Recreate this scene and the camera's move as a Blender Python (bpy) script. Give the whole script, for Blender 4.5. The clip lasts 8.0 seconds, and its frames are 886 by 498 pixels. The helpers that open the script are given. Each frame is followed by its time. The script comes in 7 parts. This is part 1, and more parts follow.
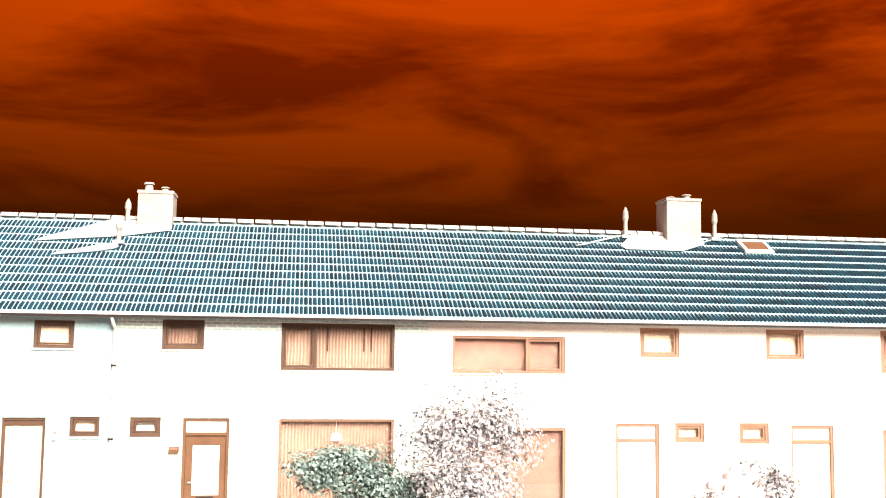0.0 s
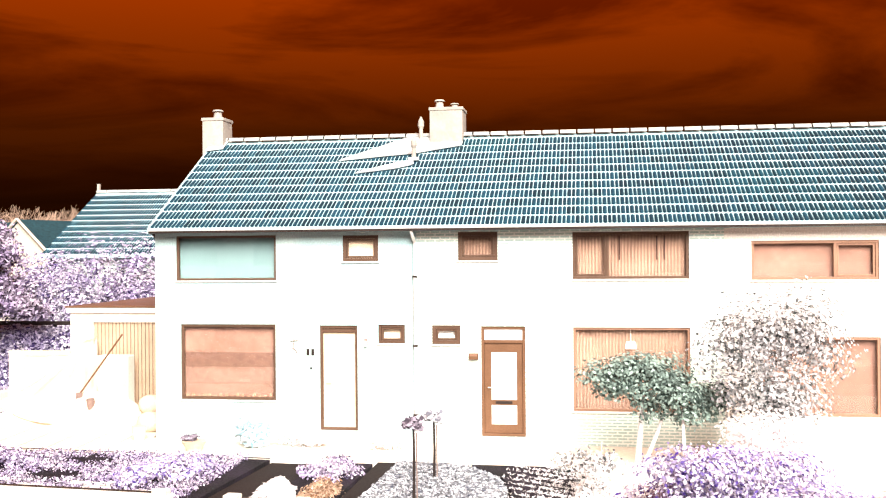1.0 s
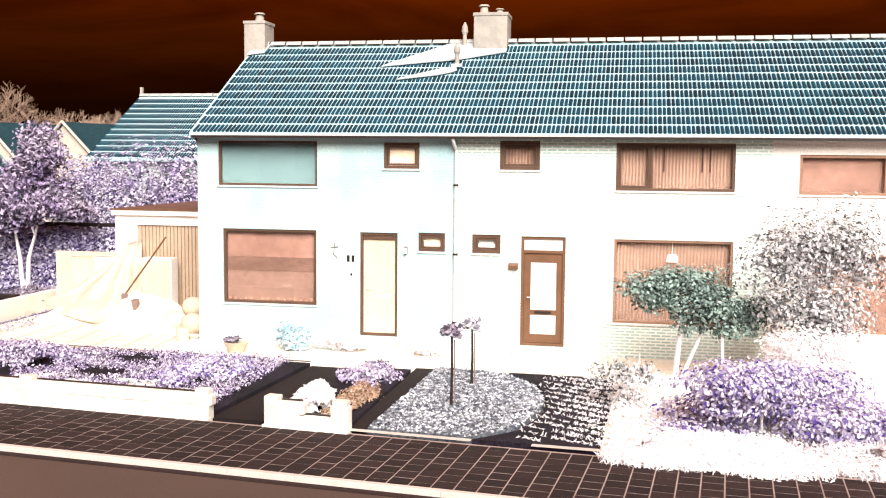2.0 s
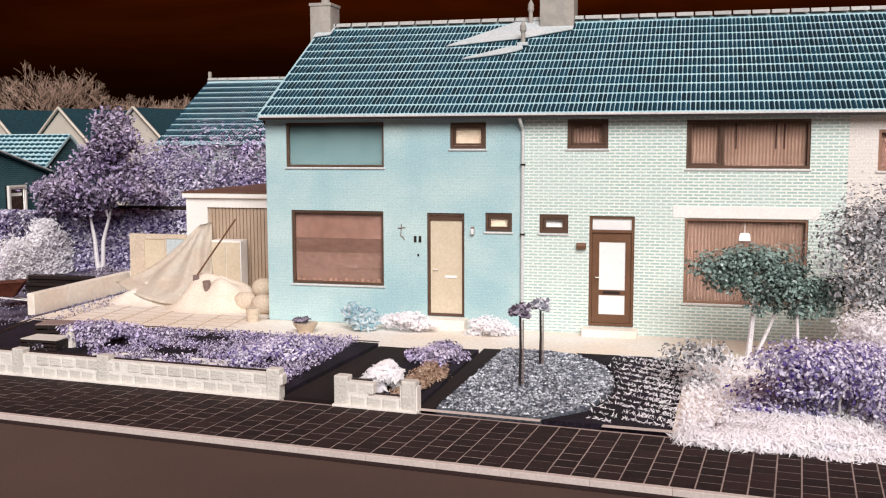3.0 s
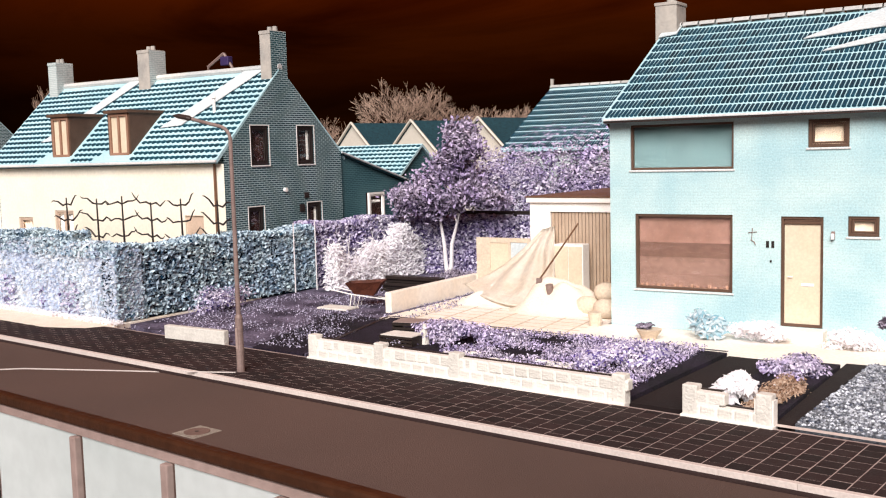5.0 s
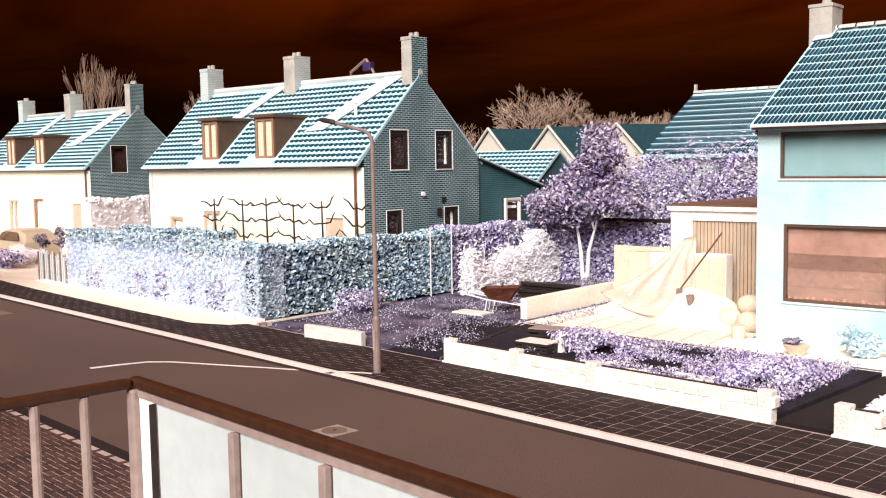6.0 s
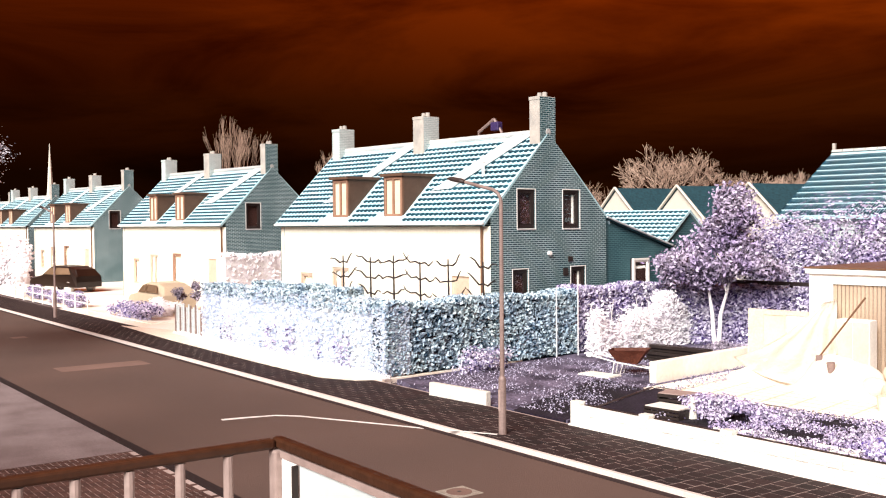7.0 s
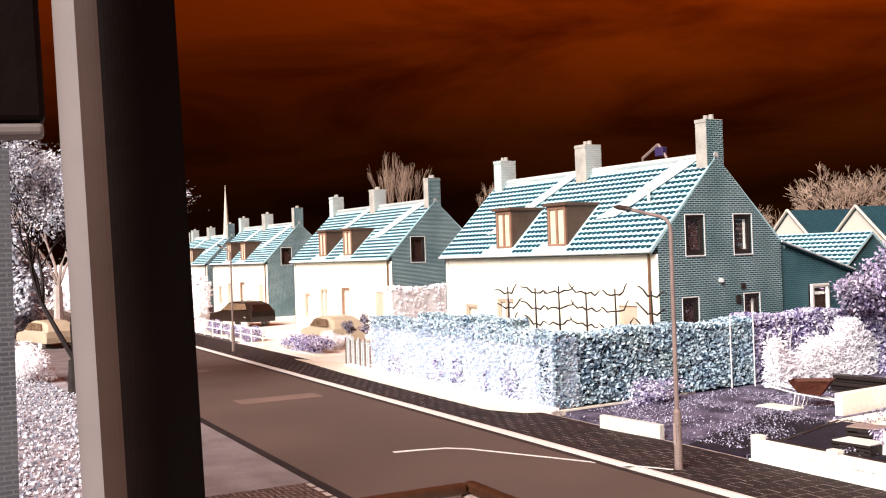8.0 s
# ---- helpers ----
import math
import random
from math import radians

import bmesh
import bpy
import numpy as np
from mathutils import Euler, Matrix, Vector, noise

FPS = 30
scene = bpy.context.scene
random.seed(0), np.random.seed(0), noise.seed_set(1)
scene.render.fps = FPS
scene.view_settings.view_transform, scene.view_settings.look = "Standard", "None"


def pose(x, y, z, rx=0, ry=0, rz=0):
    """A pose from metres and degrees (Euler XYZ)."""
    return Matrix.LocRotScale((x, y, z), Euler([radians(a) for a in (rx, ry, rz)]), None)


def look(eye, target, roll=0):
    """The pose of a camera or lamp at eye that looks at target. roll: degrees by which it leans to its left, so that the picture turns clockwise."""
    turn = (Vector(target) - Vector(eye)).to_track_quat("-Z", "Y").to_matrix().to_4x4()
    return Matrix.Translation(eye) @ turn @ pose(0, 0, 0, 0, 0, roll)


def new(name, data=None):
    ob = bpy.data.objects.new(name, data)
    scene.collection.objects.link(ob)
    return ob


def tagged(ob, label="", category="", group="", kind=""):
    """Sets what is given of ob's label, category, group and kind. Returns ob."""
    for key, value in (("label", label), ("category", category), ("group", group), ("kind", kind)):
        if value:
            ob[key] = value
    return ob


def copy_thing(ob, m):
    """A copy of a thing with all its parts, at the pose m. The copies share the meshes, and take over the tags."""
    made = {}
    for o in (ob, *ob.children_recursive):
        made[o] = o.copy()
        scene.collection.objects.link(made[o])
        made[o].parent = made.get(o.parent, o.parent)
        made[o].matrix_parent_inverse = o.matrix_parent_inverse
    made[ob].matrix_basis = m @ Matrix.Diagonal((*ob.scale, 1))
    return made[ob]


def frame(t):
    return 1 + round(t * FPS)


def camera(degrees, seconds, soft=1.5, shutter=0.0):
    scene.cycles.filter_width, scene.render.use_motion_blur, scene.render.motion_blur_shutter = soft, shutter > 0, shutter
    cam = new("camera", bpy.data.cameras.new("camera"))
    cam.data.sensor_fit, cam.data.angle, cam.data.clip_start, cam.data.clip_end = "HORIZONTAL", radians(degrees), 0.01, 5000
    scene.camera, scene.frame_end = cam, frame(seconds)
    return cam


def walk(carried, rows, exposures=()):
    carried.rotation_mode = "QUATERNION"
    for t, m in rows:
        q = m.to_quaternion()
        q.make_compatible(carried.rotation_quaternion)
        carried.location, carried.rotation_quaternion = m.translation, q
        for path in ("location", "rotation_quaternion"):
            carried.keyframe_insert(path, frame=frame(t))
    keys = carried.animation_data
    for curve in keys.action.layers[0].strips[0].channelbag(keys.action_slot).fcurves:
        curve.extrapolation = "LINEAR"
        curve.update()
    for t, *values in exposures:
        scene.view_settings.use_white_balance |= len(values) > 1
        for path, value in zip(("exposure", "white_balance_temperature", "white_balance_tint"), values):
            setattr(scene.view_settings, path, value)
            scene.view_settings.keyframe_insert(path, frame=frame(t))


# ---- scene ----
cam = camera(47.9, 8.0, soft=1.15)
PATH = [
    (0, (9.167, -21.534, 4.195), (9.455, -19.563, 4.380), 0.75),
    (0.3, (9.181, -21.497, 4.190), (9.350, -19.507, 4.303), 0.98),
    (0.5, (9.185, -21.470, 4.186), (9.194, -19.471, 4.252), 1.26),
    (1, (9.187, -21.402, 4.171), (8.900, -19.422, 4.175), -0.46),
    (1.5, (9.181, -21.355, 4.152), (8.827, -19.390, 4.050), 0.05),
    (1.7, (9.174, -21.339, 4.145), (8.824, -19.375, 4.004), 0.50),
    (3, (9.091, -21.271, 4.103), (8.601, -19.343, 3.890), -0.15),
    (3.5, (9.039, -21.238, 4.085), (8.434, -19.345, 3.859), -0.60),
    (4, (8.976, -21.205, 4.067), (8.183, -19.380, 3.864), -1.50),
    (4.5, (8.898, -21.178, 4.054), (7.928, -19.440, 3.855), -1.20),
    (4.7, (8.869, -21.169, 4.048), (7.845, -19.461, 3.856), -1.33),
    (5.8, (8.703, -21.134, 4.012), (7.438, -19.596, 3.822), -1.18),
    (6, (8.678, -21.122, 4.017), (7.370, -19.618, 3.844), -0.93),
    (6.5, (8.601, -21.121, 4.032), (7.195, -19.701, 3.954), -0.56),
    (7, (8.546, -21.109, 4.025), (7.059, -19.772, 3.972), -0.49),
    (7.5, (8.479, -21.112, 4.045), (6.874, -19.919, 4.019), -1.00),
    (8, (8.407, -21.121, 4.053), (6.725, -20.039, 4.067), -1.92),
]
walk(cam, [(t, look(eye, target, roll)) for t, eye, target, roll in PATH],
     exposures=[(0.0, 1.65, 7100, 10), (1.0, 1.5, 7000, 10), (1.7, 1.35, 6900, 10), (2.8, 0.05, 6400, 11), (3.5, 0.0, 6350, 11),
                (4.1, 0.10, 6400, 11), (4.7, 0.42, 6450, 11), (5.8, 0.66, 6500, 10), (6.5, 1.05, 6550, 10), (7.5, 1.1, 6550, 10), (8.0, 1.02, 6550, 10)])

# ---- world and sun ----
world = bpy.data.worlds.new("sky")
scene.world = world
world.use_nodes = True
wn, wl = world.node_tree.nodes, world.node_tree.links
wn.clear()
w_out = wn.new("ShaderNodeOutputWorld")
w_bg = wn.new("ShaderNodeBackground")
w_tc = wn.new("ShaderNodeTexCoord")
w_sep = wn.new("ShaderNodeSeparateXYZ")
w_grad = wn.new("ShaderNodeValToRGB")
w_map = wn.new("ShaderNodeMapping")
w_map.inputs["Scale"].default_value = (1.6, 1.6, 8.0)
w_map.inputs["Rotation"].default_value = (radians(4), radians(-13), radians(12))
w_noise = wn.new("ShaderNodeTexNoise")
w_noise.inputs["Scale"].default_value = 1.7
w_noise.inputs["Detail"].default_value = 7.0
w_noise.inputs["Roughness"].default_value = 0.58
w_noise.inputs["Distortion"].default_value = 0.6
w_ramp = wn.new("ShaderNodeValToRGB")
w_mix = wn.new("ShaderNodeMix")
w_mix.data_type, w_mix.blend_type = "RGBA", "MULTIPLY"
w_mix.inputs["Factor"].default_value = 1.0
stops = ((0.0, (0.006, 0.0014, 0.0001)), (0.05, (0.006, 0.0012, 0.0001)), (0.12, (0.020, 0.0030, 0.0001)),
         (0.20, (0.070, 0.0082, 0.0002)), (0.34, (0.158, 0.0150, 0.0002)), (1.0, (0.170, 0.0260, 0.0015)))
for i, (p, c) in enumerate(stops):
    e = w_grad.color_ramp.elements[i] if i < 2 else w_grad.color_ramp.elements.new(p)
    e.position, e.color = p, (*c, 1)
w_ramp.color_ramp.elements[0].position, w_ramp.color_ramp.elements[0].color = 0.34, (0.44, 0.33, 0.27, 1)
w_ramp.color_ramp.elements[1].position, w_ramp.color_ramp.elements[1].color = 0.55, (1.18, 1.18, 1.18, 1)
wl.new(w_tc.outputs["Generated"], w_sep.inputs[0])
wl.new(w_sep.outputs["Z"], w_grad.inputs[0])
wl.new(w_tc.outputs["Generated"], w_map.inputs[0])
wl.new(w_map.outputs[0], w_noise.inputs["Vector"])
wl.new(w_noise.outputs[0], w_ramp.inputs[0])
wl.new(w_grad.outputs[0], w_mix.inputs["A"])
wl.new(w_ramp.outputs[0], w_mix.inputs["B"])
w_side = wn.new("ShaderNodeMapRange")
w_side.inputs["From Min"].default_value, w_side.inputs["From Max"].default_value = -0.98, -0.58
w_side.inputs["To Min"].default_value, w_side.inputs["To Max"].default_value = 0.40, 1.08
wl.new(w_sep.outputs["X"], w_side.inputs[0])
wl.new(w_side.outputs[0], w_bg.inputs[1])
wl.new(w_mix.outputs["Result"], w_bg.inputs[0])
wl.new(w_bg.outputs[0], w_out.inputs[0])

sun = new("sun", bpy.data.lights.new("sun", "SUN"))
sun.data.energy, sun.data.angle, sun.data.color = 4.2, radians(38), (1.0, 0.98, 0.95)
sun.matrix_world = look((0, 0, 0), (-0.30, 0.80, -0.60))


# ---- materials ----
def nodes_of(name):
    m = bpy.data.materials.new(name)
    m.use_nodes = True
    return m, m.node_tree.nodes, m.node_tree.links, m.node_tree.nodes["Principled BSDF"]


def mixed(n, l, fac, a, b, blend="MIX"):
    x = n.new("ShaderNodeMix")
    x.data_type, x.blend_type = "RGBA", blend
    for key, v in (("Factor", fac), ("A", a), ("B", b)):
        if isinstance(v, (int, float)):
            x.inputs[key].default_value = v
        elif isinstance(v, tuple):
            x.inputs[key].default_value = (*v, 1)
        else:
            l.new(v, x.inputs[key])
    return x.outputs["Result"]


def noise_out(n, l, co, scale, lo=0.35, hi=0.65, detail=5.0):
    t = n.new("ShaderNodeTexNoise")
    t.inputs["Scale"].default_value, t.inputs["Detail"].default_value = scale, detail
    l.new(co, t.inputs["Vector"])
    r = n.new("ShaderNodeMapRange")
    r.inputs["From Min"].default_value, r.inputs["From Max"].default_value = lo, hi
    l.new(t.outputs[0], r.inputs[0])
    return r.outputs[0]


def surface(name, c, c2=None, rough=0.7, big=0.6, fine=25.0, grain=0.12, bump=0.15, metal=0.0, vary=0.0, island=False, spec=0.3):
    """Plain surface with broad stains from c to c2, fine grain, a little relief, and a change from piece to piece."""
    m, n, l, b = nodes_of(name)
    co = n.new("ShaderNodeTexCoord").outputs["Object"]
    c2 = c2 or tuple(v * 0.78 for v in c)
    col = mixed(n, l, noise_out(n, l, co, big), c, c2)
    g = noise_out(n, l, co, fine)
    col = mixed(n, l, g, col, mixed(n, l, 1.0, col, (1 - grain * 2.2,) * 3, "MULTIPLY"))
    if vary:
        r = n.new("ShaderNodeNewGeometry").outputs["Random Per Island"] if island else n.new("ShaderNodeObjectInfo").outputs["Random"]
        v = n.new("ShaderNodeMapRange")
        v.inputs["To Min"].default_value, v.inputs["To Max"].default_value = 1 - vary, 1 + vary
        l.new(r, v.inputs[0])
        hsv = n.new("ShaderNodeHueSaturation")
        l.new(v.outputs[0], hsv.inputs["Value"])
        l.new(col, hsv.inputs["Color"])
        col = hsv.outputs[0]
    l.new(col, b.inputs["Base Color"])
    b.inputs["Roughness"].default_value, b.inputs["Metallic"].default_value = rough, metal
    b.inputs["Specular IOR Level"].default_value = spec
    if bump:
        bp = n.new("ShaderNodeBump")
        bp.inputs["Strength"].default_value, bp.inputs["Distance"].default_value = bump, 0.02
        l.new(g, bp.inputs["Height"])
        l.new(bp.outputs[0], b.inputs["Normal"])
    return m


def brickwork(name, c, c2, mortar, across, joint=0.011, stain=None, size=(0.215, 0.066), strength=0.35):
    """Brick courses of real size on an upright wall that runs along x or along y."""
    m, n, l, b = nodes_of(name)
    co = n.new("ShaderNodeTexCoord").outputs["Object"]
    s, k = n.new("ShaderNodeSeparateXYZ"), n.new("ShaderNodeCombineXYZ")
    l.new(co, s.inputs[0])
    l.new(s.outputs[across], k.inputs["X"])
    l.new(s.outputs["Z"], k.inputs["Y"])
    t = n.new("ShaderNodeTexBrick")
    t.inputs["Scale"].default_value = 1.0
    t.inputs["Brick Width"].default_value, t.inputs["Row Height"].default_value = size
    t.inputs["Mortar Size"].default_value, t.inputs["Mortar Smooth"].default_value = joint, 0.2
    t.inputs["Color1"].default_value, t.inputs["Color2"].default_value, t.inputs["Mortar"].default_value = (*c, 1), (*c2, 1), (*mortar, 1)
    l.new(k.outputs[0], t.inputs["Vector"])
    col = mixed(n, l, noise_out(n, l, co, 0.7), t.outputs["Color"], mixed(n, l, 0.5, t.outputs["Color"], stain or mortar))
    g = noise_out(n, l, co, 30.0)
    col = mixed(n, l, g, col, mixed(n, l, 1.0, col, (0.8, 0.8, 0.8), "MULTIPLY"))
    l.new(col, b.inputs["Base Color"])
    b.inputs["Roughness"].default_value, b.inputs["Specular IOR Level"].default_value = 0.85, 0.2
    bp = n.new("ShaderNodeBump")
    bp.invert = True
    bp.inputs["Strength"].default_value, bp.inputs["Distance"].default_value = strength, 0.01
    l.new(t.outputs["Fac"], bp.inputs["Height"])
    l.new(bp.outputs[0], b.inputs["Normal"])
    return m


def leafy(name, stops, rough=0.6, patch=(0.80, 0.80, 0.83), scale=1.6, thru=0.12):
    """Leaves whose colour changes from one to the next along the given stops."""
    m, n, l, b = nodes_of(name)
    r = n.new("ShaderNodeValToRGB")
    for i, c in enumerate(stops):
        p = i / (len(stops) - 1)
        e = r.color_ramp.elements[0] if i == 0 else r.color_ramp.elements[1] if i == len(stops) - 1 else r.color_ramp.elements.new(p)
        e.position, e.color = p, (*c, 1)
    l.new(n.new("ShaderNodeNewGeometry").outputs["Random Per Island"], r.inputs[0])
    co = n.new("ShaderNodeTexCoord").outputs["Object"]
    col = mixed(n, l, noise_out(n, l, co, scale), r.outputs[0], mixed(n, l, 1.0, r.outputs[0], patch, "MULTIPLY"))
    l.new(col, b.inputs["Base Color"])
    b.inputs["Roughness"].default_value, b.inputs["Specular IOR Level"].default_value = rough, 0.15
    tr, mx = n.new("ShaderNodeBsdfTranslucent"), n.new("ShaderNodeMixShader")
    l.new(col, tr.inputs["Color"])
    mx.inputs[0].default_value = thru
    l.new(b.outputs[0], mx.inputs[1])
    l.new(tr.outputs[0], mx.inputs[2])
    l.new(mx.outputs[0], n["Material Output"].inputs["Surface"])
    return m


def clear_glass(name):
    m, n, l, b = nodes_of(name)
    b.inputs["Base Color"].default_value = (0.96, 0.95, 0.93, 1)
    b.inputs["Transmission Weight"].default_value, b.inputs["Roughness"].default_value, b.inputs["IOR"].default_value = 1.0, 0.02, 1.45
    return m


def striped(name, c, c2, axis, period, rough=0.8):
    """Cloth or sheet in even folds."""
    m, n, l, b = nodes_of(name)
    co = n.new("ShaderNodeTexCoord").outputs["Object"]
    w = n.new("ShaderNodeTexWave")
    w.bands_direction = axis
    w.inputs["Scale"].default_value = 1 / period / 3.14
    w.inputs["Distortion"].default_value, w.inputs["Detail"].default_value, w.inputs["Detail Scale"].default_value = 1.5, 2.0, 0.6
    l.new(co, w.inputs["Vector"])
    col = mixed(n, l, w.outputs["Fac"], c, c2)
    col = mixed(n, l, noise_out(n, l, co, 1.3), col, mixed(n, l, 1.0, col, (0.75, 0.72, 0.70), "MULTIPLY"))
    l.new(col, b.inputs["Base Color"])
    b.inputs["Roughness"].default_value = rough
    bp = n.new("ShaderNodeBump")
    bp.inputs["Strength"].default_value, bp.inputs["Distance"].default_value = 0.4, 0.03
    l.new(w.outputs["Fac"], bp.inputs["Height"])
    l.new(bp.outputs[0], b.inputs["Normal"])
    return m


M_TILE = surface("teal_tile", (0.005, 0.040, 0.072), (0.004, 0.056, 0.084), 0.6, 0.5, 18, 0.15, 0.2, vary=0.4)
M_TILE_J = surface("teal_tile_joined", (0.005, 0.040, 0.072), (0.004, 0.056, 0.084), 0.6, 0.5, 18, 0.15, 0.2, vary=0.4, island=True)
M_TILE_B = surface("cyan_tile", (0.006, 0.070, 0.105), (0.004, 0.050, 0.080), 0.6, 0.5, 18, 0.15, 0.2, vary=0.25, island=True)
# roof slab under the tiles; shade in the tile gaps is painted pale here
M_TILE_GAP = surface("pale_gap_shade", (0.52, 0.75, 0.80), (0.42, 0.65, 0.71), 0.85)
M_RIDGE = surface("ridge_tile", (0.62, 0.60, 0.56), (0.45, 0.47, 0.47), 0.8, vary=0.15)
# pale trim colour, also used to paint the shadows cast on the roofs
M_TRIM_SHADOW = surface("pale_trim_and_shadow", (0.66, 0.70, 0.70), (0.56, 0.63, 0.65), 0.7, 1.2, 14, 0.08)
M_PAINT = brickwork("light_blue_painted_brick", (0.53, 0.70, 0.69), (0.57, 0.73, 0.72), (0.60, 0.75, 0.73), "X", 0.008, (0.24, 0.48, 0.57), strength=0.2)
M_BRICK = brickwork("pale_green_brick", (0.38, 0.54, 0.51), (0.48, 0.63, 0.58), (0.92, 0.95, 0.88), "X", 0.017, (0.66, 0.78, 0.74))
M_WHITEBRICK = brickwork("cream_brick", (0.78, 0.72, 0.66), (0.84, 0.78, 0.72), (0.88, 0.84, 0.80), "X", 0.01, (0.84, 0.80, 0.76), strength=0.2)
M_GABLE_A = brickwork("gable_brick", (0.40, 0.55, 0.56), (0.48, 0.62, 0.62), (0.80, 0.85, 0.82), "Y", 0.012)
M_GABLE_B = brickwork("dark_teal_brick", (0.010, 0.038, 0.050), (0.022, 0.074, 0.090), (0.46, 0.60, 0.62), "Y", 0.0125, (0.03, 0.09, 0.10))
# paler than the gable: how light falls by side is put into the colour
M_FRONT_B = surface("ivory_front_side_light", (0.86, 0.80, 0.68), (0.82, 0.74, 0.60), 0.85, 0.4, 12, 0.04, 0.1)
M_CHIM = surface("chimney_render", (0.46, 0.42, 0.37), (0.33, 0.31, 0.285), 0.85, 2.0, 12, 0.05, 0.08)
M_CHIM_BRICK = brickwork("chimney_brick", (0.30, 0.38, 0.38), (0.40, 0.48, 0.47), (0.62, 0.66, 0.64), "Y", 0.012)
M_WHITE = surface("white_paint", (0.91, 0.88, 0.84), (0.86, 0.82, 0.77), 0.5, 0.9, 20, 0.04, 0.05)
M_CREAM = surface("cream_paint", (0.72, 0.61, 0.46), (0.66, 0.55, 0.40), 0.5, 1.1, 20, 0.05, 0.05)
M_FRAME = surface("dark_brown_frame", (0.125, 0.070, 0.046), (0.098, 0.052, 0.033), 0.5, 2, 30, 0.1, 0.1)
M_FRAME_T = surface("tan_frame", (0.36, 0.20, 0.135), (0.30, 0.165, 0.11), 0.5, 2, 30, 0.1, 0.1)
M_BROWN = surface("brown_door_paint", (0.180, 0.090, 0.050), (0.150, 0.075, 0.040), 0.45, 2, 30, 0.08, 0.1)
M_BLIND = surface("teal_blind", (0.118, 0.190, 0.196), (0.110, 0.177, 0.183), 0.7, 0.5, 20, 0.02, 0.0)
M_PEACH = surface("peach_room", (0.25, 0.135, 0.105), (0.17, 0.085, 0.062), 0.8, 0.6, 6, 0.08, 0.0)
M_PALEPANE = surface("pale_backing", (0.78, 0.62, 0.48), (0.70, 0.54, 0.40), 0.6, 1.2, 10, 0.05, 0.0)
M_CURTAIN = striped("brown_curtain", (0.27, 0.160, 0.118), (0.20, 0.115, 0.083), "X", 0.07)
# dark panel colour that paints the shade inside rooms
M_ROOM_SHADE = surface("room_shade", (0.055, 0.019, 0.013), (0.030, 0.010, 0.008), 0.8)
M_MILK = surface("milk_glass", (0.88, 0.87, 0.85), (0.84, 0.83, 0.82), 0.25, 0.8, 10, 0.02, 0.0)
M_GLASS = clear_glass("clear_glass")
M_GUTTER = surface("pale_gutter", (0.80, 0.78, 0.76), (0.66, 0.66, 0.66), 0.5)
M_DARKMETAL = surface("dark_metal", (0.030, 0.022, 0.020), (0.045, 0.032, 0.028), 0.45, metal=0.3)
M_ASPHALT = surface("brown_asphalt", (0.121, 0.075, 0.060), (0.099, 0.063, 0.051), 0.9, 0.25, 60, 0.16, 0.3)
M_PATCH = surface("asphalt_patch", (0.21, 0.13, 0.105), (0.17, 0.105, 0.085), 0.9, 0.6, 60, 0.12, 0.3)
M_PARK = surface("grey_violet_paving", (0.235, 0.190, 0.190), (0.160, 0.122, 0.120), 0.9, 0.9, 40, 0.15, 0.3)
M_SLAB = surface("dark_paver", (0.028, 0.013, 0.012), (0.019, 0.009, 0.009), 0.85, 1.0, 40, 0.2, 0.3, vary=0.4)
M_SLAB_J = surface("dark_paver_joined", (0.028, 0.013, 0.012), (0.019, 0.009, 0.009), 0.85, 1.0, 40, 0.2, 0.3, vary=0.4, island=True)
M_JOINT = surface("pale_joint_sand", (0.48, 0.385, 0.35), (0.36, 0.285, 0.26), 0.95, 1.5, 30)
M_KERB = surface("pale_kerb", (0.70, 0.61, 0.56), (0.58, 0.50, 0.46), 0.85, 1.2, 30, 0.06, 0.1, vary=0.03)
M_BRICKPAVE = surface("brown_clinker", (0.095, 0.046, 0.036), (0.068, 0.032, 0.025), 0.85, 1.5, 40, 0.2, 0.3, vary=0.3)
M_BRICKPAVE_J = surface("brown_clinker_joined", (0.095, 0.046, 0.036), (0.068, 0.032, 0.025), 0.85, 1.5, 40, 0.2, 0.3, vary=0.3, island=True)
M_LAMP_SHADOW = surface("white_lamp_shadow", (0.86, 0.82, 0.78), (0.74, 0.70, 0.66), 0.8, 2, 40, 0.1)
M_EARTH = surface("dark_violet_earth", (0.030, 0.018, 0.040), (0.008, 0.005, 0.010), 0.95, 1.3, 22, 0.35, 0.8)
M_LAWN = surface("violet_lawn", (0.230, 0.195, 0.290), (0.050, 0.038, 0.068), 0.95, 1.3, 14, 0.3, 0.6)
M_PALEGROUND = surface("cream_ground_and_shade", (0.90, 0.78, 0.64), (0.92, 0.87, 0.80), 0.9, 0.5, 12, 0.06, 0.15)
M_VERGE = surface("lilac_grey_verge", (0.52, 0.45, 0.48), (0.36, 0.30, 0.33), 0.95, 0.8, 14, 0.2, 0.5)
M_GRAVEL = surface("blue_grey_gravel", (0.10, 0.12, 0.15), (0.30, 0.33, 0.38), 0.9, 16, 60, 0.3, 0.8)
M_PEBBLE = surface("pebble", (0.66, 0.70, 0.76), (0.05, 0.06, 0.09), 0.8, 9, 30, 0.2, 0.2, vary=0.8, island=True)
M_STONE = surface("cream_block", (0.76, 0.725, 0.66), (0.66, 0.625, 0.565), 0.9, 2.5, 25, 0.06, 0.4, vary=0.1)
M_MORTAR = surface("pale_mortar", (0.86, 0.82, 0.76), (0.76, 0.72, 0.66), 0.95, 2.0, 25, 0.05)
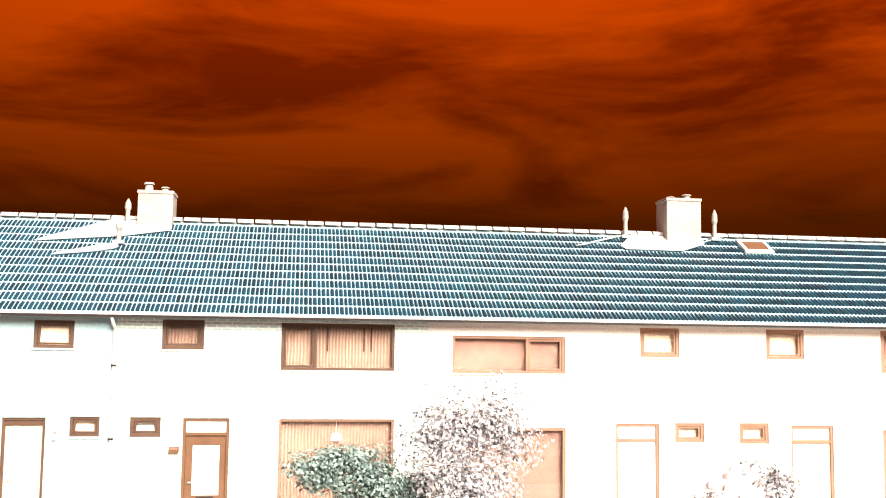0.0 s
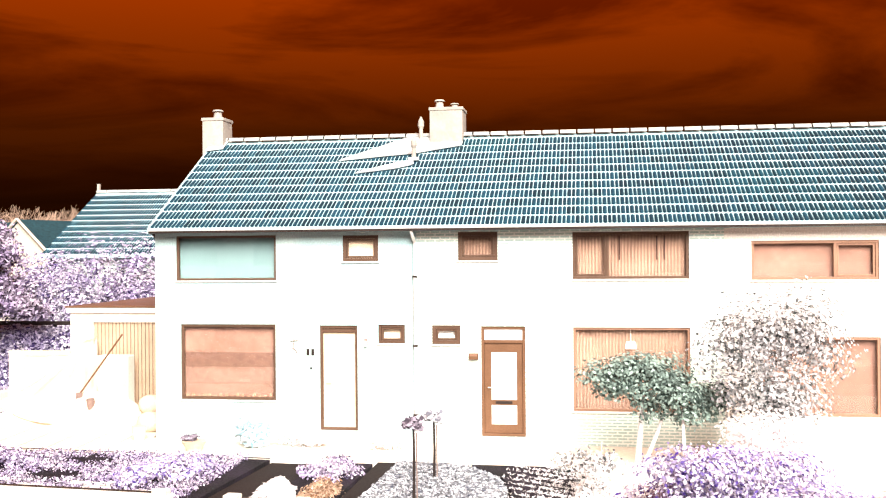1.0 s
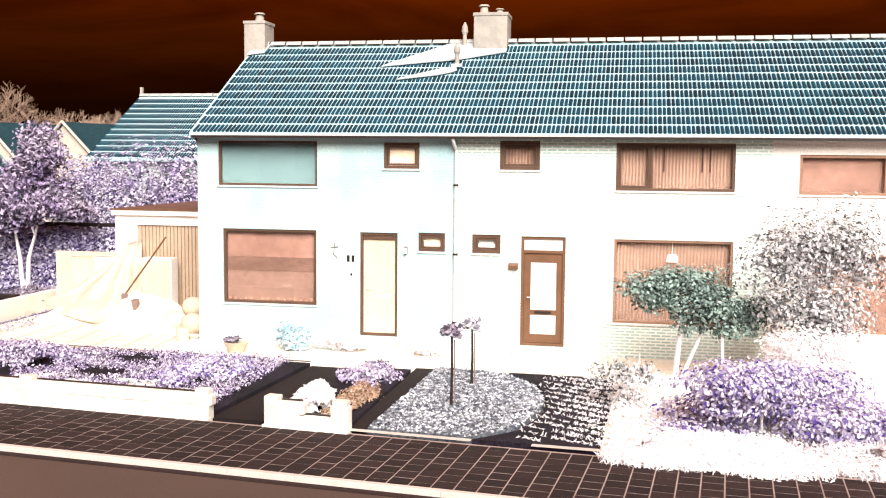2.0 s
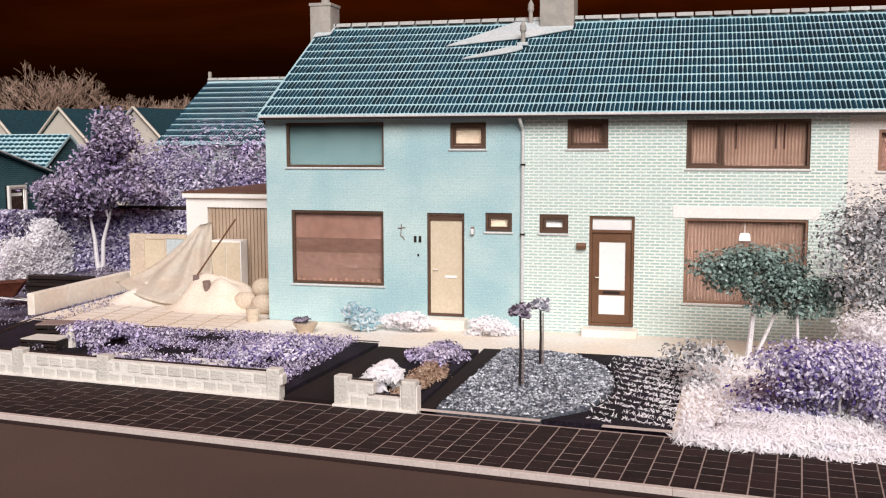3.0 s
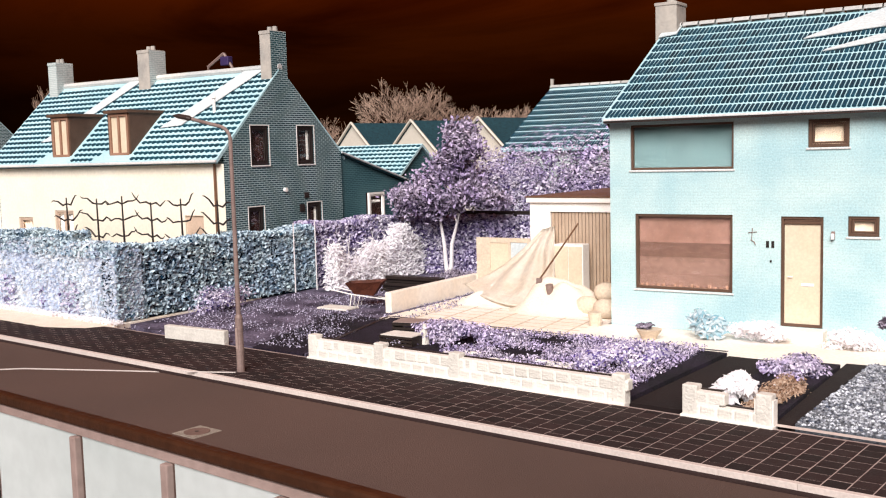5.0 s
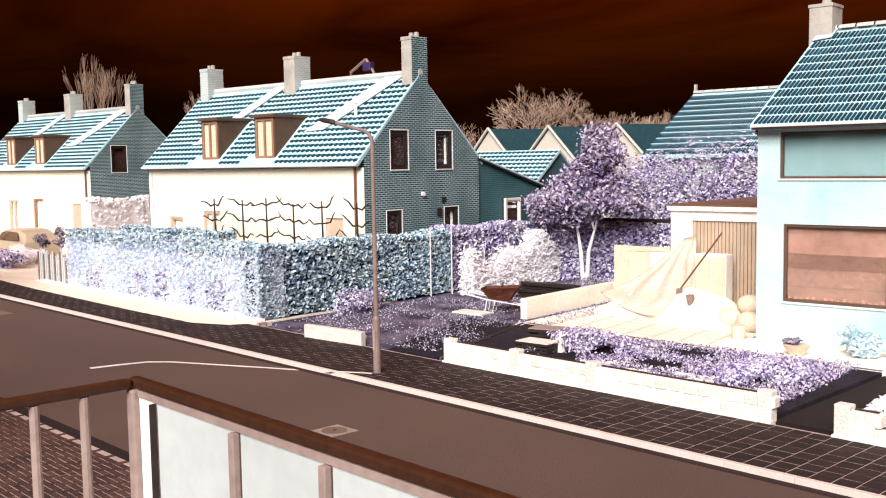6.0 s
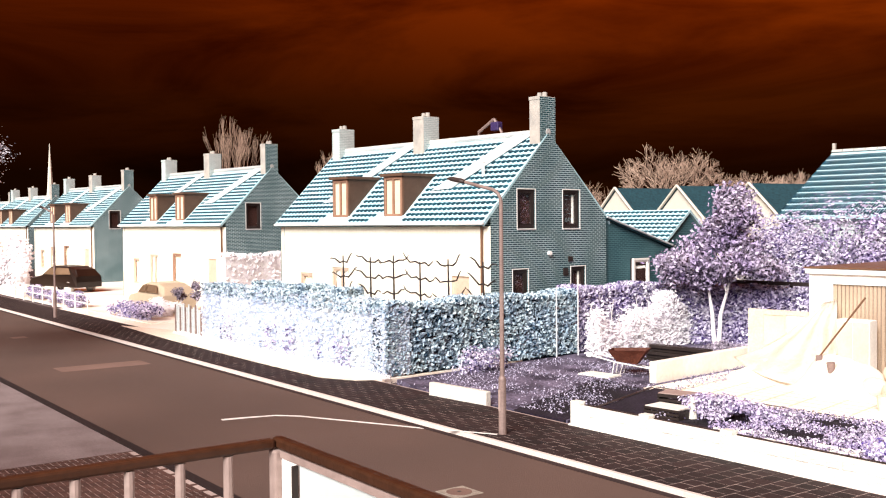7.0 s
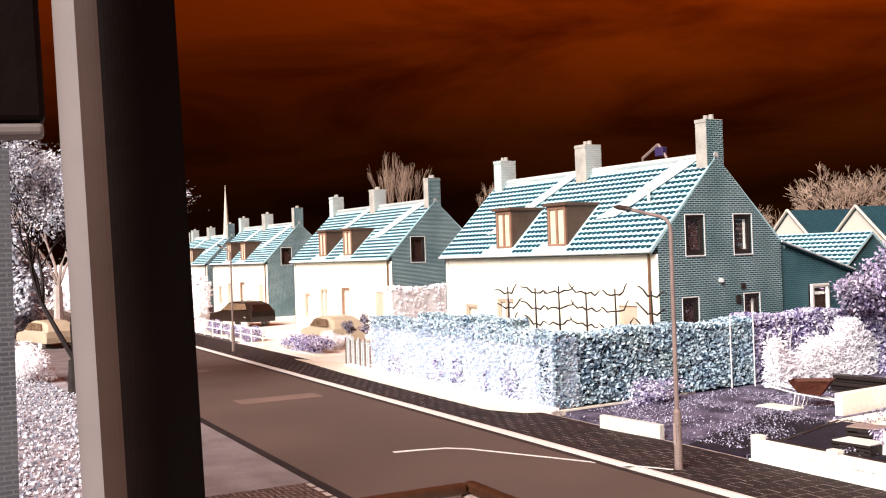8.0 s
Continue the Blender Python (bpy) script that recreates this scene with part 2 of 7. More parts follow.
M_GROUND = surface("brown_ground", (0.10, 0.07, 0.075), (0.07, 0.05, 0.055), 0.95, 0.1, 6, 0.2, 0.3)
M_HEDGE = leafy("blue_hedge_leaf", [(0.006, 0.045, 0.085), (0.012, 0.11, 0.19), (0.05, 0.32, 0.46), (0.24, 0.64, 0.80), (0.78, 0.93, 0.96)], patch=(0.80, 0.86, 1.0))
# light copy of the blue hedge leaf, for the hedge's glowing street face
M_HEDGE_LIT = leafy("lit_hedge_leaf", [(0.62, 0.72, 0.82), (0.93, 0.96, 0.97), (0.95, 0.96, 0.97), (0.95, 0.96, 0.97)], patch=(0.86, 0.88, 0.96), scale=0.9, thru=0.48)
M_VIOLET = leafy("violet_leaf", [(0.012, 0.004, 0.050), (0.06, 0.024, 0.26), (0.22, 0.11, 0.60), (0.46, 0.30, 0.80), (0.88, 0.80, 0.95)], patch=(0.78, 0.72, 0.95))
M_LAVENDER = leafy("lavender_leaf", [(0.06, 0.025, 0.24), (0.20, 0.10, 0.58), (0.42, 0.28, 0.86), (0.62, 0.48, 0.93), (0.93, 0.87, 0.97)])
M_WHITELEAF = leafy("white_leaf", [(0.92, 0.89, 0.93), (0.97, 0.96, 0.95), (0.98, 0.97, 0.96), (0.98, 0.97, 0.96)], patch=(0.98, 0.97, 0.99), thru=0.35)
M_DARKLEAF = leafy("dark_purple_leaf", [(0.010, 0.004, 0.016), (0.030, 0.016, 0.050), (0.11, 0.08, 0.18), (0.50, 0.44, 0.54)])
M_GREEN = leafy("deep_green_leaf", [(0.004, 0.016, 0.013), (0.008, 0.040, 0.031), (0.020, 0.080, 0.060), (0.055, 0.150, 0.115), (0.40, 0.55, 0.49)])
M_GREYLEAF = leafy("grey_leaf", [(0.10, 0.11, 0.16), (0.30, 0.30, 0.42), (0.58, 0.57, 0.68), (0.82, 0.81, 0.85)])
M_ASHLEAF = leafy("ash_leaf", [(0.025, 0.035, 0.035), (0.15, 0.16, 0.19), (0.46, 0.44, 0.56), (0.84, 0.82, 0.90), (0.94, 0.93, 0.95)], thru=0.25)
M_GOLD = leafy("gold_leaf", [(0.20, 0.10, 0.05), (0.45, 0.28, 0.16), (0.62, 0.46, 0.34)])
M_VIOLETHEDGE = leafy("lilac_hedge_leaf", [(0.03, 0.012, 0.11), (0.18, 0.09, 0.50), (0.42, 0.28, 0.80), (0.68, 0.56, 0.92), (0.93, 0.89, 0.97)], patch=(0.80, 0.74, 0.95))
M_PLUMLEAF = leafy("plum_leaf", [(0.004, 0.0015, 0.008), (0.006, 0.0025, 0.014), (0.016, 0.007, 0.038), (0.06, 0.028, 0.15), (0.26, 0.16, 0.48), (0.80, 0.70, 0.88)], patch=(0.62, 0.55, 0.75))
M_BLUELEAF = leafy("pale_blue_leaf", [(0.20, 0.42, 0.50), (0.42, 0.62, 0.68), (0.80, 0.86, 0.86)])
M_TWIG = surface("tan_twig", (0.56, 0.41, 0.31), (0.42, 0.29, 0.22), 0.9, 1.5, 30)
M_TWIG_PALE = surface("pale_twig", (0.62, 0.52, 0.47), (0.48, 0.38, 0.34), 0.9, 1.5, 30)
M_BARKW = surface("white_bark", (0.86, 0.82, 0.82), (0.74, 0.70, 0.72), 0.85, 4, 30, 0.1)
M_BARKD = surface("dark_bark", (0.022, 0.016, 0.016), (0.040, 0.028, 0.026), 0.85, 4, 30, 0.2)
M_POLE = surface("brown_pole_paint", (0.30, 0.215, 0.19), (0.22, 0.155, 0.14), 0.5, 3, 30, 0.1, 0.1, metal=0.1)
M_LAMPHEAD = surface("dark_lamp_housing", (0.045, 0.030, 0.026), (0.035, 0.022, 0.020), 0.5)
M_RAIL = surface("brown_handrail", (0.060, 0.022, 0.010), (0.044, 0.016, 0.007), 0.45, 1.5, 25, 0.12, 0.1)
M_BAR = surface("rosy_bar", (0.38, 0.285, 0.255), (0.30, 0.215, 0.19), 0.45, 1.5, 25, 0.08, 0.1)
M_PANEL = surface("white_panel", (0.58, 0.62, 0.61), (0.46, 0.51, 0.50), 0.35, 1.1, 20, 0.03, 0.0)
M_POST = surface("black_brown_case_and_shade", (0.004, 0.002, 0.0016), (0.008, 0.004, 0.003), 0.6, 1.2, 20, 0.1, 0.05, spec=0.05)
M_POST_MID = surface("umber_post_shade", (0.045, 0.024, 0.018), (0.036, 0.019, 0.014), 0.6, 1.2, 20, 0.04, 0.03, spec=0.1)
M_VIOLETMETAL = surface("dark_violet_housing", (0.055, 0.035, 0.13), (0.035, 0.022, 0.08), 0.5)
M_PIPE = surface("grey_rose_cap_and_shade", (0.205, 0.172, 0.165), (0.185, 0.152, 0.146), 0.55, 1.2, 20, 0.03, 0.03, spec=0.15)
M_RUST = surface("rust_brown_tray", (0.200, 0.060, 0.035), (0.140, 0.040, 0.024), 0.6, 4, 30, 0.15)
M_SAND = surface("pale_sand", (0.91, 0.81, 0.68), (0.86, 0.73, 0.60), 0.95, 2, 30, 0.08, 0.3)
M_TARP = surface("pale_tarp", (0.92, 0.86, 0.77), (0.88, 0.78, 0.66), 0.55, 1.5, 10, 0.05, 0.3)
M_BOARD = surface("sand_board", (0.72, 0.60, 0.46), (0.64, 0.52, 0.40), 0.7, 1.5, 18, 0.08)
M_DARKSLATE = surface("dark_teal_slate", (0.010, 0.050, 0.068), (0.014, 0.062, 0.080), 0.7, 0.5, 8, 0.2)
M_PALEGABLE = surface("pale_gable_render", (0.72, 0.66, 0.56), (0.62, 0.58, 0.50), 0.85)
M_DARKWALL = brickwork("deep_teal_brick", (0.020, 0.075, 0.095), (0.028, 0.095, 0.115), (0.09, 0.19, 0.21), "Y", 0.011)
M_GREYBRICK = brickwork("grey_brick", (0.085, 0.090, 0.105), (0.120, 0.126, 0.142), (0.19, 0.195, 0.21), "Y", 0.012)
M_CARBODY = surface("black_car_paint", (0.014, 0.008, 0.006), (0.022, 0.012, 0.008), 0.3, 1, 20, 0.02, 0.0, spec=0.5)
M_CARGLASS = surface("tan_car_glass", (0.34, 0.22, 0.14), (0.28, 0.18, 0.11), 0.2, 1, 20, 0.02, 0.0)
M_CARPALE = surface("pale_car_paint", (0.52, 0.42, 0.30), (0.44, 0.35, 0.25), 0.35, 1, 20, 0.02, 0.0)
M_TYRE = surface("pale_tyre", (0.62, 0.58, 0.52), (0.50, 0.46, 0.42), 0.8)
M_MANHOLE = surface("pale_iron_cover", (0.42, 0.37, 0.31), (0.32, 0.28, 0.23), 0.7, 6, 60, 0.2, 0.5)
M_REFLECT = surface("brown_reflection", (0.200, 0.112, 0.088), (0.165, 0.092, 0.070), 0.8, 1.5, 8, 0.1, 0.0)
M_REFLECT_DARK = surface("deep_brown_reflection", (0.140, 0.072, 0.054), (0.115, 0.058, 0.042), 0.8, 1.5, 8, 0.1, 0.0)
M_FRAME_P = surface("pale_tan_frame", (0.62, 0.47, 0.36), (0.55, 0.41, 0.31), 0.5, 2, 30, 0.06, 0.1)
M_GDOOR = surface("tan_ribbed_door", (0.50, 0.375, 0.275), (0.44, 0.32, 0.23), 0.6, 1.5, 20, 0.05, 0.05)
M_LAWNLEAF = leafy("lawn_blade", [(0.012, 0.008, 0.024), (0.050, 0.040, 0.110), (0.20, 0.16, 0.36), (0.60, 0.56, 0.72)])


# ---- builders ----
def add_box(bm, x0, x1, y0, y1, z0, z1, bevel=0.0, m=None):
    vs = [bm.verts.new((x, y, z)) for z in (z0, z1) for y in (y0, y1) for x in (x0, x1)]
    fs = [bm.faces.new([vs[i] for i in f]) for f in ((0, 2, 3, 1), (4, 5, 7, 6), (0, 1, 5, 4), (2, 6, 7, 3), (0, 4, 6, 2), (1, 3, 7, 5))]
    if bevel:
        r = bmesh.ops.bevel(bm, geom=list({e for f in fs for e in f.edges}), offset=bevel, segments=2, profile=0.5, affect="EDGES")
        vs = list({v for f in r["faces"] for v in f.verts} | {v for v in vs if v.is_valid})
    if m is not None:
        bmesh.ops.transform(bm, matrix=m, verts=[v for v in vs if v.is_valid])


def add_quad(bm, *pts):
    return bm.faces.new([bm.verts.new(p) for p in pts])


def add_prism(bm, pts, z0, z1):
    """A flat slab with an outline of (x, y) points, counter-clockwise."""
    lo, hi = [bm.verts.new((x, y, z0)) for x, y in pts], [bm.verts.new((x, y, z1)) for x, y in pts]
    bm.faces.new(hi)
    bm.faces.new(lo[::-1])
    for i in range(len(pts)):
        j = (i + 1) % len(pts)
        bm.faces.new((lo[i], lo[j], hi[j], hi[i]))


def add_tube(bm, pts, radii, sides=8, caps=True):
    """A tapered round bar along the points."""
    rings = []
    for i, p in enumerate(pts):
        p = Vector(p)
        d = (Vector(pts[min(i + 1, len(pts) - 1)]) - Vector(pts[max(i - 1, 0)])).normalized()
        a = d.cross(Vector((0, 0, 1)) if abs(d.z) < 0.9 else Vector((1, 0, 0))).normalized()
        b = d.cross(a)
        r = radii[i] if isinstance(radii, (list, tuple)) else radii
        rings.append([bm.verts.new(p + r * (math.cos(k * 2 * math.pi / sides) * a + math.sin(k * 2 * math.pi / sides) * b)) for k in range(sides)])
    for u, v in zip(rings, rings[1:]):
        for k in range(sides):
            j = (k + 1) % sides
            bm.faces.new((u[k], v[k], v[j], u[j]))
    if caps:
        bm.faces.new(rings[0])
        bm.faces.new(rings[-1][::-1])


def mesh_of(name, bm, mat, smooth=False):
    bmesh.ops.recalc_face_normals(bm, faces=bm.faces)
    me = bpy.data.meshes.new(name)
    bm.to_mesh(me)
    bm.free()
    me.materials.append(mat)
    if smooth:
        me.shade_smooth()
    return me


def part(name, bm, mat, parent=None, label="", smooth=False):
    ob = new(name, mesh_of(name, bm, mat, smooth))
    ob.parent = parent
    return tagged(ob, label=label) if label else ob


def boxed(name, dims, mat, parent=None, label="", bevel=0.0, m=None):
    bm = bmesh.new()
    add_box(bm, *dims, bevel=bevel)
    if m is not None:
        bmesh.ops.transform(bm, matrix=m, verts=bm.verts)
    return part(name, bm, mat, parent, label)


def thing(name, label, category, group="", kind="", at=None):
    ob = tagged(new(name), label, category, group, kind)
    if at is not None:
        ob.matrix_basis = at
    return ob


def leaves(name, points, size, mat, parent=None, flat=0.35, long=1.6, seed=1):
    """Many small pointed leaves round the given points, turned mostly to the light, in one mesh."""
    rng = np.random.default_rng(seed)
    p = np.asarray(points, float)
    k = len(p)
    up = np.array([0.2, -0.62, 0.62]) + 0.62 * rng.normal(size=(k, 3))
    up /= np.linalg.norm(up, axis=1)[:, None]
    a = np.cross(up, rng.normal(size=(k, 3)))
    a /= np.linalg.norm(a, axis=1)[:, None]
    b = np.cross(up, a)
    s = size * rng.uniform(0.55, 1.3, (k, 1))
    a, b = a * s * long * 0.5, b * s * 0.5
    v = np.stack([p - a, p + b * 0.9 - a * 0.1, p + a, p - b * 0.9 + a * flat * 0.2], 1).reshape(-1, 3)
    f = np.arange(k * 4).reshape(k, 4)
    me = bpy.data.meshes.new(name)
    me.from_pydata(v.tolist(), [], f.tolist())
    me.materials.append(mat)
    ob = new(name, me)
    ob.parent = parent
    return ob


def wall_sheet(bm, u0, u1, z0, z1, holes, thick, m):
    """A wall along local x, its face at y = 0 and its back at y = thick, with holes (u0, u1, z0, z1) right through."""
    us = sorted({u0, u1, *(h[0] for h in holes), *(h[1] for h in holes)})
    zs = sorted({z0, z1, *(h[2] for h in holes), *(h[3] for h in holes)})
    start = len(bm.verts)
    for a, b in zip(us, us[1:]):
        for c, d in zip(zs, zs[1:]):
            mu, mz = (a + b) / 2, (c + d) / 2
            if not any(h[0] < mu < h[1] and h[2] < mz < h[3] for h in holes):
                add_quad(bm, (a, 0, c), (b, 0, c), (b, 0, d), (a, 0, d))
                add_quad(bm, (b, thick, c), (a, thick, c), (a, thick, d), (b, thick, d))
    for a, b, c, d, flip in [(*h, 1) for h in holes] + [(u0, u1, z0, z1, 0)]:
        add_quad(bm, (a, 0, c), (a, thick, c), (a, thick, d), (a, 0, d))
        add_quad(bm, (b, 0, c), (b, 0, d), (b, thick, d), (b, thick, c))
        add_quad(bm, (a, 0, c), (b, 0, c), (b, thick, c), (a, thick, c))
        add_quad(bm, (a, 0, d), (a, thick, d), (b, thick, d), (b, 0, d))
    bm.verts.ensure_lookup_table()
    bmesh.ops.transform(bm, matrix=m, verts=bm.verts[start:])


def wall_part(name, u0, u1, z0, z1, holes, mat, parent, m=Matrix(), thick=0.25):
    bm = bmesh.new()
    wall_sheet(bm, u0, u1, z0, z1, holes, thick, m)
    me = bpy.data.meshes.new(name)
    bm.to_mesh(me)
    bm.free()
    me.materials.append(mat)
    ob = new(name, me)
    ob.parent = parent
    return ob


def frame_mesh(bm, x0, x1, z0, z1, w, y0, y1, bevel=0.006):
    add_box(bm, x0, x1, y0, y1, z1 - w, z1, bevel)
    add_box(bm, x0, x1, y0, y1, z0, z0 + w, bevel)
    add_box(bm, x0, x0 + w, y0, y1, z0 + w, z1 - w, bevel)
    add_box(bm, x1 - w, x1, y0, y1, z0 + w, z1 - w, bevel)


def window(parent, x0, x1, z0, z1, frame_mat, back_mat, m=Matrix(), mullions=(), w=0.07, sill=True, label="", sash=None):
    """A window in a wall hole: frame, inner sashes, panes, sill, and what hangs behind the glass."""
    bm = bmesh.new()
    frame_mesh(bm, x0, x1, z0, z1, w, 0.03, 0.12)
    bmesh.ops.transform(bm, matrix=m, verts=bm.verts)
    win = part("window", bm, frame_mat, parent, label)
    us = [x0 + w, *mullions, x1 - w]
    for i, u in enumerate(mullions):
        boxed("mullion", (u - w / 2, u + w / 2, 0.032, 0.118, z0 + w, z1 - w), frame_mat, win, bevel=0.006, m=m)
    for i, (a, b) in enumerate(zip(us, us[1:])):
        a, b = a + (w / 2 if i else 0), b - (w / 2 if i < len(us) - 2 else 0)
        if sash is None or i in sash:
            bm = bmesh.new()
            frame_mesh(bm, a + 0.004, b - 0.004, z0 + w + 0.004, z1 - w - 0.004, 0.045, 0.05, 0.10)
            bmesh.ops.transform(bm, matrix=m, verts=bm.verts)
            part("sash", bm, frame_mat, win)
        pane = boxed("pane", (a, b, 0.072, 0.080, z0 + w, z1 - w), M_GLASS, win, m=m)
        pane.visible_shadow = False
    boxed("curtain", (x0 + 0.01, x1 - 0.01, 0.17, 0.185, z0 + 0.01, z1 - 0.01), back_mat, win, m=m)
    if sill:
        boxed("sill", (x0 - 0.03, x1 + 0.03, -0.035, 0.03, z0 - 0.042, z0 - 0.003), M_GUTTER, win, bevel=0.008, m=m)
    return win


def tile_mesh(name, flutes, h, mat):
    """One roof tile: arched flutes (x0, x1) side by side, each with a rounded, thicker lower edge. Local x across, y up the slope."""
    bm = bmesh.new()
    n = 4
    for x0, x1 in flutes:
        rows = []
        for y, lift, dip in ((0.0, 0.026, 1.0), (h, 0.004, 0.0)):
            rows.append([bm.verts.new((x0 + (x1 - x0) * i / n, y + dip * 0.32 * (x1 - x0) * (1 - math.sin(math.pi * i / n)), lift + 0.022 * math.sin(math.pi * i / n))) for i in range(n + 1)])
        base = [bm.verts.new((v.co.x, v.co.y, -0.005)) for v in rows[0]]
        for i in range(n):
            bm.faces.new((rows[0][i], rows[0][i + 1], rows[1][i + 1], rows[1][i]))
            bm.faces.new((base[i], base[i + 1], rows[0][i + 1], rows[0][i]))
    return mesh_of(name, bm, mat)


def tile_field(x0, x1, slope_m, length, col, row, clip=None):
    """Places of tiles on a slope whose local x runs along the eave and y up to the ridge."""
    out = []
    nr = int(length / row)
    for r in range(nr):
        y = 0.02 + r * row
        k = int((x1 - x0) / col)
        for c in range(k):
            x = x0 + (c + 0.5) * (x1 - x0) / k
            if clip is None or clip(x, y):
                out.append(slope_m @ Matrix.Translation((x, y, 0.0)))
    return out


def joined_tiles(name, places, tile, mat, parent):
    tv = np.array([v.co for v in tile.vertices])
    tf = [list(p.vertices) for p in tile.polygons]
    v, f = [], []
    for m in places:
        o = len(v)
        a = np.array(m)
        v.extend((tv @ a[:3, :3].T + a[:3, 3]).tolist())
        f.extend([[i + o for i in q] for q in tf])
    me = bpy.data.meshes.new(name)
    me.from_pydata(v, [], f)
    me.materials.append(mat)
    ob = new(name, me)
    ob.parent = parent
    return tagged(ob, kind="stuff")


def slope(x, y0, z0, y1, z1):
    """Pose of a roof slope: local x along world x, local y from the eave (y0, z0) up to the ridge (y1, z1)."""
    up = Vector((0, y1 - y0, z1 - z0)).normalized()
    xx = Vector((1, 0, 0)) if y1 > y0 else Vector((-1, 0, 0))
    nn = xx.cross(up)
    return Matrix(((xx.x, up.x, nn.x, x), (xx.y, up.y, nn.y, y0), (xx.z, up.z, nn.z, z0), (0, 0, 0, 1)))


def roof_slabs(bm, x0, x1, y0, z0, yr, zr, y1, z1, t=0.12):
    for ya, za in ((y0, z0), (y1, z1)):
        a = [(x0, ya, za), (x1, ya, za), (x1, yr, zr), (x0, yr, zr)]
        b = [(x, y, z - t) for x, y, z in a]
        va, vb = [bm.verts.new(q) for q in a], [bm.verts.new(q) for q in b]
        bm.faces.new(va)
        bm.faces.new(vb[::-1])
        for i in range(4):
            j = (i + 1) % 4
            bm.faces.new((va[i], va[j], vb[j], vb[i]))


def gable_mesh(bm, x, y0, z0, yr, zr, y1, z1, thick, holes=()):
    """An end wall in the plane x, up to the rake, with holes (y0, y1, z0, z1)."""
    def top(y):
        return z0 + (zr - z0) * (y - y0) / (yr - y0) if y < yr else z1 + (zr - z1) * (y1 - y) / (y1 - yr)
    ys = sorted({y0, yr, y1, *(h[0] for h in holes), *(h[1] for h in holes)})
    for a, b in zip(ys, ys[1:]):
        my = (a + b) / 2
        zz = [0.0]
        for h in sorted((h for h in holes if h[0] < my < h[1]), key=lambda q: q[2]):
            zz += [h[2], h[3]]
        zz.append(None)
        for c, d in zip(zz[::2], zz[1::2]):
            for xx in (x, x - thick):
                add_quad(bm, (xx, a, c), (xx, b, c), (xx, b, d if d is not None else top(b)), (xx, a, d if d is not None else top(a)))
    for h in holes:
        a, b, c, d = h
        for q in (((a, c), (b, c)), ((b, c), (b, d)), ((b, d), (a, d)), ((a, d), (a, c))):
            (ya, za), (yb, zb) = q
            add_quad(bm, (x, ya, za), (x, yb, zb), (x - thick, yb, zb), (x - thick, ya, za))


# ---- ground, street ----
U, V = Vector((0.99546, -0.09518, 0)), Vector((0.09518, 0.99546, 0))
KERB = Vector((0, -8.5, 0))


def st(s, n, z=0.0):
    """A point s metres along the far kerb and n metres beyond it."""
    p = KERB + s * U + n * V
    return (p.x, p.y, z)


STREET = Matrix(((U.x, V.x, 0, KERB.x), (U.y, V.y, 0, KERB.y), (0, 0, 1, 0), (0, 0, 0, 1)))

bm = bmesh.new()
add_quad(bm, (-600, -300, -0.13), (500, -300, -0.13), (500, 700, -0.13), (-600, 700, -0.13))
tagged(part("ground", bm, M_GROUND), "dark brown open ground to the horizon", "ground", kind="structure")


def strip(name, s0, s1, n0, n1, z0, z1, mat, label, category):
    bm = bmesh.new()
    add_box(bm, s0, s1, n0, n1, z0, z1)
    bmesh.ops.transform(bm, matrix=STREET, verts=bm.verts)
    return tagged(part(name, bm, mat), label, category, kind="structure")


road = strip("road", -160, 60, -5.35, -0.16, -0.3, -0.085, M_ASPHALT, "smooth brown asphalt road", "road")
gutter_line = strip("road_edge", -160, 60, -5.55, -5.354, -0.3, -0.075, M_SLAB, "dark brown edging along the asphalt", "edging")
pavement = strip("pavement", -160, 60, -0.054, 2.02, -0.3, -0.0045, M_JOINT, "pavement of dark square slabs with pale joints", "pavement")
parking = strip("parking_bay", -60, -8.2, -10.4, -5.554, -0.3, -0.082, M_PARK, "grey violet paved parking bay", "paving")
forecourt = strip("forecourt", -40, 22, -10.8, -5.554, -0.3, -0.0895, M_JOINT, "forecourt of brown clinker bricks", "paving")


# ---- terraced houses ----
EAVE_Y, EAVE_Z, RIDGE_Y, RIDGE_Z, BACK_Y = -0.28, 4.72, 3.7, 7.06, 7.7
SLOPE_LEN = math.hypot(RIDGE_Y - EAVE_Y, RIDGE_Z - EAVE_Z)
FLUTES = ((-0.092, -0.007), (0.012, 0.081))
TILE = tile_mesh("tile", FLUTES, 0.325, M_TILE)
TILE_FAR = tile_mesh("tile_far", FLUTES, 0.325, M_TILE_J)


def ridge_tiles(x0, x1, yr, zr, parent, step=0.42):
    bm = bmesh.new()
    n = 6
    for i in (0, 1):
        vs = [bm.verts.new((i * (step - 0.03), 0.13 * math.cos(math.pi * k / n), 0.02 + 0.10 * math.sin(math.pi * k / n))) for k in range(n + 1)]
        if i:
            for k in range(n):
                bm.faces.new((prev[k], prev[k + 1], vs[k + 1], vs[k]))
        prev = vs
    me = mesh_of("ridge_tile", bm, M_RIDGE)
    k = int((x1 - x0) / step)
    for i in range(k):
        o = new("ridge_tile", me)
        o.parent = parent
        o.matrix_basis = pose(x0 + i * (x1 - x0) / k, yr, zr)


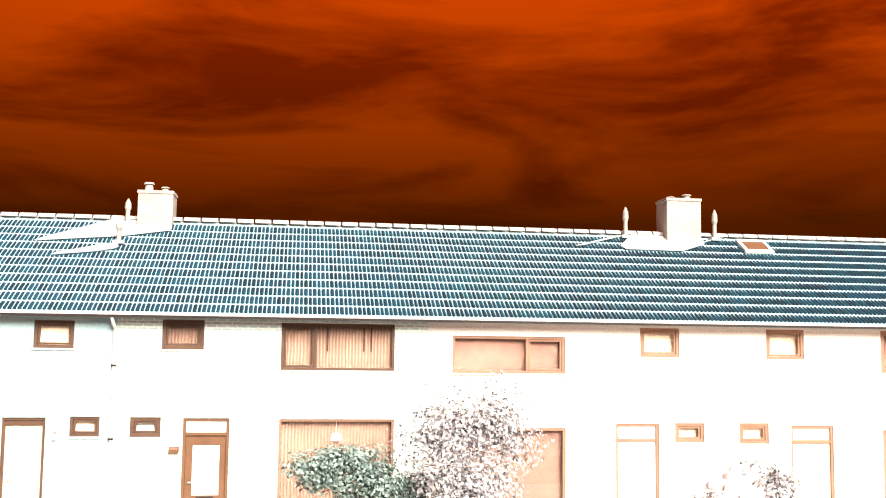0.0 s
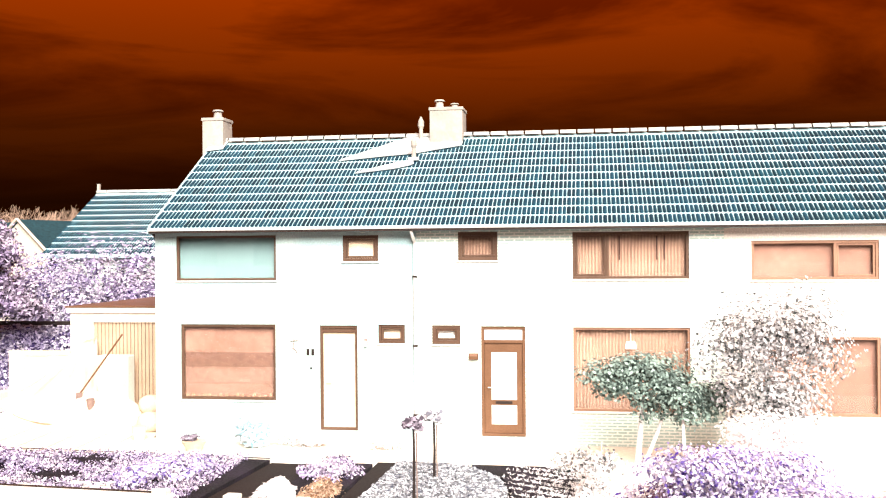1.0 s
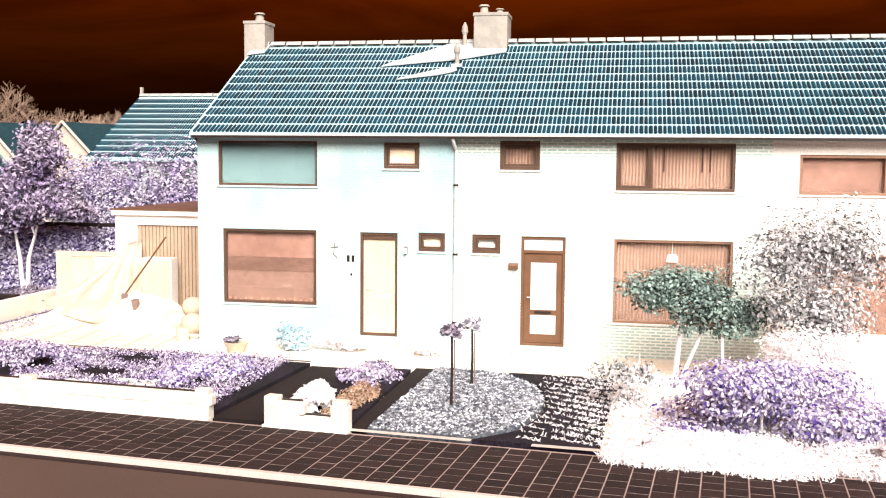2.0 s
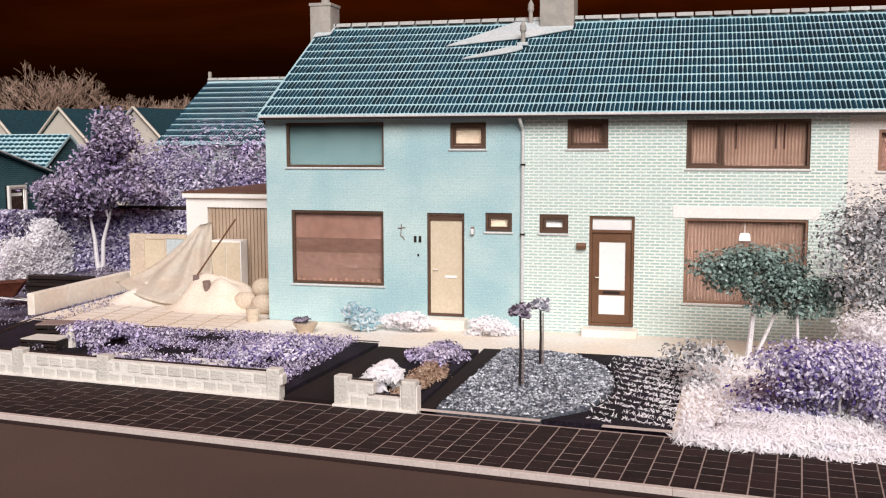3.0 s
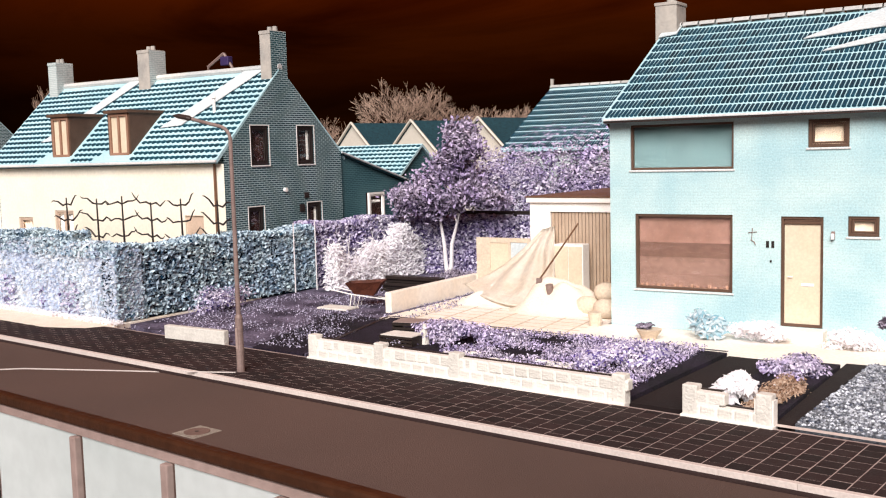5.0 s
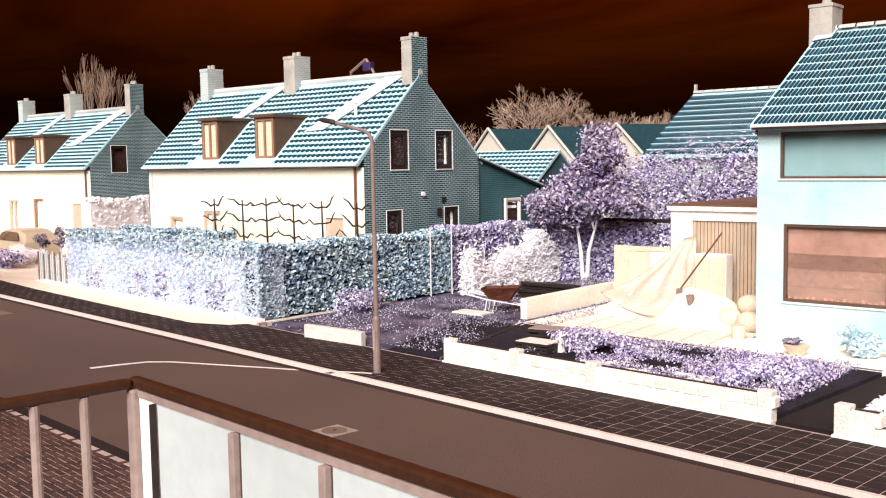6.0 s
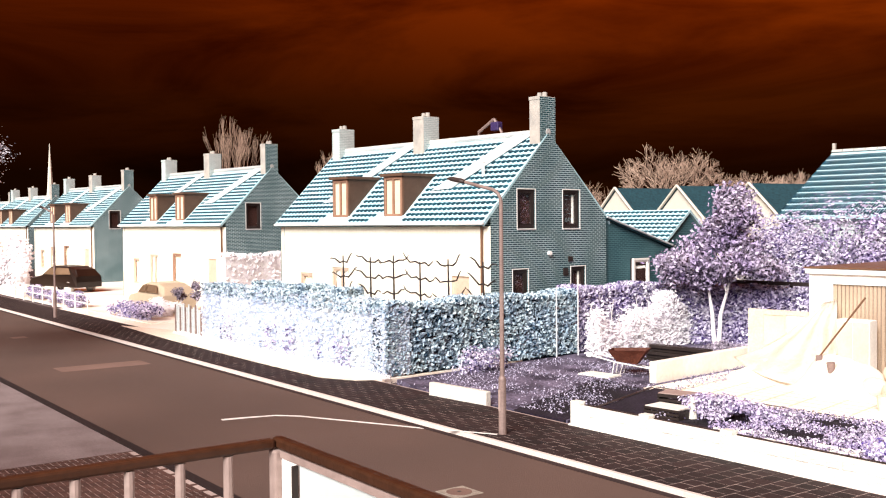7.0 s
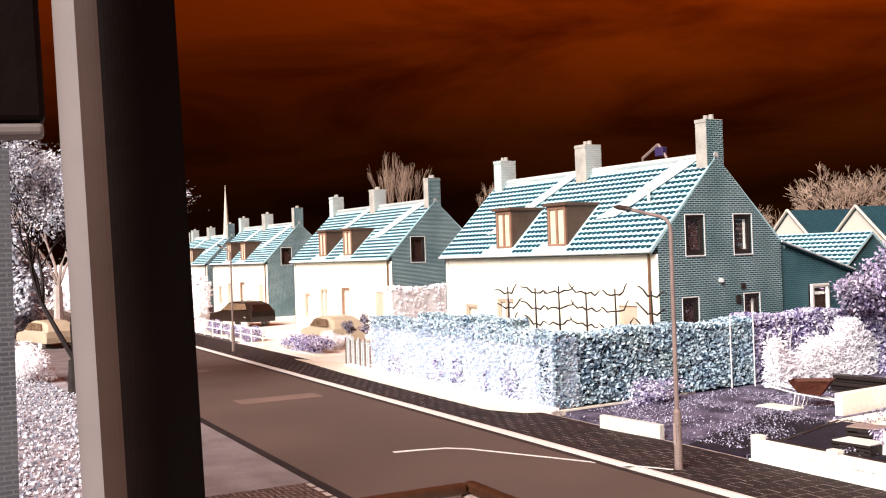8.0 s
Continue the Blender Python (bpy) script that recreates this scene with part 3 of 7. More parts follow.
def terraced(x0, x1, front, label, singles, ends=()):
    house = thing("terraced_house", label, "house", "houses in the terrace")
    roof = bmesh.new()
    roof_slabs(roof, x0 - (0.06 if "left" in ends else 0), x1, EAVE_Y, EAVE_Z, RIDGE_Y, RIDGE_Z, BACK_Y, EAVE_Z)
    roof = part("roof", roof, M_TILE_GAP, house, "teal pantiles with pale joints")
    fld = tile_field(x0, x1, slope(0, EAVE_Y, EAVE_Z, RIDGE_Y, RIDGE_Z), SLOPE_LEN, 0.191, 0.408)
    for m in fld[:singles]:
        o = new("tile", TILE)
        o.parent = roof
        o.matrix_basis = m
    if fld[singles:]:
        joined_tiles("tile_field", fld[singles:], TILE_FAR, M_TILE_J, roof)
    ridge_tiles(x0, x1, RIDGE_Y, RIDGE_Z, roof)
    bm = bmesh.new()
    add_box(bm, x0, x1, EAVE_Y - 0.09, EAVE_Y - 0.005, EAVE_Z - 0.062, EAVE_Z - 0.012, 0.012)
    part("gutter", bm, M_GUTTER, house)
    # soffit coloured near-black, so the shadow line under the gutter is painted in
    boxed("soffit", (x0, x1, EAVE_Y - 0.07, 0.0, EAVE_Z - 0.108, EAVE_Z - 0.066), M_DARKMETAL, house, "soffit board, shadow line under the gutter painted dark")
    boxed("back_wall", (x0, x1, BACK_Y - 0.55, BACK_Y - 0.3, 0, EAVE_Z - 0.1), M_GABLE_A, house)
    return house, roof


def gable_end(house, x, thick, mat):
    bm = bmesh.new()
    gable_mesh(bm, x, 0.0, EAVE_Z - 0.04, RIDGE_Y, RIDGE_Z - 0.14, BACK_Y - 0.3, EAVE_Z - 0.04, thick)
    part("gable", bm, mat, house)


def panel_door(house, x0, x1, z0, z1, frame_mat, leaf_mat, label, transom=0.0, lights=()):
    bm = bmesh.new()
    frame_mesh(bm, x0, x1, z0, z1, 0.06, 0.03, 0.13)
    if transom:
        add_box(bm, x0 + 0.06, x1 - 0.06, 0.03, 0.13, z1 - transom - 0.06, z1 - transom, 0.006)
    d = part("door", bm, frame_mat, house, label)
    top = z1 - (transom + 0.06 if transom else 0.06)
    a, b = x0 + 0.064, x1 - 0.064
    wall_part("leaf", a, b, z0 + 0.064, top - 0.004, [(p, q, r, s) for p, q, r, s in lights], leaf_mat, d, Matrix.Translation((0, 0.07, 0)), 0.045)
    for p, q, r, s in lights:
        boxed("pane", (p, q, 0.085, 0.098, r, s), M_MILK, d)
    if transom:
        boxed("transom_pane", (a, b, 0.07, 0.085, z1 - transom + 0.004, z1 - 0.064), M_MILK if lights else M_PALEPANE, d)
    bm = bmesh.new()
    hx = a + 0.08
    add_tube(bm, [(hx, 0.07, z0 + 1.05), (hx, 0.02, z0 + 1.05), (hx + 0.10, 0.02, z0 + 1.05)], 0.011, 8)
    part("handle", bm, M_MILK, d)
    return d


def chimney(x0, x1, y0, y1, z0, z1, pots, mat, parent_label):
    c = thing("chimney", parent_label, "chimney", "chimneys on the terrace")
    bm = bmesh.new()
    add_box(bm, x0, x1, y0, y1, z0, z1, 0.02)
    add_box(bm, x0 - 0.02, x1 + 0.02, y0 - 0.02, y1 + 0.02, z1 - 0.06, z1 + 0.02, 0.012)
    part("shaft", bm, mat, c)
    for px, h, r in pots:
        bm = bmesh.new()
        py = (y0 + y1) / 2
        add_tube(bm, [(px, py, z1), (px, py, z1 + h * 0.55), (px, py, z1 + h * 0.6), (px, py, z1 + h * 0.78)], [r, r * 0.8, r * 0.8, r * 0.75], 12)
        add_tube(bm, [(px, py, z1 + h * 0.84), (px, py, z1 + h)], [r * 1.15, r * 0.9], 12)
        add_tube(bm, [(px, py, z1 + h * 0.7), (px, py, z1 + h * 0.9)], [r * 0.3, r * 0.3], 6)
        part("pot", bm, M_CHIM, c, smooth=False)
    return c


h1_holes = [(0.0, 2.33, 3.55, 4.55), (3.85, 4.65, 3.96, 4.53), (0.10, 2.31, 0.88, 2.57), (3.32, 4.17, 0.24, 2.55), (4.64, 5.23, 2.16, 2.57)]
h1, roof1 = terraced(-0.5, 5.5, M_PAINT, "light blue painted brick end house with teal tiled roof", 300, ("left",))
wall_part("wall", -0.5, 5.5, 0, EAVE_Z - 0.11, h1_holes, M_PAINT, h1)
gable_end(h1, -0.252, 0.248, M_GABLE_A)
window(h1, 0.0, 2.33, 3.55, 4.55, M_FRAME, M_BLIND, w=0.05, label="dark framed window with a closed teal blind", sash=())
# reflection of the roofs opposite, painted on two strips behind the glass
boxed("reflection_low", (0.13, 2.28, 0.135, 0.150, 0.93, 1.60), M_REFLECT, h1, "lower reflection painted brown behind the glass")
boxed("reflection_band", (0.13, 2.28, 0.130, 0.147, 1.604, 1.93), M_REFLECT_DARK, h1, "darker reflection band painted behind the glass")
for i in range(16):
    boxed("sill_trinket", (0.18 + 0.13 * i, 0.24 + 0.13 * i, 0.100, 0.128, 0.945, 0.99 + 0.03 * math.sin(i * 2.2)), M_FRAME_T, h1)
window(h1, 3.85, 4.65, 3.96, 4.53, M_FRAME, M_PALEPANE)
window(h1, 0.10, 2.31, 0.88, 2.57, M_FRAME, M_PEACH, w=0.06, label="large dark framed picture window", sash=())
window(h1, 4.64, 5.23, 2.16, 2.57, M_FRAME, M_PALEPANE, w=0.06)
d1 = panel_door(h1, 3.32, 4.17, 0.24, 2.55, M_FRAME, M_CREAM, "cream front door in a dark frame", 0.10)
boxed("letter_flap", (3.72, 3.98, 0.055, 0.07, 1.10, 1.16), M_MILK, d1, bevel=0.006)
for dz in (0.0, 0.05):
    boxed("vent_slat", (3.39, 4.10, 0.045, 0.065, 2.455 + dz, 2.475 + dz), M_FRAME, d1)

for a, b, z in ((3.22, 4.27, 0.235), (6.80, 7.95, 0.165)):
    step = thing("doorstep", "pale stone step before a front door", "step", "doorsteps")
    boxed("slab", (a, b, -0.42, -0.003, 0.0, z), M_PALEGROUND, step, bevel=0.012)

h2_holes = [(6.41, 7.27, 3.96, 4.58), (8.87, 11.29, 3.55, 4.55), (5.83, 6.45, 2.15, 2.56), (6.90, 7.85, 0.17, 2.54), (8.87, 11.30, 0.74, 2.52)]
h2, roof2 = terraced(5.5, 12.0, M_BRICK, "pale green brick house with brown window frames", 300)
wall_part("wall", 5.5, 12.0, 0, EAVE_Z - 0.11, h2_holes, M_BRICK, h2)
window(h2, 6.41, 7.27, 3.96, 4.58, M_FRAME, M_CURTAIN, w=0.08)
window(h2, 8.87, 11.29, 3.55, 4.55, M_FRAME, M_CURTAIN, mullions=(9.60,), w=0.06, sash=(0,), label="brown framed window with drawn curtains")
# solid dark strips before the curtain paint the shade of its gaps
for cx in (9.84, 10.62, 10.78):
    boxed("gap_shade_strip", (cx, cx + 0.03, 0.135, 0.150, 3.95, 4.46), M_ROOM_SHADE, h2, "dark strip painted as the gap between curtains")
window(h2, 5.83, 6.45, 2.15, 2.56, M_FRAME, M_MILK, w=0.08)
window(h2, 8.87, 11.30, 0.74, 2.52, M_FRAME_T, M_CURTAIN, w=0.05, sash=(), label="large window with brown slatted curtains")
d2 = panel_door(h2, 6.90, 7.85, 0.17, 2.54, M_BROWN, M_BROWN, "brown glazed front door with transom", 0.30,
           [(7.11, 7.66, 0.95, 1.98), (7.11, 7.66, 0.42, 0.84)])
boxed("letter_plate", (7.20, 7.56, 0.055, 0.069, 0.865, 0.925), M_DARKMETAL, d2, "dark letter plate", bevel=0.006)
boxed("lintel", (8.63, 11.52, -0.012, 0.05, 2.53, 2.78), M_WHITE, h2, "white painted lintel band", bevel=0.006)

h3_holes = [(12.55, 15.07, 3.52, 4.33), (12.75, 15.09, 0.70, 2.34), (16.80, 17.72, 3.91, 4.56), (16.23, 17.23, 0.10, 2.44), (17.60, 18.28, 2.02, 2.45)]
h3, roof3 = terraced(12.0, 18.45, M_WHITEBRICK, "cream brick terraced house with tan window frames", 0)
wall_part("wall", 12.0, 18.45, 0, EAVE_Z - 0.11, h3_holes, M_WHITEBRICK, h3)
window(h3, 12.55, 15.07, 3.52, 4.33, M_FRAME_T, M_PEACH, mullions=(14.22,), w=0.06, sash=(1,))
window(h3, 12.75, 15.09, 0.70, 2.34, M_FRAME_T, M_PEACH, w=0.06, sash=())
window(h3, 16.80, 17.72, 3.91, 4.56, M_FRAME_T, M_PALEPANE, w=0.07)
window(h3, 17.60, 18.28, 2.02, 2.45, M_FRAME_T, M_PALEPANE, w=0.07)
panel_door(h3, 16.23, 17.23, 0.10, 2.44, M_FRAME_T, M_WHITE, "white front door in a tan frame", 0.34, [(16.50, 16.98, 0.5, 1.85)])

h4_holes = [(19.12, 19.82, 1.99, 2.45), (19.79, 20.71, 3.89, 4.57), (20.36, 21.39, 0.10, 2.40), (22.61, 25.0, 3.60, 4.58), (22.61, 25.0, 0.70, 2.30)]
h4, roof4 = terraced(18.45, 25.6, M_WHITEBRICK, "cream brick terraced house with a roof light", 0)
wall_part("wall", 18.45, 25.6, 0, EAVE_Z - 0.11, h4_holes, M_WHITEBRICK, h4)
window(h4, 19.12, 19.82, 1.99, 2.45, M_FRAME_T, M_PALEPANE)
window(h4, 19.79, 20.71, 3.89, 4.57, M_FRAME_T, M_PALEPANE)
window(h4, 22.61, 25.0, 3.60, 4.58, M_FRAME_T, M_PEACH, mullions=(23.4,))
window(h4, 22.61, 25.0, 0.70, 2.30, M_FRAME_T, M_PEACH)
panel_door(h4, 20.36, 21.39, 0.10, 2.40, M_FRAME_T, M_CREAM, "cream front door in a tan frame", 0.34)
gable_end(h4, 25.6, 0.25, M_GABLE_A)

chimney(-0.70, -0.14, 3.35, 4.05, 6.5, 7.66, ((-0.40, 0.26, 0.13),), M_CHIM, "pale rendered chimney at the end of the ridge")
chimney(5.29, 6.12, 3.30, 4.10, 6.5, 7.755, ((5.49, 0.26, 0.12), (5.88, 0.16, 0.10)), M_CHIM, "broad pale chimney with two pots")
chimney(18.72, 19.66, 3.30, 4.10, 6.5, 8.02, ((18.98, 0.10, 0.11), (19.42, 0.17, 0.12)), M_CHIM, "broad pale chimney with two low pots")


# ---- semi-detached houses along the street ----
SB = dict(x0=-11.5, ye=-0.22, ze=4.06, yr=2.66, zr=6.86, yb=5.75)
TILE_W = tile_mesh("tile_wide", ((-0.105, 0.105),), 0.135, M_TILE_B)


def dormer(house, x0, x1):
    d = part("dormer", bmesh.new(), M_FRAME_T, house, "brown dormer with pale curtains")
    bm = bmesh.new()
    add_box(bm, x0 - 0.06, x1 + 0.06, -0.12, 1.50, 5.58, 5.68, 0.012)
    part("dormer_roof", bm, M_FRAME, d)
    for x in (x0, x1 - 0.06):
        boxed("cheek", (x, x + 0.06, 0.0, 1.45, 4.22, 5.58), M_FRAME, d)
    bm = bmesh.new()
    frame_mesh(bm, x0 + 0.062, x1 - 0.062, 4.24, 5.57, 0.09, -0.03, 0.08)
    add_box(bm, (x0 + x1) / 2 - 0.04, (x0 + x1) / 2 + 0.04, -0.03, 0.08, 4.33, 5.48)
    part("dormer_frame", bm, M_FRAME_T, d)
    for a, b in ((x0 + 0.152, (x0 + x1) / 2 - 0.04), ((x0 + x1) / 2 + 0.04, x1 - 0.152)):
        boxed("dormer_pane", (a, b, 0.03, 0.045, 4.33, 5.48), M_CREAM, d)


def semi(label, far=False):
    """Gable at local x = 0 facing +x, front along y = 0, running to x0."""
    house = thing("semi_detached_house", label, "house", "houses along the street")
    x0, ye, ze, yr, zr, yb = (SB[k] for k in ("x0", "ye", "ze", "yr", "zr", "yb"))
    bm = bmesh.new()
    roof_slabs(bm, x0, -0.02, ye, ze, yr, zr, yb, ze, 0.14)
    roof = part("roof", bm, M_TILE_GAP, house, "cyan roof tiles in pale rows")
    ln = math.hypot(yr - ye, zr - ze)
    # chimney shadows painted as pale leaning bands, their tiles left out
    shadow_bands = ((-1.40, -0.58, 3.2, 0.36), (-6.95, -6.32, 3.0, 0.25))
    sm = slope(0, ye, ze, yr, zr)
    for a, b, lean, low in shadow_bands:
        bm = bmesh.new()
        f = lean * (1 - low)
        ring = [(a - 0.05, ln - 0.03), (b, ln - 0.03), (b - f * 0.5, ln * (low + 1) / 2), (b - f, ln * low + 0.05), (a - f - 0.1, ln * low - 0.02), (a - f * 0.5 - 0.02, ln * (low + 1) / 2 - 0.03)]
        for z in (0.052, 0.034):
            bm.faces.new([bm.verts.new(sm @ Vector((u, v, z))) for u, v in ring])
        part("roof_shadow", bm, M_TRIM_SHADOW, roof, "pale sheet painted as a chimney shadow on the tiles")

    def keep(x, y):
        for a, b, lean, low in shadow_bands:
            sh = lean * (1 - y / ln)
            if a - sh < x < b - sh and y > low * ln:
                return False
        # tiles left out beside each dormer imitate its pale cast shadow
        return not (y < 2.1 and (-5.15 - max(0, 0.6 - y) < x < -4.0 or -8.1 - max(0, 0.6 - y) < x < -7.0))

    fld = tile_field(x0 + 0.05, -0.07, slope(0, ye, ze, yr, zr), ln, 0.225, 0.237, keep)
    joined_tiles("tile_field", fld, TILE_W, M_TILE_B, roof)
    bm = bmesh.new()
    add_tube(bm, [(x0, yr, zr + 0.02), (-0.02, yr, zr + 0.02)], 0.11, 8)
    part("ridge", bm, M_RIDGE, roof)
    front = [(-8.15, -7.15, 0.5, 2.45), (-1.75, -0.95, 0.1, 2.35), (-10.2, -9.4, 0.8, 2.2)]
    if far:
        front.append((-5.55, -4.55, 0.1, 2.55))
        window(house, -5.55, -4.55, 0.1, 2.55, M_FRAME_T, M_PALEPANE, Matrix.Translation((0, 0.02, 0)), sill=False, label="tall tan framed glazed door")
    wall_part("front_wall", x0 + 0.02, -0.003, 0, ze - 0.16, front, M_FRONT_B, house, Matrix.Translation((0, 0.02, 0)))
    window(house, -8.15, -7.15, 0.5, 2.45, M_FRAME_P, M_WHITE, Matrix.Translation((0, 0.02, 0)), mullions=(-7.65,))
    window(house, -10.2, -9.4, 0.8, 2.2, M_FRAME_P, M_PALEPANE, Matrix.Translation((0, 0.02, 0)))
    boxed("front_door", (-1.75, -0.95, 0.08, 0.14, 0.1, 2.35), M_FRAME_P, house, "tan wooden front door", bevel=0.01)
    boxed("rear_wall", (x0 + 0.25, -0.25, yb - 0.5, yb - 0.25, 0, ze - 0.16), M_GABLE_B, house)
    holes = [(1.19, 1.99, 3.82, 5.035), (3.31, 4.13, 3.81, 5.045), (0.97, 1.65, 1.25, 2.55), (3.69, 4.40, 1.25, 2.55)]
    if far:
        holes = [(1.14, 1.95, 3.80, 5.05), (3.69, 4.40, 1.25, 2.55)]
    bm = bmesh.new()
    gable_mesh(bm, 0.0, 0.02, ze + 0.12, yr, zr - 0.02, yb - 0.25, ze + 0.10, 0.25, holes)
    bmesh.ops.recalc_face_normals(bm, faces=bm.faces)
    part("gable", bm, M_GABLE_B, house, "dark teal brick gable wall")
    bm = bmesh.new()
    gable_mesh(bm, x0 + 0.25, 0.0, ze + 0.10, yr, zr - 0.02, yb - 0.25, ze + 0.10, 0.25)
    part("gable_far", bm, M_GABLE_B, house)
    turn = pose(0, 0, 0, 0, 0, 90)
    # a flat dark panel behind each pane paints the room's shade
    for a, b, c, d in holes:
        window(house, a, b, c, d, M_DARKMETAL, M_ROOM_SHADE, turn, w=0.10, label="dark framed gable window")
        if a > 3:
            boxed("side_curtain", (b - 0.24, b - 0.14, 0.14, 0.155, c + 0.12, d - 0.14), M_WHITE, house, "pale curtain at the side of the window", m=turn)
        bm = bmesh.new()
        frame_mesh(bm, a - 0.03, b + 0.03, c - 0.03, d + 0.03, 0.028, -0.012, 0.03, 0.004)
        bmesh.ops.transform(bm, matrix=turn, verts=bm.verts)
        part("window_trim", bm, M_WHITE, house)
    dormer(house, -8.05, -7.05)
    dormer(house, -5.10, -4.05)
    for i, (cx, top) in enumerate(((-0.28, 7.98), (-5.95, 7.82), (-10.98, 7.74))):
        bm = bmesh.new()
        w = (0.22, 0.29, 0.24)[i]
        add_box(bm, cx - w, cx + w * 0.98, yr - 0.37, yr + 0.36, zr - 0.6, top, 0.015)
        add_box(bm, cx - w - 0.012, cx + w + 0.012, yr - 0.385, yr + 0.375, top - 0.09, top + 0.02, 0.01)
        c = part("chimney", bm, M_CHIM if i < 2 else M_CHIM_BRICK, house, "pale chimney stack")
        # thin brick slab puts the light difference of the stack's side into colour
        boxed("side_tone_face", (cx + w + 0.013, cx + w + 0.022, yr - 0.36, yr + 0.35, zr - 0.3, top), M_GABLE_B if i == 0 else M_CHIM_BRICK, c, "brick slab painting the side tone of the stack")
        for px in (-0.11, 0.11):
            bm = bmesh.new()
            add_tube(bm, [(cx + px, yr, top), (cx + px, yr, top + 0.17)], [0.09, 0.075], 10)
            part("pot", bm, M_CHIM, c)
    boxed("gutter", (x0, -0.02, ye - 0.09, ye - 0.004, ze - 0.11, ze - 0.03), M_GUTTER, house, bevel=0.015)
    bm = bmesh.new()
    add_tube(bm, [(-0.32, -0.05, ze - 0.12), (-0.32, -0.05, 0.0)], 0.04, 8)
    part("downpipe", bm, M_BROWN, house)
    return house


semi_b = semi("brick house, side light painted as ivory front and teal gable")
semi_b.matrix_basis = pose(-12.81, 0, 0)
bm = bmesh.new()
add_tube(bm, [(-1.55, 1.25, 5.45), (-1.55, 1.25, 5.98)], 0.05, 9)
add_tube(bm, [(-1.55, 1.25, 5.94), (-1.55, 1.25, 6.05)], [0.085, 0.03], 9)
part("roof_vent", bm, M_WHITE, semi_b)
bm = bmesh.new()
add_tube(bm, [(0.0, 2.62, 3.02), (0.09, 2.62, 3.02)], 0.07, 10)
part("gable_lamp", bm, M_WHITE, semi_b)
boxed("gable_vent", (0.0, 0.03, 3.55, 3.75, 2.72, 2.90), M_DARKMETAL, semi_b)
boxed("meter_box", (0.0, 0.05, 3.30, 3.50, 2.28, 2.52), M_DARKMETAL, semi_b)
semi_c = semi("ivory house beyond the hedge, dark brick gable", True)
semi_c.matrix_basis = pose(-33.95, 3.1, 0)
for px, py in ((-59.7, 7.4), (-87.0, 12.5), (-112.0, 17.0)):
    copy_thing(semi_c, pose(px, py, 0))["label"] = "far ivory house along the street"


# ---- kerb, street fittings ----
bm = bmesh.new()
add_box(bm, 0, 0.993, -0.155, -0.058, -0.3, 0.006, 0.008)
KERBSTONE = mesh_of("kerbstone", bm, M_KERB)
kerb = thing("kerb", "row of pale concrete kerbstones beside the road", "kerb", kind="structure")
for i in range(-70, 30):
    o = new("kerbstone", KERBSTONE)
    o.parent = kerb
    o.matrix_basis = STREET @ Matrix.Translation((i * 0.995, 0, 0))
strip("road_gutter", -160, 60, -0.30, -0.158, -0.3, -0.075, M_SLAB, "dark gutter line at the foot of the kerb", "gutter")

cover = thing("manhole_cover", "pale cast iron manhole cover in a square frame", "manhole cover")
bm = bmesh.new()
add_box(bm, -0.40, 0.40, -0.40, 0.40, -0.09, -0.078, 0.004)
part("frame", bm, M_MANHOLE, cover)
bm = bmesh.new()
add_tube(bm, [(0, 0, -0.085), (0, 0, -0.070)], 0.30, 28)
part("lid", bm, M_PATCH, cover)
bm = bmesh.new()
add_tube(bm, [(0, 0, -0.075), (0, 0, -0.066)], 0.05, 12)
part("keyhole", bm, M_DARKMETAL, cover)
cover.matrix_basis = pose(-2.53, -10.86, 0, 0, 0, -5.5) @ Matrix.Diagonal((0.66, 0.66, 1, 1))


def ribbon(name, pts, w, z, mat, label, category):
    """A thin painted band along points."""
    bm = bmesh.new()
    prev = None
    for i, p in enumerate(pts):
        p = Vector((*p, 0))
        d = (Vector((*pts[min(i + 1, len(pts) - 1)], 0)) - Vector((*pts[max(i - 1, 0)], 0))).normalized()
        a = Vector((-d.y, d.x, 0)) * w[i] / 2
        now = [bm.verts.new((q.x, q.y, z)) for q in (p + a, p - a)]
        low = [bm.verts.new((q.x, q.y, z - 0.004)) for q in (p + a, p - a)]
        if prev:
            bm.faces.new((prev[0], prev[1], now[1], now[0]))
            bm.faces.new((prev[0], now[0], low[0], plow[0]))
            bm.faces.new((prev[1], plow[1], low[1], now[1]))
        prev, plow = now, low
    return tagged(part(name, bm, mat), label, category, kind="structure")


# the street lamp's cast shadow, painted as white ribbons over road and kerb
ribbon("lamp_shadow_road", [(-10.11, -10.64), (-9.95, -10.11), (-9.72, -9.55), (-9.30, -9.23), (-8.29, -8.84), (-7.05, -8.36), (-5.90, -7.95)],
       (0.15, 0.13, 0.10, 0.085, 0.08, 0.075, 0.07), -0.080, M_LAMP_SHADOW, "street lamp's shadow painted white across the asphalt", "marking")
ribbon("lamp_shadow_kerb", [(-5.72, -8.24), (-5.12, -7.98), (-4.74, -7.82)], (0.07, 0.07, 0.07), 0.014, M_LAMP_SHADOW, "street lamp's shadow painted white over the kerb", "marking")
for s0, s1, n0, n1, z in ((-20.1, -19.1, -3.75, -1.2, -0.081), (-29.4, -28.9, -2.75, -2.25, -0.081)):
    strip("road_patch", s0, s1, n0, n1, -0.2, z, M_PATCH, "pale repair patch in the asphalt", "patch")


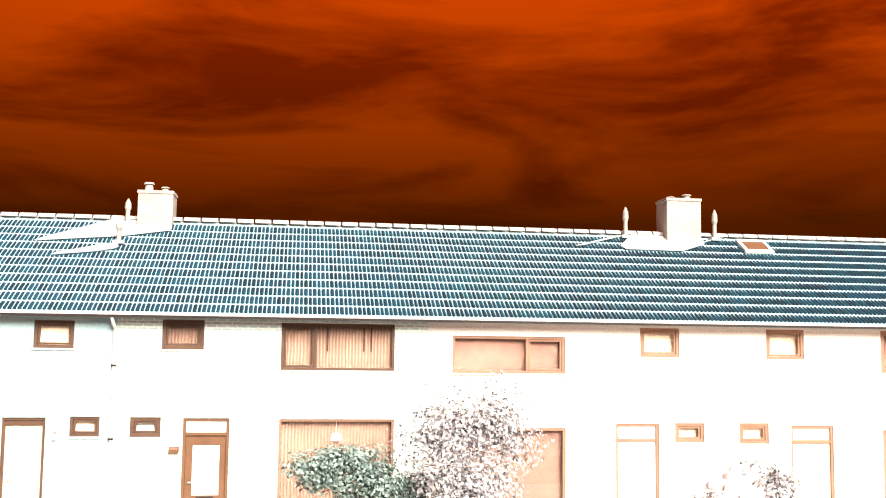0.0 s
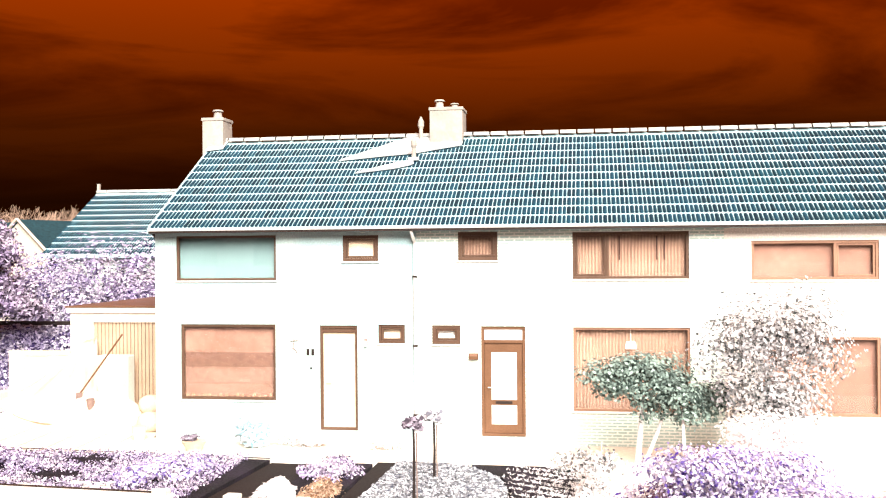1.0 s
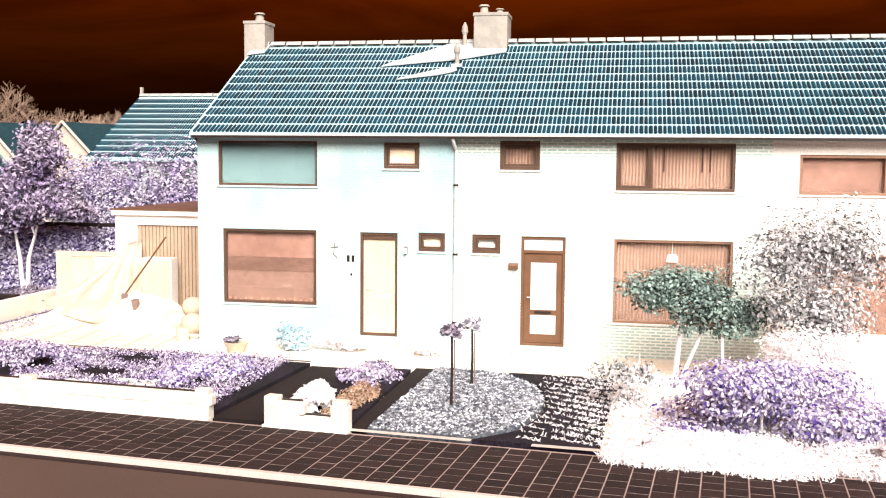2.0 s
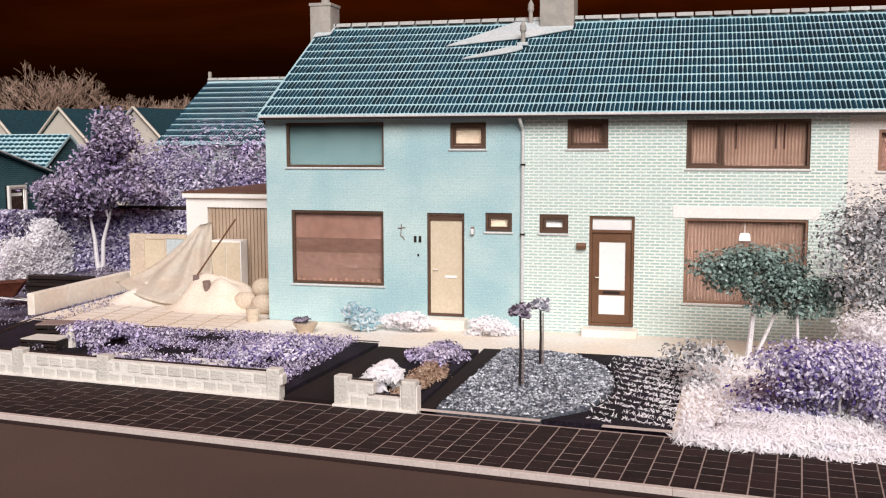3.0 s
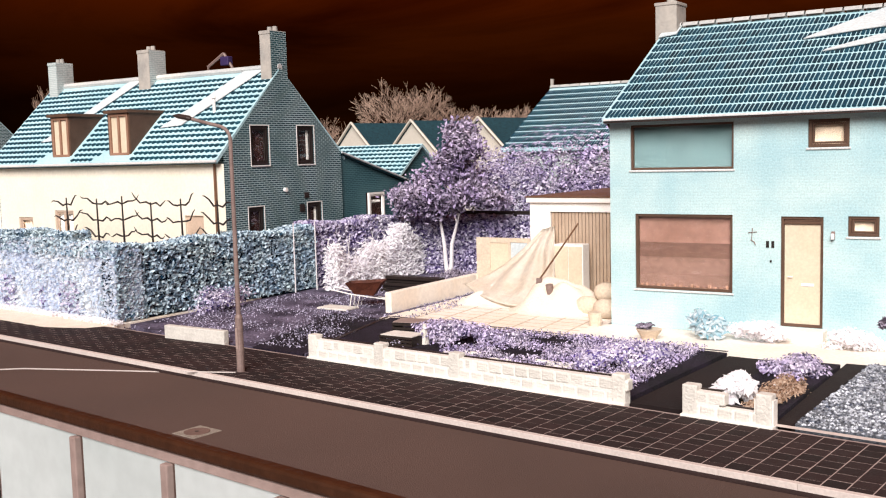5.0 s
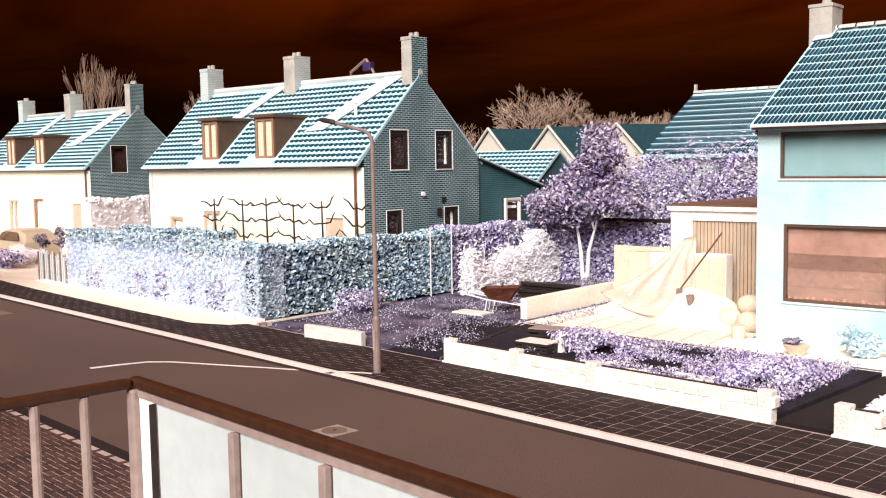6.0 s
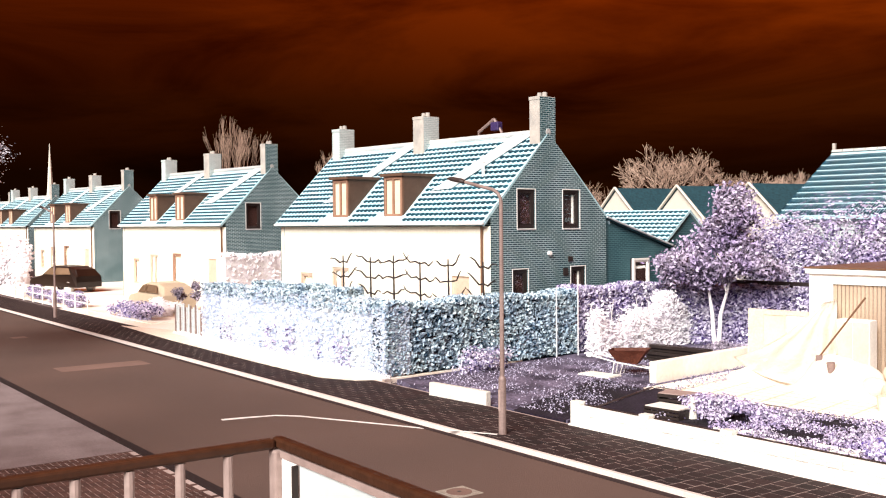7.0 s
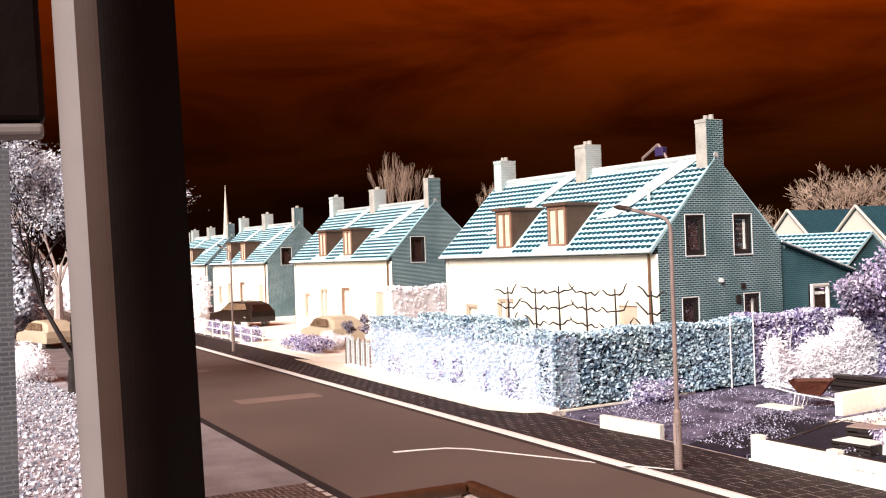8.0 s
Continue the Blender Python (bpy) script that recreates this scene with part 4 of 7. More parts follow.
def street_lamp(label):
    lamp = thing("street_lamp", label, "street lamp", "lamps along the street")
    bm = bmesh.new()
    add_tube(bm, [(0, 0, -0.05), (0, 0, 1.05), (0, 0, 1.10)], [0.075, 0.072, 0.05], 14)
    part("base_sleeve", bm, M_POLE, lamp, smooth=False)
    bm = bmesh.new()
    pts = [(0, 0, 1.08), (0, 0, 4.40)] + [(-0.30 * (1 - math.cos(a)), -0.02 * a, 4.40 + 0.26 * math.sin(a)) for a in (0.3, 0.6, 0.9, 1.2)]
    pts += [(-0.75, -0.05, 4.77), (-0.95, -0.06, 4.82)]
    add_tube(bm, pts, [0.045, 0.038] + [0.034] * 6, 10)
    part("pole", bm, M_POLE, lamp)
    bm = bmesh.new()
    add_tube(bm, [(-0.92, -0.06, 4.815), (-1.00, -0.06, 4.835), (-1.28, -0.06, 4.885), (-1.40, -0.06, 4.90)], [0.030, 0.052, 0.048, 0.02], 10)
    bmesh.ops.scale(bm, vec=(1, 1.3, 1), verts=bm.verts)
    head = part("lamp_head", bm, M_LAMPHEAD, lamp)
    boxed("lens", (-1.28, -1.04, -0.11, -0.04, 4.795, 4.812), M_MILK, head)
    boxed("service_door", (-0.03, 0.03, -0.08, -0.068, 0.45, 0.85), M_BAR, lamp)
    return lamp


lamp_1 = street_lamp("tall brown street lamp with a curved arm")
lamp_1.matrix_basis = pose(-4.74, -7.68, 0)
copy_thing(lamp_1, pose(-35.4, -4.55, 0))["label"] = "far brown street lamp at the pavement edge"


# ---- gardens ----
def bed(name, pts, z, mat, label, category="bed", thick=0.2):
    bm = bmesh.new()
    add_prism(bm, pts, z - thick, z)
    return tagged(part(name, bm, mat), label, category, kind="structure")


bed("garden_bed", [(-4.62, -5.80), (2.62, -6.52), (2.92, -2.32), (-5.65, -1.62)], 0.06, M_EARTH, "dark violet earth bed behind the block wall")
bed("garden_path", [(2.66, -6.52), (3.62, -6.60), (3.98, -2.40), (2.96, -2.34)], 0.004, M_SLAB, "dark paved garden path to the cream door", "path")
bed("small_bed", [(3.68, -6.60), (4.98, -6.74), (5.02, -2.42), (4.02, -2.40)], 0.05, M_EARTH, "small planted bed between the paths")
bed("edging_path", [(5.00, -6.74), (5.24, -6.78), (5.42, -2.10), (5.06, -2.10)], 0.01, M_SLAB, "dark strip path beside the gravel", "path")
gravel_pts = [(5.28, -6.70), (6.9, -6.88), (7.5, -6.2), (7.78, -5.2), (7.80, -4.2), (7.55, -3.2), (7.0, -2.4), (6.4, -2.1), (5.46, -2.08)]
bed("gravel_bed", gravel_pts, 0.03, M_GRAVEL, "rounded bed of blue grey gravel", "gravel")
bed("dark_path", [(6.95, -6.92), (8.8, -7.02), (9.0, -2.15), (6.9, -2.10), (7.6, -3.1), (7.86, -4.2), (7.84, -5.3), (7.55, -6.3)], 0.008, M_EARTH, "dark clinker path with pale grass joints", "path")
bed("front_garden", [(8.84, -7.02), (26, -8.60), (26, -2.2), (9.04, -2.15)], 0.02, M_PALEGROUND, "pale planted front garden", "garden")
# the shade of the houses on this paving is put into its pale colour
bed("house_shade_paving", [(-6.05, -1.55), (2.9, -2.28), (26, -2.14), (26, -0.01), (-0.62, -0.01), (-0.62, 3.0), (-6.05, 3.0)], 0.0, M_PALEGROUND, "paving along the house fronts, house shade painted pale cream", "paving", 0.15)
bed("side_lawn", [(-11.3, -4.9), (-9.1, -5.55), (-6.2, -5.72), (-4.75, -5.80), (-5.75, -1.58), (-6.1, -1.5), (-6.1, 9.0), (-11.3, 9.0)], -0.006, M_LAWN, "dark violet rough lawn beside the drive", "lawn")
bed("back_garden", [(-12.0, 9.004), (-0.62, 9.004), (-0.62, 12.0), (-12.0, 12.0)], -0.008, M_LAWN, "rough back garden", "lawn")
# verge coloured pale, with the hedge's shade put into it
bed("hedge_verge", [(-40, -2.65), (-27.0, -3.80), (-11.5, -5.28), (-11.5, 0), (-40, 0)], -0.004, M_PALEGROUND, "verge at the foot of the hedge, hedge shade painted pale", "verge")
bed("drive", [(-6.3, -5.74), (-4.78, -5.86), (-5.8, -1.6), (-7.6, -1.4)], 0.0, M_EARTH, "dark narrow drive", "path", 0.1)
ribbon("edge_stone", [(5.05, -6.86), (6.95, -7.04)], (0.12, 0.12), 0.03, M_KERB, "pale edging stone before the gravel", "edging")
ribbon("edge_stone", [(7.85, -7.10), (8.85, -7.16)], (0.12, 0.12), 0.03, M_KERB, "pale edging stone before the path", "edging")
ribbon("bed_edging", [(-5.66, -1.55), (2.92, -2.26)], (0.10, 0.10), 0.075, M_DARKMETAL, "dark edging board behind the bed", "edging")
ribbon("bed_edging", [(-4.72, -5.7), (-5.72, -1.6)], (0.10, 0.10), 0.075, M_DARKMETAL, "dark edging board beside the drive", "edging")

rng = np.random.default_rng(5)
pv, pf = [], []
while len(pf) < 5600 * 8:
    x, y = rng.uniform(5.25, 7.85), rng.uniform(-6.9, -2.05)
    inside = False
    for i in range(len(gravel_pts)):
        (xa, ya), (xb, yb) = gravel_pts[i], gravel_pts[i - 1]
        if (ya > y) != (yb > y) and x < (xb - xa) * (y - ya) / (yb - ya) + xa:
            inside = not inside
    if inside:
        r, o = rng.uniform(0.012, 0.032), len(pv)
        pv += [(x + r, y, 0.03), (x, y + r, 0.03), (x - r * 1.2, y, 0.03), (x, y - r, 0.03), (x, y, 0.03 + r), (x, y, 0.02)]
        pf += [(o + a, o + (a + 1) % 4, o + 4) for a in range(4)] + [(o + (a + 1) % 4, o + a, o + 5) for a in range(4)]
me = bpy.data.meshes.new("pebbles")
me.from_pydata(pv, [], pf)
me.materials.append(M_PEBBLE)
tagged(new("pebbles", me), "loose blue grey and white pebbles", "gravel", kind="stuff")


def block_wall(p0, p1, height, label, steps=(), bw=0.27, bh=0.205, piers=()):
    """A low garden wall of rough white blocks, with a stepped top."""
    w = thing("garden_wall", label, "wall", "low garden walls")
    d = Vector((p1[0] - p0[0], p1[1] - p0[1], 0))
    ln = d.length
    d.normalize()
    m = Matrix(((d.x, -d.y, 0, p0[0]), (d.y, d.x, 0, p0[1]), (0, 0, 1, 0), (0, 0, 0, 1)))
    rows = round(height / bh)
    bm = bmesh.new()
    for a, b, k in steps or [(0, 1, rows)]:
        add_box(bm, a * ln + 0.003, b * ln - 0.003, 0.012, 0.165, -0.15, k * bh - 0.008)
    bmesh.ops.transform(bm, matrix=m, verts=bm.verts)
    part("core", bm, M_MORTAR, w)
    bm = bmesh.new()
    for a, b, k in steps or [(0, 1, rows)]:
        add_box(bm, a * ln + 0.01, b * ln - 0.01, 0.14, 0.20, k * bh - 0.03, k * bh + 0.012, 0.006)
    bmesh.ops.transform(bm, matrix=m, verts=bm.verts)
    part("cap", bm, M_DARKMETAL, w, "dark capping along the back")
    for a, k in piers:
        bm = bmesh.new()
        add_box(bm, a * ln, a * ln + 0.24, -0.014, 0.185, -0.02, k * bh + 0.075, 0.02)
        bmesh.ops.transform(bm, matrix=m, verts=bm.verts)
        part("pier", bm, M_STONE, w)
    bm = bmesh.new()
    add_box(bm, -0.02, ln + 0.02, -0.05, 0.10, -0.10, 0.035, 0.012)
    bmesh.ops.transform(bm, matrix=m, verts=bm.verts)
    part("footing", bm, M_MORTAR, w)
    bm = bmesh.new()
    add_box(bm, 0.010, bw - 0.010, 0, 0.18, 0.010, bh - 0.010, 0.026)
    me = mesh_of("block", bm, M_STONE)
    rnd = random.Random(3)
    for r in range(rows):
        x = -(bw / 2) * (r % 2)
        while x < ln - 0.05:
            mid = (x + bw / 2) / ln
            k = next((k for a, b, k in steps if a <= mid < b), rows if not steps else 0)
            if r < k and x > -0.1 and x + bw < ln + 0.08:
                o = new("block", me)
                o.parent = w
                o.matrix_basis = m @ pose(x, rnd.uniform(-0.012, 0.012), r * bh, 0, 0, rnd.uniform(-1.5, 1.5))
            x += bw
    return w


block_wall((-4.40, -6.11), (2.66, -6.70), 0.41, "low white block wall before the planted bed", piers=((0.0, 2), (0.25, 2), (0.505, 2), (0.968, 2)))
block_wall((3.66, -6.86), (5.04, -7.00), 0.41, "short white block wall with raised ends", ((0, 0.42, 2), (0.42, 0.80, 1), (0.80, 1.01, 2)), piers=((0.0, 2), (0.82, 2)))
w3 = thing("garden_wall", "low pale wall stub beside the drive", "wall", "low garden walls")
bm = bmesh.new()
add_box(bm, -8.95, -7.05, -5.86, -5.70, -0.1, 0.30, 0.02)
part("core", bm, M_STONE, w3)


def pavers(name, s0, s1, n0, n1, singles, bond=True, sx=0.30, sy=0.30, top=0.0, mats=(M_SLAB, M_SLAB_J), parent=None, near=(0, 0)):
    bm = bmesh.new()
    g, gy = 0.010, 0.012
    add_box(bm, g, sx - g, gy, sy - gy, -0.05, 0.0)
    me = mesh_of(name, bm, mats[0])
    bm = bmesh.new()
    vs = [bm.verts.new(p) for p in ((g, gy, 0), (sx - g, gy, 0), (sx - g, sy - gy, 0), (g, sy - gy, 0))]
    lo = [bm.verts.new((v.co.x, v.co.y, -0.012)) for v in vs]
    bm.faces.new(vs)
    for i in range(4):
        j = (i + 1) % 4
        bm.faces.new((vs[j], vs[i], lo[i], lo[j]))
    me2 = mesh_of(name + "_far", bm, mats[1])
    spots = []
    k = 0
    s = s0
    while s < s1:
        n = n0 - (sy / 2 if bond and k % 2 else 0)
        if bond and k % 2:
            spots.append((s, n0, 0.5))
        while n + sy < n1 + 0.02:
            if n > n0 - 0.02:
                spots.append((s, n, 1.0))
            n += sy
        if bond and k % 2 and n + sy / 2 < n1 + 0.02:
            spots.append((s, n, 0.5))
        s += sx
        k += 1
    spots.sort(key=lambda q: (q[0] - near[0]) ** 2 + (q[1] - near[1]) ** 2)
    rnd = random.Random(9)
    places = [STREET @ pose(s, n, top + rnd.uniform(-0.001, 0.002), rnd.uniform(-0.25, 0.25), rnd.uniform(-0.25, 0.25), 0) @ Matrix.Diagonal((1, h, 1, 1)) for s, n, h in spots]
    for m in places[:singles]:
        o = new(name, me)
        o.parent = parent
        o.matrix_basis = m
    joined_tiles(name + "_field", places[singles:], me2, mats[1], parent)


# ---- plants ----
def blob_points(n, c, r, seed, shell=0.45, squash_low=0.0):
    """Points in an uneven rounded mass."""
    g = np.random.default_rng(seed)
    d = g.normal(size=(n, 3))
    d /= np.linalg.norm(d, axis=1)[:, None]
    k = 9 if n < 1500 else 16
    e = g.normal(size=(k, 3))
    e *= (g.uniform(0.35, 0.80, k) / np.linalg.norm(e, axis=1))[:, None]
    size = g.uniform(0.28, 0.50, k)
    pick = g.choice(k, n, p=size ** 2 / (size ** 2).sum())
    rad = size[pick] * (1 - (1 - shell) * g.uniform(0, 1, n) ** 1.5)
    q = e[pick] + d * rad[:, None] + g.normal(0, 0.035, (n, 3))
    return np.array(c) + q * np.array(r)


def box_points(n, x0, x1, y0, y1, z0, z1, seed, wob=0.08):
    """Points on and just inside a clipped block, with an uneven face."""
    g = np.random.default_rng(seed)
    p = np.stack([g.uniform(x0, x1, n), g.uniform(y0, y1, n), g.uniform(z0, z1, n)], 1)
    side = g.choice(5, n, p=[0.30, 0.22, 0.22, 0.06, 0.20])
    depth = np.abs(g.normal(0, wob, n)) - wob * 0.6
    p[side == 0, 1] = y0 + depth[side == 0]
    p[side == 1, 0] = x1 - depth[side == 1]
    p[side == 2, 2] = z1 - depth[side == 2]
    p[side == 3, 1] = y1 - depth[side == 3]
    p[:, 2] += 0.05 * np.sin(p[:, 0] * 2.3 + 1) * (p[:, 2] - z0) / (z1 - z0)
    return p


def hedge(label, lines, z1, width, mats, dens, size, seed, core):
    """A clipped hedge along points, round a solid core that colours the gaps between leaves."""
    h = thing("hedge", label, "hedge", kind="stuff")
    for i, (a, b) in enumerate(zip(lines, lines[1:])):
        d = Vector((b[0] - a[0], b[1] - a[1], 0))
        ln = d.length
        d.normalize()
        m = Matrix(((d.x, -d.y, 0, a[0]), (d.y, d.x, 0, a[1]), (0, 0, 1, 0), (0, 0, 0, 1)))
        p = box_points(int(dens * ln), 0, ln, 0, width, 0.05, z1, seed + i)
        p = p @ np.array(m)[:3, :3].T + np.array(m)[:3, 3]
        leaves("foliage", p, size, mats[i % len(mats)], h, seed=seed + i)
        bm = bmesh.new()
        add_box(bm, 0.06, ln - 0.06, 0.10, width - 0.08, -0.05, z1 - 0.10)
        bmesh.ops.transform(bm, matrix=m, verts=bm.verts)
        part("gap_core", bm, core, h)
    return h


# near-black core: shade between the blue leaves is put into its colour
M_GAP_SHADE = surface("hedge_gap_shade", (0.010, 0.040, 0.085), (0.004, 0.015, 0.035), 0.95, 5, 18, 0.4, 0.6)
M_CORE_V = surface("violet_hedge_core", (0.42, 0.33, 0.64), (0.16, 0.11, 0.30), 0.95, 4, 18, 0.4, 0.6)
M_CORE_LIT = surface("lit_hedge_core", (0.94, 0.95, 0.96), (0.78, 0.83, 0.92), 0.95, 1.6, 14, 0.15, 0.6)
# glow on the street face is put into paler leaves and core
front_hedge = hedge("tall clipped hedge beside the pavement, street face glow painted pale", [(-23.4, -3.88), (-19, -4.30), (-11.7, -5.02)], 1.86, 0.8, [M_HEDGE_LIT, M_HEDGE_LIT], 2600, 0.075, 11, M_CORE_LIT)
gh = np.random.default_rng(17)
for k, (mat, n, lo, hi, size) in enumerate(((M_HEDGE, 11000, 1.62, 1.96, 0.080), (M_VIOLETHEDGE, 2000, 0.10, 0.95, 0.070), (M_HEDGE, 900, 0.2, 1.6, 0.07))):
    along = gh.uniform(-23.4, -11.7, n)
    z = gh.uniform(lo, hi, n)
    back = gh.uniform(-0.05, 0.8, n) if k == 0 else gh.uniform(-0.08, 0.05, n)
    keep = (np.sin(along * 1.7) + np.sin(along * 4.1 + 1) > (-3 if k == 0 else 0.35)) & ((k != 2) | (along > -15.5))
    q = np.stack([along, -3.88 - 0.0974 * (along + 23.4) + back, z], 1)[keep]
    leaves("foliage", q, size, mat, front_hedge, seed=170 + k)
hedge("clipped blue leaved hedge turning towards the house", [(-11.65, -5.0), (-11.5, -1.0), (-11.3, 2.2)], 1.86, 0.7, [M_HEDGE, M_HEDGE], 3300, 0.085, 21, M_GAP_SHADE)
hedge("violet hedge at the back of the lawn", [(-11.4, 2.1), (-10.9, 6.6), (-5.2, 6.9)], 1.95, 0.8, [M_VIOLETHEDGE, M_VIOLETHEDGE], 3200, 0.080, 31, M_CORE_V)
hedge("blue hedge inside the garden", [(-23.2, -2.0), (-18.0, -1.6)], 1.85, 0.8, [M_HEDGE, M_HEDGE], 2400, 0.085, 41, M_GAP_SHADE)
# dark bar and posts added to draw the shadow line along the hedge top
top_rail = thing("hedge_rail", "dark bar painted as the shadow line on the hedge top", "rail")
bm = bmesh.new()
add_box(bm, -9.2, -4.6, 6.80, 6.90, 2.02, 2.14, 0.01)
part("rail", bm, M_DARKMETAL, top_rail)
for x in (-9.0, -6.9, -4.8):
    boxed("post", (x, x + 0.08, 6.905, 6.985, -0.02, 2.10), M_DARKMETAL, top_rail)


M_HEART = surface("white_bright_core", (0.93, 0.91, 0.90), (0.86, 0.82, 0.88), 0.95, 4, 30, 0.1, 0.8)


def shrub(name, label, c, r, n, size, mat, seed, category="shrub", stem=None, long=1.6, shell=0.45, heart=False):
    s = thing(name, label, category)
    # solid white core, added only to brighten the plant between its leaves
    if heart:
        bm = bmesh.new()
        bmesh.ops.create_icosphere(bm, subdivisions=4, radius=1.0)
        for v in bm.verts:
            k = 0.64 + 0.20 * noise.noise(v.co * 2.3 + Vector((seed, 0, 0))) + 0.10 * noise.noise(v.co * 9)
            v.co = Vector((c[0] + r[0] * k * v.co.x, c[1] + r[1] * k * v.co.y, max(-0.04, c[2] + r[2] * k * v.co.z)))
        part("bright_core", bm, M_HEART, s, smooth=True)
    if stem:
        bm = bmesh.new()
        for i, (top, rad) in enumerate(stem):
            base = (top[0] * 0.15 + c[0] * 0.85, top[1] * 0.15 + c[1] * 0.85, 0.0)
            mid = ((base[0] + top[0]) / 2 + 0.04 * math.sin(i * 2.1), (base[1] + top[1]) / 2, top[2] * 0.5)
            add_tube(bm, [base, mid, top], [rad, rad * 0.8, rad * 0.5], 7)
        part("stem", bm, M_BARKW, s)
    leaves("foliage", blob_points(int(n * 3.0), c, r, seed, shell), size * 0.60, mat, s, seed=seed, long=long)
    return s


shrub("green_shrub", "spreading deep green shrub before the large window", (10.05, -2.4, 1.75), (1.15, 0.7, 0.58), 1700, 0.085, M_GREEN, 3,
      stem=[((10.2, -2.4, 1.6), 0.06), ((10.7, -2.3, 1.5), 0.04)], shell=0.25)
shrub("green_shrub", "lower spreading branch of deep green leaves", (10.95, -2.5, 1.38), (0.95, 0.6, 0.62), 1200, 0.085, M_GREEN, 33,
      stem=[((10.9, -2.5, 1.2), 0.04)], shell=0.25)
shrub("pale_tree", "loose pale violet and grey young tree", (12.40, -2.6, 2.05), (1.80, 1.0, 1.62), 4200, 0.085, M_ASHLEAF, 4,
      stem=[((12.9, -2.0, 2.2), 0.05), ((13.4, -2.0, 2.4), 0.03), ((12.4, -2.1, 2.3), 0.03)], category="tree", shell=0.2)
shrub("lavender_shrub", "large rounded lavender coloured shrub", (11.2, -6.0, 0.50), (2.10, 1.30, 0.72), 9500, 0.075, M_LAVENDER, 5, stem=[((10.8, -6.0, 0.8), 0.03), ((11.7, -6.0, 0.8), 0.03), ((11.2, -6.4, 0.7), 0.025)])
shrub("white_grass_clump", "overhanging white feathery grass clump", (10.6, -7.20, 0.05), (2.0, 0.75, 0.24), 7500, 0.045, M_WHITELEAF, 6, long=6.0, heart=True)
shrub("white_grass_clump", "white feathery grass at the garden edge", (13.6, -7.25, 0.15), (1.8, 0.75, 0.45), 5000, 0.045, M_WHITELEAF, 16, long=6.0, heart=True)
shrub("rose_shrub", "thin pinkish shrub beside the dark path", (9.25, -4.4, 0.45), (0.70, 0.7, 0.60), 260, 0.09, M_ASHLEAF, 7, shell=0.1, stem=[((9.0, -4.4, 0.9), 0.012), ((9.4, -4.3, 0.95), 0.012), ((9.6, -4.5, 0.8), 0.012), ((9.2, -4.6, 0.85), 0.010)])
shrub("white_shrub", "soft white shrub behind the lavender", (12.4, -3.6, 0.6), (1.3, 0.9, 0.75), 3000, 0.08, M_WHITELEAF, 8)
shrub("dome_shrub", "domed pale violet shrub by the tan doors", (18.1, -2.6, 0.98), (1.40, 0.9, 1.20), 2800, 0.09, M_ASHLEAF, 9, heart=True, stem=[((18.1, -2.6, 0.9), 0.05), ((18.4, -2.6, 0.8), 0.03)])
shrub("blue_flower_shrub", "small shrub with blue flowers", (14.2, -4.9, 0.35), (0.45, 0.35, 0.35), 350, 0.10, M_LAVENDER, 10, shell=0.1)
shrub("low_plants", "low white plants by the cream door", (3.0, -0.75, 0.22), (0.75, 0.4, 0.28), 900, 0.08, M_WHITELEAF, 12)
shrub("pale_blue_plant", "spiky pale blue plant before the house", (2.05, -0.85, 0.30), (0.42, 0.3, 0.34), 500, 0.11, M_BLUELEAF, 13, long=3.0, shell=0.1)
shrub("low_plants", "low white plants beside the downpipe", (4.9, -0.7, 0.2), (0.6, 0.35, 0.26), 700, 0.08, M_WHITELEAF, 14)
shrub("gold_plants", "low gold and violet plants in the small bed", (4.62, -5.2, 0.08), (0.42, 1.25, 0.16), 1500, 0.06, M_GOLD, 15)
shrub("violet_plants", "low violet plants at the back of the small bed", (4.50, -3.5, 0.12), (0.55, 1.15, 0.20), 1500, 0.07, M_VIOLET, 17)
shrub("white_plant", "pale tufted plant behind the short wall", (4.15, -5.85, 0.22), (0.36, 0.5, 0.30), 600, 0.10, M_WHITELEAF, 18, long=2.6)
shrub("violet_flowers", "bright violet flowers at the end of the bed", (1.65, -4.4, 0.26), (0.75, 1.3, 0.26), 1500, 0.075, M_LAVENDER, 19)
shrub("violet_shrub", "rounded violet shrub in the bed", (-2.3, -3.5, 0.22), (1.1, 0.9, 0.32), 1700, 0.075, M_VIOLET, 20)
white = thing("white_shrub", "white wispy shrub spread along the violet hedge", "shrub")
bm = bmesh.new()
gw = np.random.default_rng(29)
for i in range(14):
    y = 2.2 + 0.33 * i + 0.1 * math.sin(i * 2.1)
    add_tube(bm, [(-10.45, y, -0.02), (-10.42, y + 0.08 * math.sin(i), 0.7), (-10.4 + 0.1 * math.sin(i * 3), y + 0.2 * math.sin(i * 1.7), 1.35 + 0.3 * math.sin(i * 1.3))], [0.022, 0.016, 0.008], 6)
part("stem", bm, M_BARKW, white)
wp = np.stack([gw.uniform(-10.75, -10.20, 16000), gw.uniform(1.9, 6.8, 16000), gw.uniform(0.0, 1.80, 16000)], 1)
edge = 1.15 + 0.35 * np.sin(wp[:, 1] * 1.3 + 0.6) + 0.22 * np.sin(wp[:, 1] * 3.7) + gw.normal(0, 0.16, len(wp))
leaves("foliage", wp[wp[:, 2] < edge], 0.062, M_WHITELEAF, white, seed=29, long=3.0)
shrub("violet_shrub", "small lilac shrub at the foot of the blue hedge", (-10.75, -2.2, 0.30), (0.45, 1.2, 0.42), 700, 0.085, M_VIOLETHEDGE, 30)
